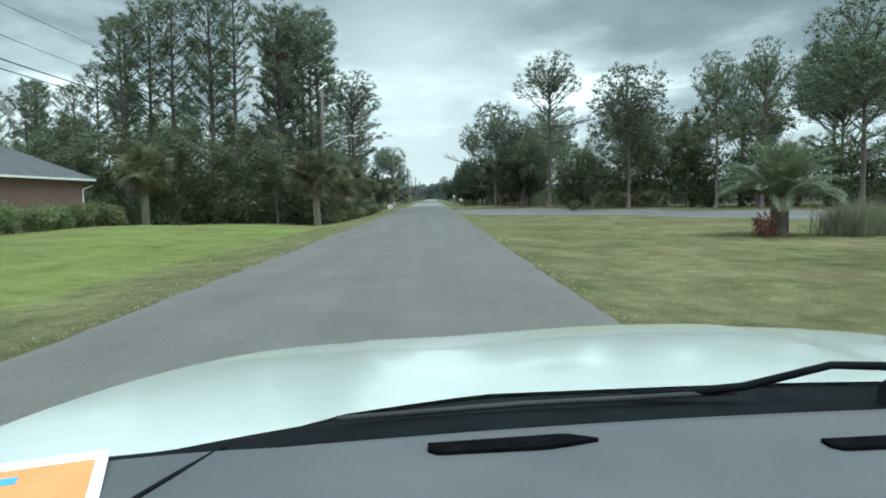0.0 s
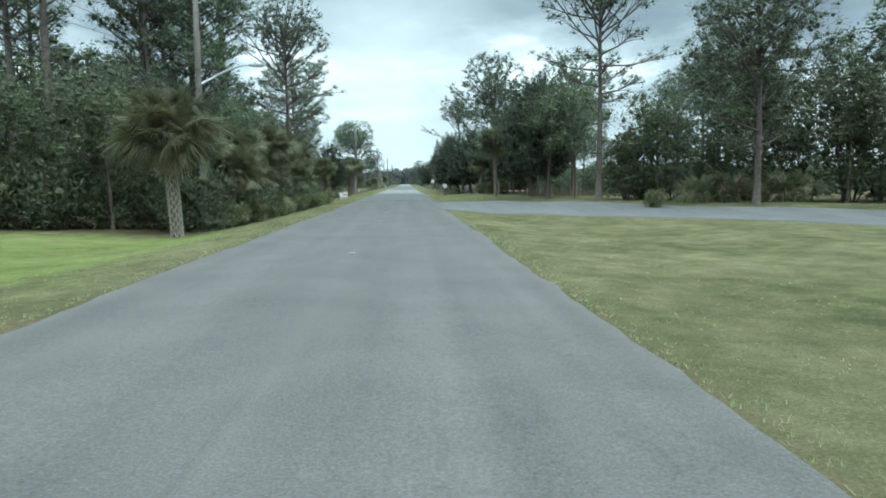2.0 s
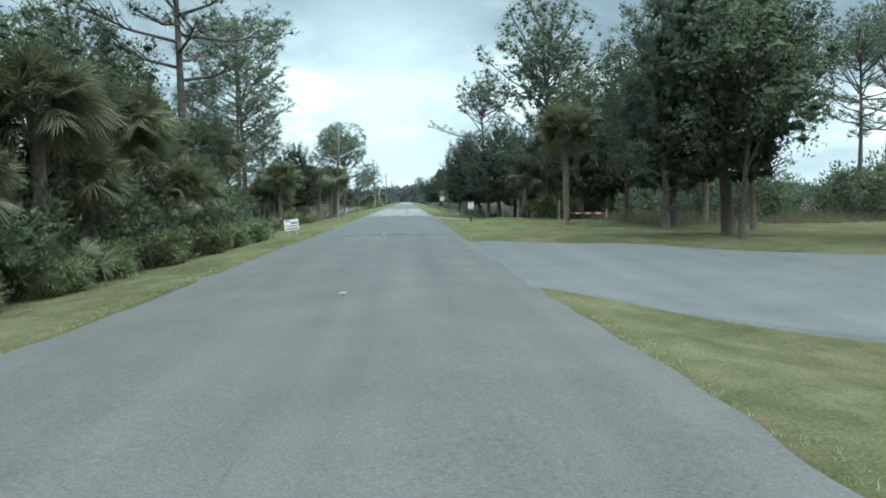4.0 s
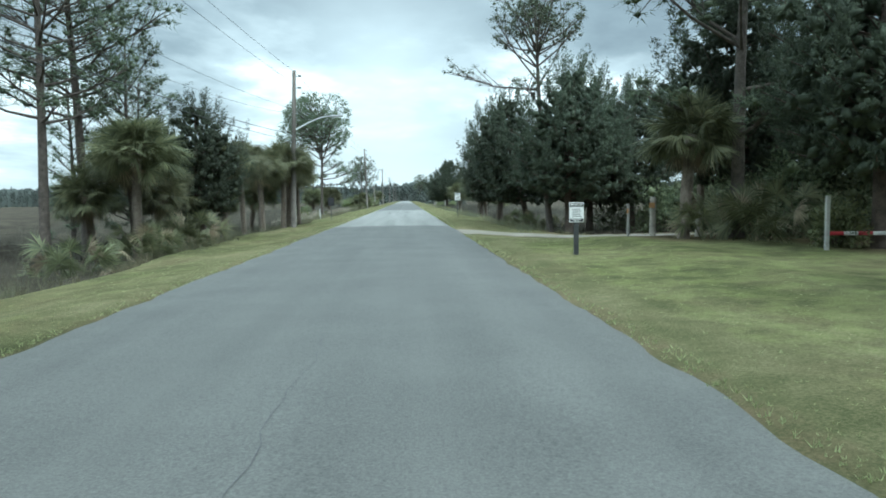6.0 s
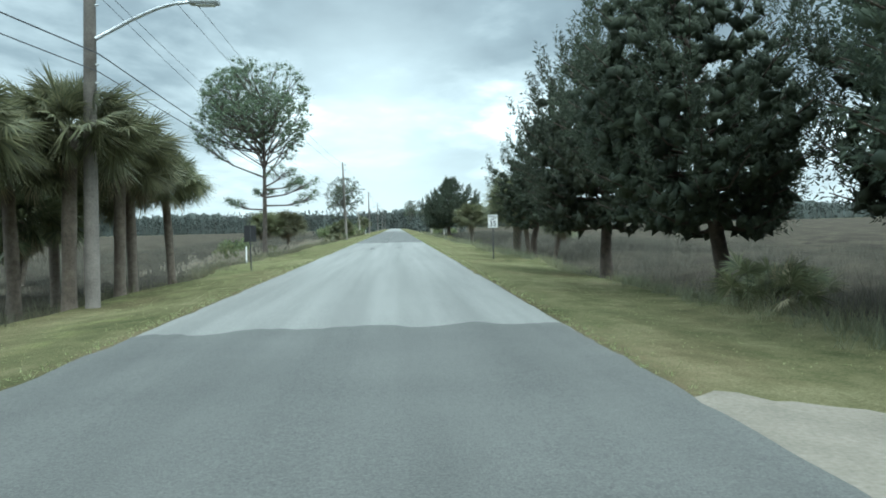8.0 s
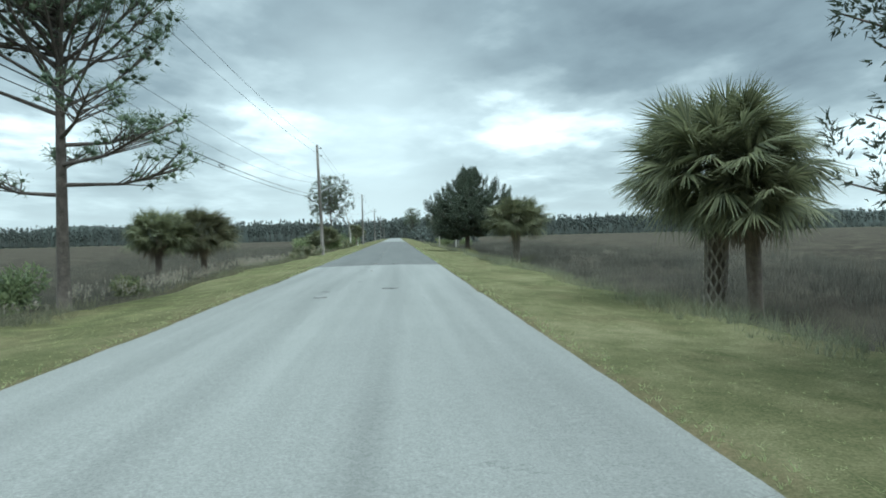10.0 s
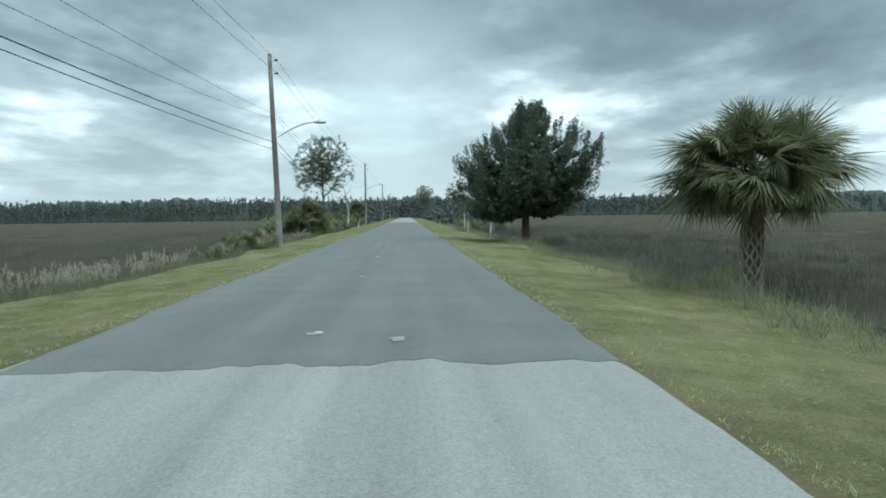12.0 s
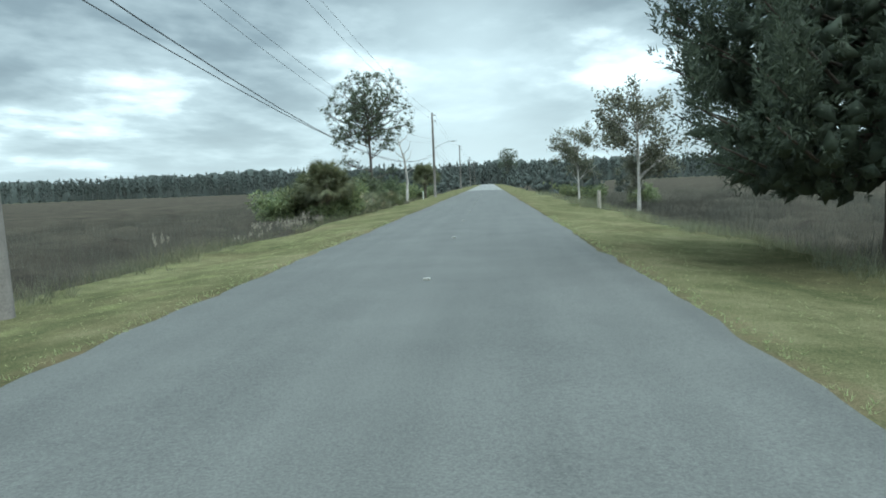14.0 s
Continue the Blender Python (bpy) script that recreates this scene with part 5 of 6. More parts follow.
marker = road_marker()
spots = [5.6, 16.9, 27.5, 39.2, 50.6, 61.9, 73.0] + [160.1 + 7.55 * i for i in range(16)]
for i, y in enumerate(spots):
    m = pose(0.0 + 0.02 * math.sin(i * 2.1), y, 0.02, 0, 0, 3 * math.sin(i))
    if i == 0:
        marker.matrix_basis = m
    else:
        copy_thing(marker, m)
for ob in list(scene.objects):
    if ob.name.startswith("road_marker"):
        tagged(ob, group="reflectors along the road")

# ---- power line ----
POLES = [(-8.6, -12.0, 10.0, 0.0), (-7.8, 55.9, 10.2, 0.0), (-6.05, 120.2, 9.3, 0.3), (-5.9, 196.8, 10.2, -0.28), (-5.76, 272.0, 10.1, 0.0), (-5.7, 347.0, 10.1, 0.0), (-5.6, 422.0, 10.1, 0.0), (-5.6, 497.0, 10.1, 0.0)]


def utility_pole(x, y, h, lean, lamp):
    pole = thing("utility_pole", "weathered wooden utility pole with a curved street lamp arm" if lamp else "weathered wooden utility pole with insulator brackets", "utility pole", "poles of the power line")
    z0 = gz(x, y)
    pole.matrix_basis = pose(x, y, z0)
    s = Shape()
    s.tube([(0, 0, -0.4), (lean * 0.3, 0, h * 0.35), (lean * 0.7, 0, h * 0.7), (lean, 0, h - z0)], [0.165, 0.15, 0.13, 0.105], 12)
    part("shaft", s.mesh("shaft", POLE_WOOD), None, pole)
    for k, dz in enumerate((0.35, 1.05)):
        s = Shape()
        zz = h - z0 - dz
        xx = lean * zz / h
        s.tube([(xx - 0.12, 0, zz - 0.02), (xx + 0.16, 0, zz), (xx + 0.26, 0, zz + 0.02)], [0.03, 0.028, 0.028], 6)
        br = part("bracket", s.mesh("bracket", GALVANISED), None, pole)
        s = Shape()
        s.tube([(xx + 0.24, 0, zz + 0.02), (xx + 0.30, 0, zz + 0.02), (xx + 0.36, 0, zz + 0.02), (xx + 0.42, 0, zz + 0.02)], [0.04, 0.065, 0.05, 0.065], 8)
        part("insulator", s.mesh("insulator", SIGN_GREY), None, br)
    for zz in (5.0, 5.4, 6.7, 6.95):
        s = Shape()
        xx = lean * zz / h
        s.tube([(xx + 0.10, -0.02, zz), (xx + 0.19, -0.02, zz + 0.01)], [0.025, 0.025], 6)
        part("clamp", s.mesh("clamp", GALVANISED), None, pole)
    if lamp:
        s = Shape()
        zb = 6.05 - z0 - 0.3
        xx = lean * zb / h + 0.12
        s.tube([(xx, 0, zb), (xx + 0.8, 0, zb + 0.42), (xx + 1.35, 0, zb + 0.66), (xx + 1.75, 0, zb + 0.77), (xx + 2.15, 0, zb + 0.80)], [0.05, 0.045, 0.042, 0.04, 0.035], 8)
        arm = part("lamp_arm", s.mesh("lamp_arm", GALVANISED), None, pole, "curved galvanised lamp arm")
        bm = bmesh.new()
        box(bm, (xx + 2.05, -0.13, zb + 0.74), (xx + 2.72, 0.13, zb + 0.86), 0.045)
        head = part("lamp_head", bm, GALVANISED, pole, "flat grey street lamp head")
        bm = bmesh.new()
        box(bm, (xx + 2.22, -0.10, zb + 0.71), (xx + 2.62, 0.10, zb + 0.75), 0.015)
        part("lens", bm, LAMP_GLASS, head)
        s = Shape()
        s.tube([(xx + 2.3, 0, zb + 0.85), (xx + 2.3, 0, zb + 0.93)], [0.03, 0.03], 8)
        part("photocell", s.mesh("photocell", SIGN_GREY), None, head)
    return pole


for i, (x, y, h, lean) in enumerate(POLES):
    utility_pole(x, y, h, lean, i in (1, 2, 3, 4, 5))


def wire(height, off, sag, radius, label):
    """One line strung from pole to pole, sagging between them."""
    s = Shape()
    pts = []
    for i, ((x0, y0, h0, l0), (x1, y1, h1, l1)) in enumerate(zip(POLES, POLES[1:])):
        slack = sag * (2.4 if i == 3 and radius > 0.01 else 1.0)
        za, zb = (h0 - height, h1 - height) if height < 2.5 else (height, height)
        for k in range(17):
            u = k / 17
            xx = x0 + l0 * za / h0 + (x1 + l1 * zb / h1 - x0 - l0 * za / h0) * u + off
            pts.append(Vector((xx, y0 + (y1 - y0) * u, za + (zb - za) * u - slack * 4 * u * (1 - u))))
    s.tube(pts, [radius] * len(pts), 5)
    return tagged(part("power_cable", s.mesh("power_cable", CABLE), None), label, "cable", "cables of the power line")


wire(0.32, 0.36, 0.9, 0.008, "thin dark power cable strung between poles")
wire(1.02, 0.36, 0.9, 0.008, "thin dark power cable strung between poles")
wire(6.95, 0.19, 1.3, 0.0065, "thin dark cable strung between poles")
wire(6.7, 0.19, 1.75, 0.0065, "thin dark cable strung between poles")
wire(5.42, 0.19, 0.95, 0.015, "thick black cable sagging between poles")
wire(5.02, 0.19, 0.75, 0.012, "black cable sagging between poles")
s = Shape()
for dx in (0.0, 0.05):
    s.tube([(-5.80 + dx + 0.02 * math.cos(a), 159.5 + 0.30 * math.cos(a), 4.38 + 0.06 * math.sin(a)) for a in np.linspace(0, 6.2, 18)], [0.008] * 18, 5)
tagged(part("cable_loop", s.mesh("cable_loop", CABLE), None), "slack black loop of spare cable hung on a line", "cable")

# ---- signs ----


def lettering(text, size, parent, at, mat, bold=0.0, tall=1.0):
    """Words as a thin mesh on a sign's face (facing -y)."""
    cu = bpy.data.curves.new("lettering", "FONT")
    cu.body, cu.size, cu.align_x, cu.align_y, cu.extrude, cu.offset = text, size, "CENTER", "CENTER", 0.001, bold
    tmp = bpy.data.objects.new("lettering", cu)
    scene.collection.objects.link(tmp)
    me = bpy.data.meshes.new_from_object(tmp.evaluated_get(bpy.context.evaluated_depsgraph_get()))
    bpy.data.objects.remove(tmp)
    me.transform(Matrix.Translation(at) @ Matrix.Rotation(radians(90), 4, "X") @ Matrix.Diagonal((1, tall, 1, 1)))
    me.materials.clear()
    return part("lettering", me, mat, parent)


def plate(bm, w, h, z, y0, y1, r=0.02):
    box(bm, (-w / 2, y0, z), (w / 2, y1, z + h), min(0.004, abs(y1 - y0) * 0.4))
    return bm


def bar(parent, x0, x1, z0, z1, y, mat):
    bm = bmesh.new()
    box(bm, (x0, y - 0.002, z0), (x1, y, z1))
    return part("print_bar", bm, mat, parent)


# speed limit sign
sg = thing("speed_sign", "white speed limit sign on a dark post in the grass verge", "road sign")
sg.matrix_basis = pose(5.3, 136.0, gz(5.3, 136.0), 0, 0, -2)
bm = bmesh.new()
box(bm, (-0.03, -0.02, -0.3), (0.03, 0.02, 2.05), 0.008)
part("post", bm, SIGN_GREY, sg)
face = part("plate", plate(bmesh.new(), 0.46, 0.60, 1.45, -0.03, -0.022), SIGN_WHITE, sg)
for x0, x1, z0, z1 in ((-0.215, 0.215, 2.025, 2.035), (-0.215, 0.215, 1.465, 1.475), (-0.215, -0.205, 1.465, 2.035), (0.205, 0.215, 1.465, 2.035)):
    bm = bmesh.new()
    box(bm, (x0, -0.0325, z0), (x1, -0.0295, z1))
    part("border", bm, SIGN_BLACK, face)
lettering("SPEED", 0.13, face, (0, -0.032, 1.955), SIGN_BLACK, 0.002)
lettering("LIMIT", 0.13, face, (0, -0.032, 1.835), SIGN_BLACK, 0.002)
lettering("35", 0.33, face, (0, -0.032, 1.625), SIGN_BLACK, 0.006)

# notice sign
sg = thing("notice_sign", "black and white notice sign on a thick dark post", "sign")
sg.matrix_basis = pose(4.94, 93.8, gz(4.94, 93.8) - 0.15, 0, 0, -4)
bm = bmesh.new()
box(bm, (-0.055, -0.045, -0.3), (0.055, 0.045, 1.38), 0.01)
part("post", bm, SIGN_GREY, sg)
face = part("plate", plate(bmesh.new(), 0.34, 0.47, 0.92, -0.062, -0.05), SIGN_WHITE, sg)
bm = bmesh.new()
box(bm, (-0.155, -0.066, 1.285), (0.155, -0.0625, 1.375))
part("header_panel", bm, SIGN_BLACK, face)
lettering("PLEASE", 0.085, face, (0, -0.069, 1.33), SIGN_WHITE, 0.001)
bm = bmesh.new()
box(bm, (-0.155, -0.066, 0.94), (0.155, -0.0625, 1.01))
part("footer_panel", bm, SIGN_BLACK, face)
bar(face, -0.13, 0.13, 0.985, 0.997, -0.067, SIGN_WHITE)
bar(face, -0.08, 0.08, 0.955, 0.967, -0.067, SIGN_WHITE)
for k in range(5):
    bar(face, -0.11 + 0.01 * (k % 2), 0.11 - 0.02 * (k % 3), 1.055 + 0.042 * k, 1.068 + 0.042 * k, -0.0635, SIGN_GREY)

# back of a sign
sg = thing("sign_seen_from_behind", "dark back of a road sign on a slim post", "road sign")
sg.matrix_basis = pose(-5.04, 132.1, gz(-5.04, 132.1), 0, 0, 3)
bm = bmesh.new()
box(bm, (-0.025, -0.02, -0.3), (0.025, 0.02, 1.95), 0.008)
part("post", bm, SIGN_GREY, sg)
bm = bmesh.new()
box(bm, (-0.24, 0.021, 1.15), (0.24, 0.03, 1.80), 0.003)
part("plate", bm, SIGN_BLACK, sg)

# yard sign
sg = thing("yard_sign", "tilted white yard sign with red and dark lettering on wire legs", "sign")
sg.matrix_basis = pose(-3.98, 81.1, gz(-3.98, 81.1) + 0.13, 0, -6, 8)
for dx in (-0.17, 0.17):
    s = Shape()
    s.tube([(dx, 0.004, -0.35), (dx, 0.004, 0.5)], [0.004, 0.004], 6)
    part("wire_leg", s.mesh("wire_leg", GALVANISED), None, sg)
face = part("panel", plate(bmesh.new(), 0.61, 0.46, 0.16, -0.008, 0.0), SIGN_WHITE, sg)
lettering("FREE", 0.12, face, (-0.14, -0.010, 0.555), SIGN_BLACK, 0.002)
bar(face, -0.02, 0.27, 0.43, 0.49, -0.0085, SIGN_GREY)
lettering("TONIGHT", 0.118, face, (0.0, -0.010, 0.335), SIGN_RED, 0.004)
bar(face, -0.25, 0.25, 0.20, 0.245, -0.0085, SIGN_GREY)


def post(x, y, h, r, mat, label, name="post", turn=0, square=False, cap=None):
    p = thing(name, label, "post")
    p.matrix_basis = pose(x, y, gz(x, y), 0, 0, turn)
    if square:
        bm = bmesh.new()
        box(bm, (-r, -r, -0.3), (r, r, h), r * 0.2)
        part("shaft", bm, mat, p)
    else:
        s = Shape()
        s.tube([(0, 0, -0.3), (0.01, 0, h * 0.5), (0.015, 0.01, h - 0.03), (0.015, 0.01, h)], [r * 1.08, r, r * 0.97, r * 0.8], 9)
        part("shaft", s.mesh("shaft", mat), None, p)
    if cap:
        bm = bmesh.new()
        box(bm, (-r * 1.6, -r * 1.3, h * 0.72), (r * 0.2, -r * 1.05, h * 0.86), 0.004)
        part("tag", bm, cap, p, "small faded orange tag")
    return p


TAG = mottled("faded_tag", (0.40, 0.20, 0.08), (0.55, 0.32, 0.14), 20, 0.7)
post(8.85, 99.4, 1.25, 0.10, POST_WOOD, "weathered leaning round timber gate post with a tag", cap=TAG)
post(9.5, 97.4, 0.75, 0.11, POST_WOOD, "short dark round timber post")
post(9.7, 104.4, 1.35, 0.045, CONCRETE, "pale square post beside the sandy drive", square=True, cap=TAG)
post(10.2, 92.4, 1.2, 0.04, CONCRETE, "pale square steel gate post", square=True)
post(7.0, 226.0, 1.0, 0.10, POST_WOOD, "dark timber post in the marsh edge")
post(-6.9, 139.8, 0.85, 0.035, SIGN_WHITE, "thin white marker post in the reeds")
post(-6.3, 262.0, 0.9, 0.04, SIGN_WHITE, "thin white marker post in the reeds")

gate = thing("barrier_gate", "red and white striped metal barrier gate", "gate")
gate.matrix_basis = pose(10.3, 92.5, gz(10.3, 92.5) + 0.36, 0, 0, -12)
for k in range(9):
    s = Shape()
    s.tube([(0.30 * k, 0, 0), (0.30 * k + 0.30, 0, 0)], [0.045, 0.045], 8)
    part("rail_stripe", s.mesh("rail_stripe", SIGN_RED if k % 2 == 0 else SIGN_WHITE), None, gate)
bm = bmesh.new()
box(bm, (2.68, -0.06, -0.7), (2.80, 0.06, 0.25), 0.01)
part("end_post", bm, CONCRETE, gate)

# ---- house behind the lawn ----


def brick_material():
    """Red bricks and their upright joints, set out by place."""
    m, nt, lk, b = bsdf("red_brick", 0.9)
    at_ = nt.new("ShaderNodeNewGeometry").outputs["Position"]
    sep = nt.new("ShaderNodeSeparateXYZ")
    lk.new(at_, sep.inputs[0])
    flat = nt.new("ShaderNodeCombineXYZ")
    lk.new(fmath(nt, lk, "ADD", sep.outputs[0], sep.outputs[1]), flat.inputs[0])
    lk.new(sep.outputs[2], flat.inputs[1])
    br = nt.new("ShaderNodeTexBrick")
    for key, value in (("Color1", (0.30, 0.13, 0.095, 1)), ("Color2", (0.17, 0.075, 0.055, 1)), ("Mortar", (0.28, 0.265, 0.245, 1))):
        br.inputs[key].default_value = value
    for key, value in (("Scale", 1.0), ("Brick Width", 0.21), ("Row Height", 0.076), ("Mortar Size", 0.006), ("Bias", 0.1)):
        br.inputs[key].default_value = value
    lk.new(flat.outputs[0], br.inputs["Vector"])
    stain = noise_at(nt, lk, at_, 1.3, 4)
    lk.new(mix(nt, lk, fmath(nt, lk, "MULTIPLY", stain, 0.6), br.outputs["Color"], (0.13, 0.085, 0.07)), b.inputs["Base Color"])
    bump(nt, lk, b, noise_at(nt, lk, at_, 40), 0.4, 0.01)
    return m


BRICK = brick_material()
MORTAR = mottled("grey_mortar", (0.20, 0.185, 0.17), (0.34, 0.32, 0.30), 6, 0.95, 0, 30, 0.4)
SHINGLE = mottled("grey_shingle", (0.045, 0.047, 0.052), (0.12, 0.122, 0.13), 3, 0.95, 0, 25, 0.6, 0.02)
TRIM = mottled("white_trim", (0.66, 0.66, 0.64), (0.80, 0.80, 0.78), 4, 0.6)
PANE = mottled("window_glass", (0.02, 0.025, 0.03), (0.05, 0.06, 0.07), 2, 0.08)
HX0, HX1, HY0, HY1 = -34.0, -20.2, 24.0, 41.0
HZ = gz(HX1, HY1)
house = thing("house", "single-storey red brick house with a grey hipped shingle roof", "house")
house.matrix_basis = pose(0.35, 0, HZ + 0.12)
for x0, x1, y0, y1 in ((HX0, HX1, HY1 - 0.25, HY1), (HX0, HX1, HY0, HY0 + 0.25), (HX0, HX0 + 0.25, HY0 + 0.25, HY1 - 0.25), (HX1 - 0.25, HX1, HY0 + 0.25, HY1 - 0.25)):
    bm = bmesh.new()
    box(bm, (x0, y0, -0.5), (x1, y1, 2.9))
    wall_ = part("wall", bm, MORTAR, house)
    bm = bmesh.new()
    box(bm, (x0 - 0.006, y0 - 0.006, -0.1), (x1 + 0.006, y1 + 0.006, -0.034))
    course = part("brick_course", bm, BRICK, wall_)
    for k in range(1, 39):
        again = new("brick_course", course.data)
        again.parent = wall_
        again.matrix_basis = pose(0, 0, 0.076 * k)
ov = 0.55
ex0, ex1, ey0, ey1, ez = HX0 - ov, HX1 + ov, HY0 - ov, HY1 + ov, 2.92
half = (ex1 - ex0) / 2
ridge_z = ez + half * 0.52
slopes = (((ex1, ey0), (ex1, ey1), (ex1 - half, ey1 - half), (ex1 - half, ey0 + half)), ((ex0, ey1), (ex0, ey0), (ex0 + half, ey0 + half), (ex0 + half, ey1 - half)),
          ((ex1, ey1), (ex0, ey1), (ex0 + half, ey1 - half), (ex1 - half, ey1 - half)), ((ex0, ey0), (ex1, ey0), (ex1 - half, ey0 + half), (ex0 + half, ey0 + half)))
for (a, b, c, d) in slopes:
    A, B, C, D = (Vector((p[0], p[1], z)) for p, z in ((a, ez), (b, ez), (c, ridge_z), (d, ridge_z)))
    nrow = 34
    bm = bmesh.new()
    bm.faces.new([bm.verts.new(v - Vector((0, 0, 0.03))) for v in ((A, B, C, D) if (C - D).length > 0.1 else (A, B, C))])
    slope = part("roof_slope", bm, SHINGLE, house)
    for k in range(nrow):
        u0, u1 = k / nrow, (k + 1) / nrow
        lift = Vector((0, 0, 0.022))
        bm = bmesh.new()
        p0, p1, p2, p3 = A.lerp(D, u0), B.lerp(C, u0), B.lerp(C, u1), A.lerp(D, u1)
        f = [bm.verts.new(v) for v in (p0 + lift, p1 + lift, p2, p3)]
        bm.faces.new(f)
        g = [bm.verts.new(v) for v in (p0 - lift, p1 - lift, p1 + lift, p0 + lift)]
        bm.faces.new(g)
        part("roof_strip", bm, SHINGLE, slope)
for lo, hi in (((ex0, ey1 - 0.03, ez - 0.14), (ex1, ey1, ez)), ((ex0, ey0, ez - 0.14), (ex1, ey0 + 0.03, ez)), ((ex0, ey0 + 0.03, ez - 0.14), (ex0 + 0.03, ey1 - 0.03, ez)), ((ex1 - 0.03, ey0 + 0.03, ez - 0.14), (ex1, ey1 - 0.03, ez))):
    bm = bmesh.new()
    box(bm, lo, hi, 0.008)
    part("fascia", bm, TRIM, house, "white fascia board")
bm = bmesh.new()
box(bm, (ex0 + 0.03, ey0 + 0.03, ez - 0.14), (ex1 - 0.03, ey1 - 0.03, ez - 0.11))
part("soffit", bm, TRIM, house)
s = Shape()
s.tube([(ex1 - 0.2, ey1 - 0.1, 2.5), (HX1 + 0.06, HY1 - 0.12, 2.3), (HX1 + 0.06, HY1 - 0.12, 0.1), (HX1 + 0.2, HY1 - 0.1, 0.0)], [0.045] * 4, 6)
part("downpipe", s.mesh("downpipe", TRIM), None, house, "white downpipe")
for yw in (29.0,):
    bm = bmesh.new()
    box(bm, (HX1 - 0.02, yw - 0.55, 0.9), (HX1 + 0.05, yw + 0.55, 2.2), 0.01)
    wdw = part("window", bm, TRIM, house, "white framed window")
    bm = bmesh.new()
    box(bm, (HX1 + 0.045, yw - 0.47, 0.98), (HX1 + 0.056, yw + 0.47, 2.12))
    part("pane", bm, PANE, wdw)

# ---- the white car that sets out, standing at the start of the drive ----
PAINT, pnt, plk, pb = bsdf("white_car_paint", 0.22)
pco = pnt.new("ShaderNodeTexCoord").outputs["Object"]
plk.new(ramp(pnt, plk, noise_at(pnt, plk, pco, 3.0, 4), ((0.3, (0.40, 0.43, 0.405)), (0.7, (0.46, 0.485, 0.46)))), pb.inputs["Base Color"])
pb.inputs["Coat Weight"].default_value, pb.inputs["Coat Roughness"].default_value = 0.5, 0.03
DASH = mottled("grey_dash_plastic", (0.054, 0.056, 0.061), (0.088, 0.090, 0.095), 4, 0.75, 0, 220, 0.25, 0.001)
COWL = mottled("black_cowl_plastic", (0.004, 0.005, 0.006), (0.011, 0.013, 0.015), 9, 0.9, 0, 160, 0.25, 0.001)
# near-black without sheen: the shade inside the open slots, put into the colour
SLOT_SHADE, slot_nodes, slot_links, slot_b = bsdf("slot_shade", 1.0)
slot_b.inputs["Specular IOR Level"].default_value = 0.0
slot_links.new(ramp(slot_nodes, slot_links, noise_at(slot_nodes, slot_links, slot_nodes.new("ShaderNodeTexCoord").outputs["Object"], 40), ((0.3, (0.003, 0.003, 0.004)), (0.7, (0.007, 0.007, 0.008)))), slot_b.inputs["Base Color"])
COWL.node_tree.nodes["Principled BSDF"].inputs["Specular IOR Level"].default_value = 0.04
RUBBER = mottled("black_rubber", (0.012, 0.012, 0.013), (0.03, 0.03, 0.032), 9, 0.8)
CARD_WHITE = mottled("card_white", (0.74, 0.75, 0.74), (0.84, 0.84, 0.83), 9, 0.6, 0, 90, 0.02)
CARD_ORANGE = mottled("card_orange", (0.62, 0.21, 0.065), (0.74, 0.28, 0.10), 12, 0.6, 0, 90, 0.02)
CARD_BLUE = mottled("card_blue", (0.05, 0.26, 0.55), (0.10, 0.38, 0.68), 20, 0.6, 0, 90, 0.02)
CX, CW = 1.38, 0.98
car = thing("car", "white car with a grey dashboard standing on the road", "car")
car.matrix_basis = pose(0, 0, 0)


def bonnet_z(x, y):
    e = (x - CX) / CW
    ridge = 0.007 * (soft_step(-0.50, -0.44, e + 0.05 * (y - 1)) - soft_step(0.44, 0.50, e - 0.05 * (y - 1)))
    fall = float(soft_step(-0.30, 0.45, -e)) * (0.010 + 0.020 * (y - 0.95))
    return 1.130 - 0.125 * ((y - 1.0) / 1.15) ** 2 - 0.030 * abs(e) ** 4 + float(ridge) - fall


verts, quads_ = [], []
nu, nv = 64, 30
for i in range(nu + 1):
    e = -1 + 2 * i / nu
    x = CX + CW * e
    rear = 1.020 - 0.48 * max(0, -e - 0.22) ** 1.2 - 0.30 * max(0, e - 0.45) ** 1.2
    front = 2.05 - 1.05 * abs(e) ** 3.4
    for j in range(nv + 1):
        y = rear + (front - rear) * j / nv
        verts.append((x, y, bonnet_z(x, y)))
    # the nose and flanks roll over and drop
    for k, (dz, dy) in enumerate(((0.02, 0.03), (0.08, 0.06), (0.30, 0.09), (0.62, 0.06))):
        verts.append((x + 0.05 * e * abs(e) ** 3 * min(k, 2), front + dy, bonnet_z(x, front) - dz))
row = nv + 5
quads_ = [(i * row + j, (i + 1) * row + j, (i + 1) * row + j + 1, i * row + j + 1) for i in range(nu) for j in range(row - 1)]
part("bonnet", fast_mesh("bonnet", verts, quads_, [PAINT], smooth=True), None, car, "glossy white bonnet with a raised middle")
for sgn, nm in ((-1, "left"), (1, "right")):
    bm = bmesh.new()
    x = CX + sgn * (CW + 0.01)
    box(bm, (min(x, x - sgn * 0.12), -1.9, 0.30), (max(x, x - sgn * 0.12), 0.98, 1.02), 0.05)
    part("side_panel", bm, PAINT, car)
bm = bmesh.new()
box(bm, (CX - 0.80, -1.85, 0.25), (CX + 0.80, 1.75, 0.42), 0.04)
part("underbody", bm, COWL, car)
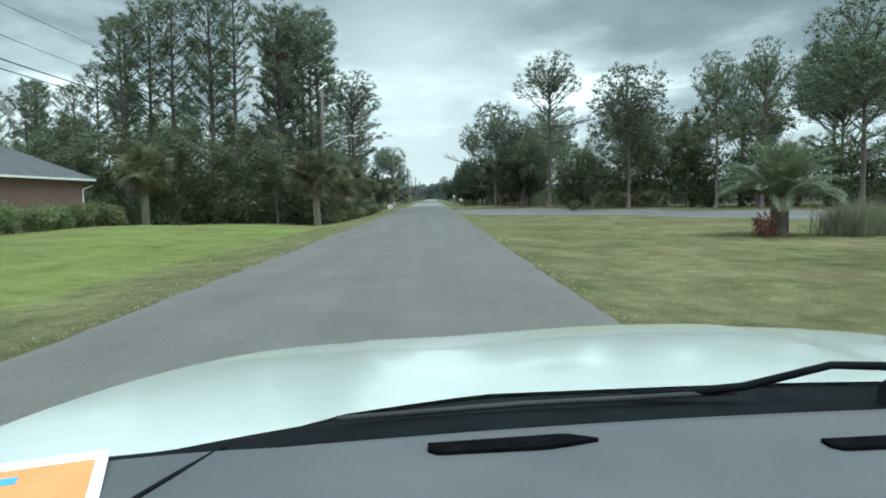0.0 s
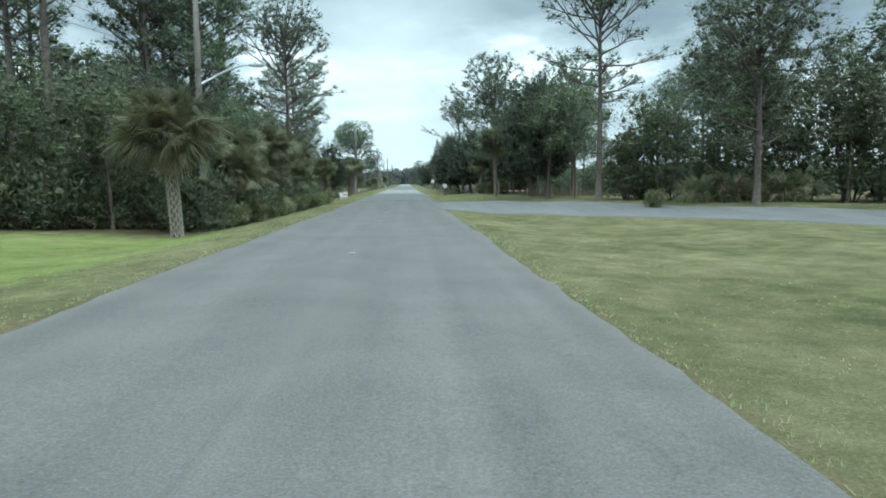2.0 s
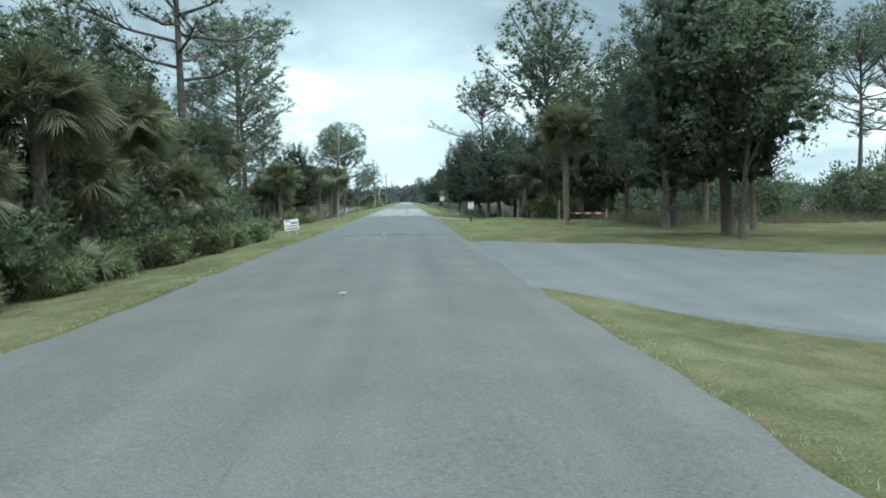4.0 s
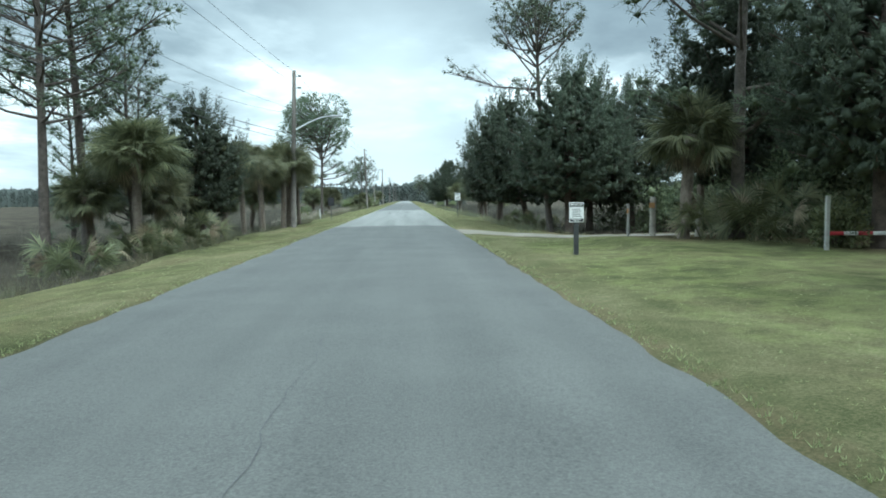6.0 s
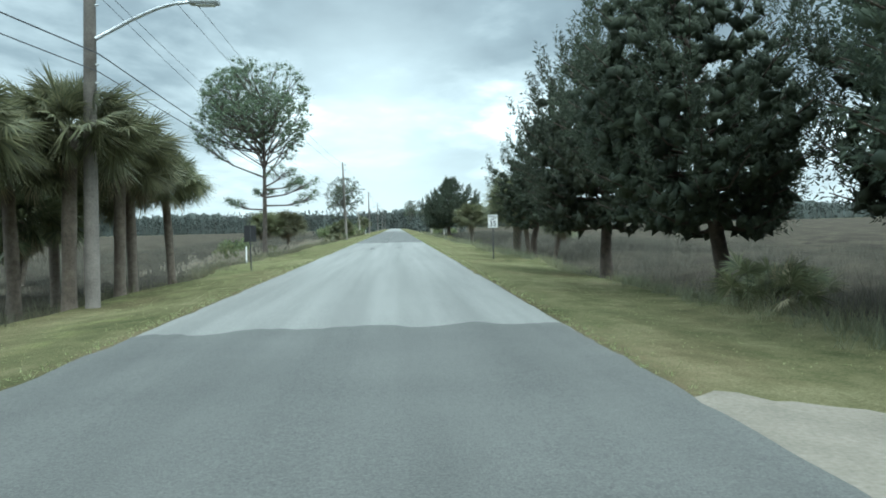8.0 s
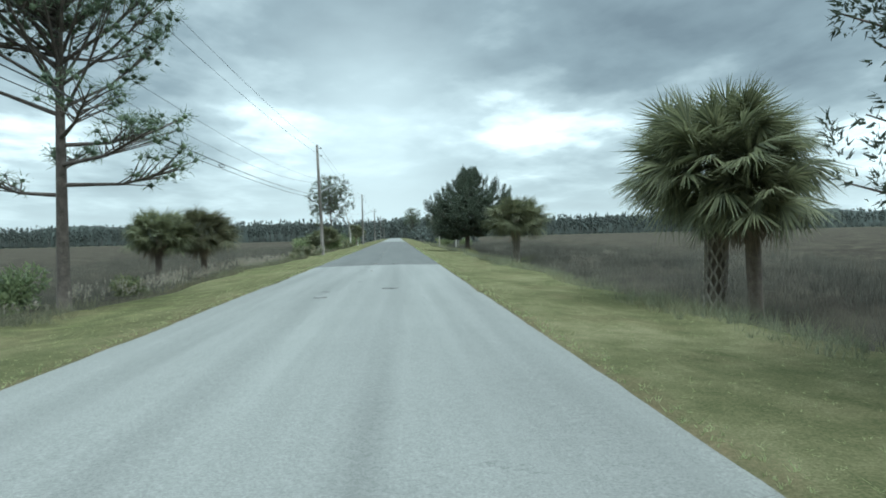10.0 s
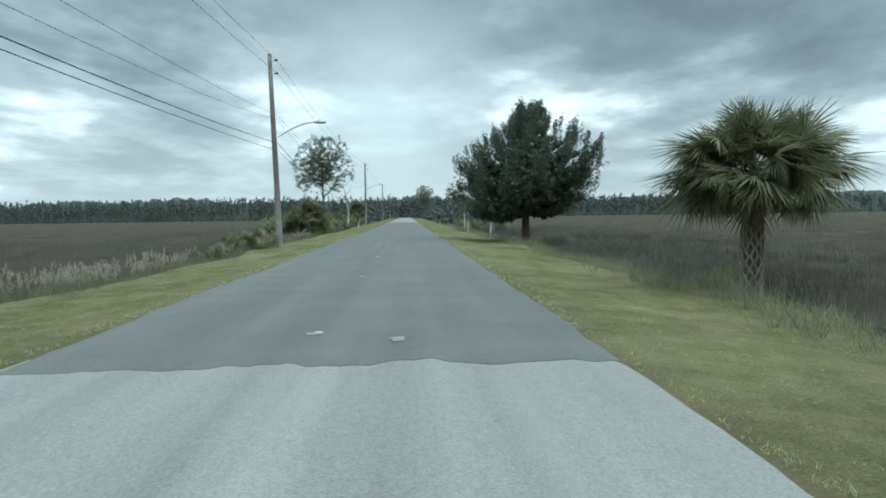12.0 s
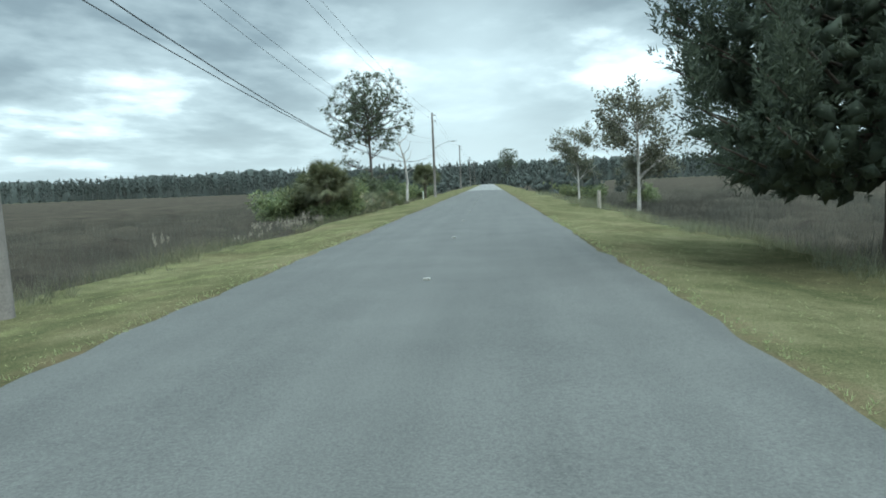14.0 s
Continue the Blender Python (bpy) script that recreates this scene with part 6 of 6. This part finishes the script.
for x in (CX - 0.80, CX + 0.80):
    for y in (1.30, -1.35):
        s = Shape()
        s.tube([(x - 0.11, y, 0.33), (x - 0.07, y, 0.33), (x + 0.07, y, 0.33), (x + 0.11, y, 0.33)], [0.30, 0.36, 0.36, 0.30], 24)
        tyre = part("wheel", s.mesh("wheel", RUBBER), None, car, "black tyre")
        s = Shape()
        s.tube([(x - 0.115, y, 0.33), (x + 0.115, y, 0.33)], [0.21, 0.21], 20)
        part("rim", s.mesh("rim", GALVANISED), None, tyre)
        s = Shape()
        s.tube([(x, y, 0.33), (CX, y, 0.33)], [0.04, 0.04], 8)
        part("axle", s.mesh("axle", COWL), None, tyre)


def glass_foot(x):
    """Where the dashboard ends, in plan."""
    return 0.79 + 0.165 * (x - 1.08) - 0.10 * (x - 1.08) ** 2


verts, n = [], 40
for i in range(n + 1):
    x = 0.42 + 1.9 * i / n
    y1 = glass_foot(x)
    for j, (y, z) in enumerate(((y1 + 0.012, 1.125), (y1, 1.148), (y1 - 0.03, 1.152), (0.55, 1.156), (0.32, 1.150), (0.16, 1.11), (0.10, 1.02), (0.10, 0.5))):
        hump = 0.010 * math.exp(-((x - 0.78) / 0.2) ** 2) * (1 if 1 < j < 5 else 0)
        verts.append((x, y, z + hump))
q = [(i * 8 + j, (i + 1) * 8 + j, (i + 1) * 8 + j + 1, i * 8 + j + 1) for i in range(n) for j in range(7)]
dash = part("dashboard", fast_mesh("dashboard", verts, q, [DASH], smooth=True), None, car, "grey grained plastic dashboard")
# flat black plates on the dash, painted as the shade in recessed slots
for x0, x1, y0 in ((1.07, 1.262, 0.708), (1.505, 1.80, 0.698)):
    bm = bmesh.new()
    vs = []
    for (x, y) in ((x0, y0 + 0.01), (x0 + 0.01, y0), (x1 - 0.06, y0 + 0.012), (x1, y0 + 0.034), (x1 - 0.035, y0 + 0.05), (x0, y0 + 0.028)):
        vs.append(bm.verts.new((x, y, 1.158)))
    top = bm.faces.new(vs)
    ex = bmesh.ops.extrude_face_region(bm, geom=[top])
    bmesh.ops.translate(bm, vec=(0, 0, -0.012), verts=[v for v in ex["geom"] if isinstance(v, bmesh.types.BMVert)])
    part("defroster_slot", bm, SLOT_SHADE, dash, "black plate standing for the shade in a defroster slot")
s = Shape()
s.tube([(0.845 - 0.10 * u, 0.735 - 0.40 * u, 1.158 + 0.008 * math.sin(3.1 * u)) for u in np.linspace(0, 1, 10)], [0.003] * 10, 5)
part("dash_seam", s.mesh("dash_seam", COWL), None, dash)
verts = []
for i in range(n + 1):
    x = 0.42 + 1.9 * i / n
    e = (x - CX) / CW
    rear = 1.020 - 0.48 * max(0, -e - 0.22) ** 1.2 - 0.30 * max(0, e - 0.45) ** 1.2
    y1 = glass_foot(x)
    for y, z in ((y1 + 0.010, 1.10), (y1 + 0.016, 1.142), (y1 + 0.035, 1.144), (rear - 0.05, min(1.132, bonnet_z(x, rear) + 0.012)), (rear - 0.015, bonnet_z(x, rear) - 0.002), (rear + 0.02, bonnet_z(x, rear) - 0.04)):
        verts.append((x, y, z))
q = [(i * 6 + j, (i + 1) * 6 + j, (i + 1) * 6 + j + 1, i * 6 + j + 1) for i in range(n) for j in range(5)]
part("cowl", fast_mesh("cowl", verts, q, [COWL], smooth=True), None, car, "black plastic cowl below the windscreen")
for pts, rr in (([(0.95, 0.86, 1.146), (1.20, 0.90, 1.149), (1.50, 0.925, 1.152)], 0.0045),):
    s = Shape()
    s.tube(pts, [rr] * 3, 6)
    part("wiper_blade", s.mesh("wiper_blade", RUBBER), None, car)
s = Shape()
s.tube([(1.36, 0.945, 1.146), (1.44, 0.925, 1.154), (1.50, 0.905, 1.166), (1.61, 0.888, 1.198), (1.67, 0.875, 1.199), (1.76, 0.87, 1.19), (1.80, 0.87, 1.15)], [0.006, 0.007, 0.006, 0.0055, 0.006, 0.007, 0.009], 7)
s.tube([(1.705, 0.885, 1.13), (1.705, 0.885, 1.165), (1.71, 0.885, 1.180)], [0.030, 0.027, 0.012], 10)
part("wiper_arm", s.mesh("wiper_arm", COWL), None, car, "black cranked wiper arm")
# printed card lying on the dashboard
card = thing("printed_card", "white-bordered card with an orange and blue print on the dashboard", "card")
card.matrix_basis = pose(0.734, 0.704, 1.168, 1.0, 0, 21)
bm = bmesh.new()
box(bm, (-0.30, -0.24, -0.0015), (0.0, 0.0, 0.0015))
part("sheet", bm, CARD_WHITE, card)
bm = bmesh.new()
box(bm, (-0.285, -0.225, 0.0005), (-0.011, -0.024, 0.0022))
prn = part("print_panel", bm, CARD_ORANGE, card, "orange printed panel")
for k, (x0, x1, y0, y1) in enumerate(((-0.20, -0.075, -0.062, -0.045), (-0.24, -0.10, -0.078, -0.060), (-0.25, -0.16, -0.10, -0.07))):
    bm = bmesh.new()
    box(bm, (x0, y0, 0.0018), (x1, y1, 0.003), 0.0005)
    part("print_shape", bm, CARD_BLUE, prn)

# ---- reeds, weeds and grass: too many to count ----


def tufts(name, spots, heights, per, mat, label, width, lean, seed, category):
    rng = np.random.default_rng(seed)
    n = len(spots)
    base = np.repeat(np.array(spots), per, 0) + np.c_[rng.normal(0, 0.10, (n * per, 2)) * np.repeat(heights, per)[:, None] * 1.4, np.zeros(n * per)]
    h = np.repeat(heights, per) * rng.uniform(0.6, 1.15, n * per)
    a = rng.uniform(0, 6.28, n * per)
    tilt = rng.uniform(0.05, lean, n * per)
    d = np.stack([np.cos(a) * tilt, np.sin(a) * tilt, np.ones(n * per)], -1)
    b = rng.uniform(0, 6.28, n * per)
    s = np.stack([np.cos(b), np.sin(b), np.zeros(n * per)], -1) * (width * rng.uniform(0.6, 1.3, n * per))[:, None]
    tip = base + d * h[:, None] + np.stack([np.cos(a), np.sin(a), -0.3 * np.ones(n * per)], -1) * (h * tilt * 0.4)[:, None]
    v = np.stack([base + s * 0.8, tip, base - s * 0.8], 1).reshape(-1, 3)
    return tagged(part(name, fast_mesh(name, v, np.arange(3 * n * per).reshape(-1, 3), [mat]), None), label, category, kind="stuff")


rg = np.random.default_rng(77)


def field(n, x0, x1, y0, y1, test):
    x, y = rg.uniform(x0, x1, n), rg.uniform(y0, y1, n)
    ok = test(x, y)
    x, y = x[ok], y[ok]
    return np.stack([x, y, ground_z(x, y) - 0.05], -1)


wet_in = lambda x, y: marsh_share(x, y) > rg.uniform(0.35, 0.9, len(x))
def noise_field(x, y):
    """Slow patches over the marsh, from -1 to 1."""
    return np.sin(x * 0.55 + 1.3 * np.sin(y * 0.17)) * np.sin(y * 0.31 + 0.8 * np.sin(x * 0.4))


def reed_bed(side):
    """The matted mass of the reeds, with an uneven top."""
    xs = side * steps((6.4, 16, 24), (16, 40, 26), (40, 160, 24), (160, 660, 12))
    ys = steps((86, 260, 200), (260, 556, 60))
    X, Y = np.meshgrid(xs, ys)
    w = marsh_share(X, Y)
    far = soft_step(18, 60, np.abs(X))
    top = 0.30 * soft_step(0.35, 0.95, w) + 0.16 * soft_step(9, 14, np.abs(X)) * w
    rough = rg.normal(0, 1, X.shape) * (0.075 * (1 - far) + 0.02) + 0.08 * np.sin(X * 0.9 + 2 * np.sin(Y * 0.23)) * np.sin(Y * 0.41) * (1 - far)
    Z = ground_z(X, Y) - 0.06 + top + rough * soft_step(0.3, 0.8, w)
    Z = np.where(w < 0.3, ground_z(X, Y) - 0.25, Z)
    k = len(xs)
    n_ = np.arange(len(xs) * len(ys)).reshape(len(ys), k)
    q_ = np.stack([n_[:-1, :-1], n_[:-1, 1:], n_[1:, 1:], n_[1:, :-1]], -1).reshape(-1, 4)
    if side < 0:
        q_ = q_[:, ::-1]
    tagged(part("reed_bed", fast_mesh("reed_bed", np.stack([X, Y, Z], -1), q_, [REED_BED], smooth=True), None), "matted bed of dull brown marsh reeds", "reeds", kind="stuff")


def reed_material():
    m, nt, lk, b = bsdf("reed_mass", 0.95)
    b.inputs["Specular IOR Level"].default_value = 0.0
    co = nt.new("ShaderNodeTexCoord").outputs["Object"]
    f = fmath(nt, lk, "ADD", fmath(nt, lk, "MULTIPLY", noise_at(nt, lk, co, 14, 5, 0.75, (1, 1, 0.12)), 0.55), fmath(nt, lk, "MULTIPLY", noise_at(nt, lk, co, 0.35, 5, 0.6), 0.45))
    lk.new(ramp(nt, lk, f, ((0.36, (0.032, 0.029, 0.024)), (0.46, (0.055, 0.049, 0.040)), (0.55, (0.081, 0.072, 0.056)), (0.65, (0.119, 0.105, 0.079)))), b.inputs["Base Color"])
    bump(nt, lk, b, noise_at(nt, lk, co, 9, 5, 0.8, (1, 1, 0.15)), 1.0, 0.12)
    return m


REED_BED = reed_material()
for side, lo in ((-1, 92), (1, 110)):
    reed_bed(side)
    sp = field(12000, min(side * 7.2, side * 24), max(side * 7.2, side * 24), lo, 262, wet_in)
    tufts("marsh_reeds", sp, rg.uniform(0.5, 1.0, len(sp)) * (0.50 + 0.65 * soft_step(7.2, 10.0, np.abs(sp[:, 0]))) * (1 + 0.35 * np.sin(sp[:, 1] * 0.9) * np.sin(sp[:, 0] * 1.3 + sp[:, 1] * 0.31)), 9, REED, "brown marsh reeds and dry stalks", 0.011, 0.40, 5 + side, "reeds")
    sp = field(6500, min(side * 6.2, side * 9.8), max(side * 6.2, side * 9.8), lo, 270, lambda x, y: marsh_share(x, y) > 0.12)
    tufts("verge_weeds", sp, rg.uniform(0.12, 0.55, len(sp)) * rg.uniform(0.5, 1.0, len(sp)), 10, STRAW, "straw-coloured weeds at the marsh edge", 0.012, 0.6, 25 + side, "weeds")
    # clumps of taller weeds where the mown verge meets the reeds
    for kind_, mat_, count, tone in ((0, WEED, 150, "tall grey-green weeds at the marsh edge"), (1, STRAW, 55, "tall straw-coloured weeds at the marsh edge")):
        cy = rg.uniform(lo, 268, count)
        cx = side * (7.5 + rg.normal(0, 0.45, count)) + 0.4 * side * np.sin(cy * 0.21)
        cx, cy = np.repeat(cx, 13) + rg.normal(0, 0.38, count * 13), np.repeat(cy, 13) + rg.normal(0, 0.6, count * 13)
        ok = np.abs(cx - 0.1) > 6.1
        cx, cy = cx[ok], cy[ok]
        sp = np.stack([cx, cy, ground_z(cx, cy) - 0.04], -1)
        tufts("verge_weeds", sp, rg.uniform(0.2, 0.6, len(sp)), 12, mat_, tone, 0.007, 0.65, 60 + kind_ + side, "weeds")
    # short grass breaking over the road's edge
    n = 4200
    yy = rg.uniform(0, 215, n)
    xx = (ROAD_R if side > 0 else ROAD_L) + side * (np.abs(rg.normal(0, 0.12, n)) + 0.02)
    sp = np.stack([xx, yy, ground_z(xx, yy) - 0.01], -1)
    ok = ~((side > 0) & (((yy > 60) & (yy < 75)) | ((yy > 106) & (yy < 110))))
    sp = sp[ok]
    tufts("verge_grass", sp, rg.uniform(0.03, 0.07, len(sp)), 5, GRASS, "short grass along the road's edge", 0.006, 0.9, 35 + side, "grass")
# mown blades over the verges, nearest the road
for side in (-1, 1):
    n = 15000
    yy = rg.uniform(-2, 212, n)
    xx = side * (3.35 + 3.6 * rg.uniform(0, 1, n) ** 1.4) + 0.1
    ok = marsh_share(xx, yy) < 0.5
    if side > 0:
        ok &= ~(((yy > 52) & (yy < 75)) | ((yy > 105) & (yy < 111)))
    xx, yy = xx[ok], yy[ok]
    sp = np.stack([xx, yy, ground_z(xx, yy) - 0.01], -1)
    tufts("verge_grass", sp, rg.uniform(0.02, 0.042, len(sp)), 4, GRASS, "short mown grass of the verge", 0.005, 1.3, 45 + side, "grass")
# goldenrod and green rank weeds along the right edge of the marsh
for k, (x, y, n_, hh, mat_, tone) in enumerate(((9.9, 178.0, 26, 0.95, GOLDENROD, "yellow-green goldenrod standing in the marsh edge"), (11.2, 180.5, 10, 1.0, GOLDENROD, "yellow-green goldenrod standing in the marsh edge"),
        (8.3, 195.2, 22, 0.75, GOLDENROD, "yellow-green goldenrod beside the lone cedar"), (8.6, 189.5, 60, 0.42, WEED, "green rank weeds at the marsh edge"), (8.3, 183.5, 70, 0.45, WEED, "green rank weeds at the marsh edge"), (9.6, 186.0, 40, 0.6, STRAW, "tan dry weeds at the marsh edge"))):
    clump = np.stack([rg.normal(x, 0.45, n_), rg.normal(y, 1.0, n_), np.zeros(n_)], -1)
    clump[:, 2] = ground_z(clump[:, 0], clump[:, 1]) - 0.04
    tufts("weed_clump", clump, rg.uniform(0.6, 1.0, n_) * hh, 16, mat_, tone, 0.013, 0.4, 120 + k, "weeds")
# darker brush standing among the reeds
sp = field(9000, 9.0, 19, 140, 240, lambda x, y: noise_field(x, y) > 0.05)
tufts("marsh_brush", sp, rg.uniform(0.55, 1.2, len(sp)), 11, BRUSH, "dark brown brush standing among the marsh reeds", 0.012, 0.5, 140, "reeds")
# pale plumes on the left bank: thin stems under feathery heads
yy = np.r_[rg.normal(180, 5, 50), rg.normal(163, 6, 50), rg.normal(141, 5, 50), rg.normal(222, 6, 30), rg.uniform(165, 200, 30)]
xx = -8.0 - np.abs(rg.normal(0, 0.8, len(yy)))
sp = np.stack([xx, yy, ground_z(xx, yy) - 0.05], -1)
PLUME = leafy("pale_plume", (0.13, 0.112, 0.09), (0.25, 0.215, 0.175), None, 0.9, 0.3)
tall_ = rg.uniform(0.55, 1.0, len(sp))
tufts("plume_grass", sp, tall_, 10, STRAW, "thin straw stems of tall plume grass", 0.008, 0.35, 51, "grass")
at = np.repeat(sp, 6, 0) + np.c_[rg.normal(0, 0.16, (len(sp) * 6, 2)), np.repeat(tall_, 6) * rg.uniform(0.75, 1.05, len(sp) * 6)]
at = np.repeat(at, 14, 0) + rg.normal(0, 1, (len(at) * 14, 3)) * (0.018, 0.018, 0.055)
v, q = blades(rg, at, np.tile((0.15, 0.0, 1.0), (len(at), 1)), 0.10, 0.022, 0.45, needle=True)
tagged(part("plume_heads", fast_mesh("plume_heads", v, q, [PLUME]), None), "pinkish tan feathery seed heads of tall grass", "grass", kind="stuff")
# rank grass under the trees before the sandy drive
sp = field(1500, 11.5, 28, 80, 97.5, lambda x, y: x > 11.5)
tufts("rank_grass", sp, rg.uniform(0.25, 0.7, len(sp)), 14, STRAW, "rank yellow-green grass under the trees", 0.010, 0.6, 58, "grass")
# lawn plants beside the feather palm and the house
for k, (x, y, s_) in enumerate(((15.2, 23.2, 1.0), (16.1, 23.7, 1.15), (17.2, 23.6, 1.05))):
    clump = np.stack([rg.normal(x, 0.32, 70), rg.normal(y, 0.32, 70), np.full(70, gz(x, y) - 0.03)], -1)
    ob = tufts("ornamental_grass", clump, rg.uniform(0.8, 1.45, 70) * s_, 16, WEED, "pale grey-green clump of tall ornamental grass", 0.014, 0.5, 90 + k, "grass")
    tagged(ob, group="ornamental grasses")
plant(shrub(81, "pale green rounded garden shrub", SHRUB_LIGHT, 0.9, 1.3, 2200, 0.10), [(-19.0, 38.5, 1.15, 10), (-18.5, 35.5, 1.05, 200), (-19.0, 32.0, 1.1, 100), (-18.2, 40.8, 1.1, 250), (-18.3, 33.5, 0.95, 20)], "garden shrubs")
plant(shrub(83, "russet brown rounded garden shrub", RUSSET_LEAF, 0.8, 1.1, 1600, 0.09), [(18.2, 24.2, 1.0, 0), (19.6, 24.6, 1.1, 90)], "garden shrubs")
plant(shrub(82, "dark red leafy garden plant", RED_LEAF, 0.36, 0.75, 300, 0.10, "red_plant"), [(12.35, 23.1, 1.0, 0)], "garden plants")
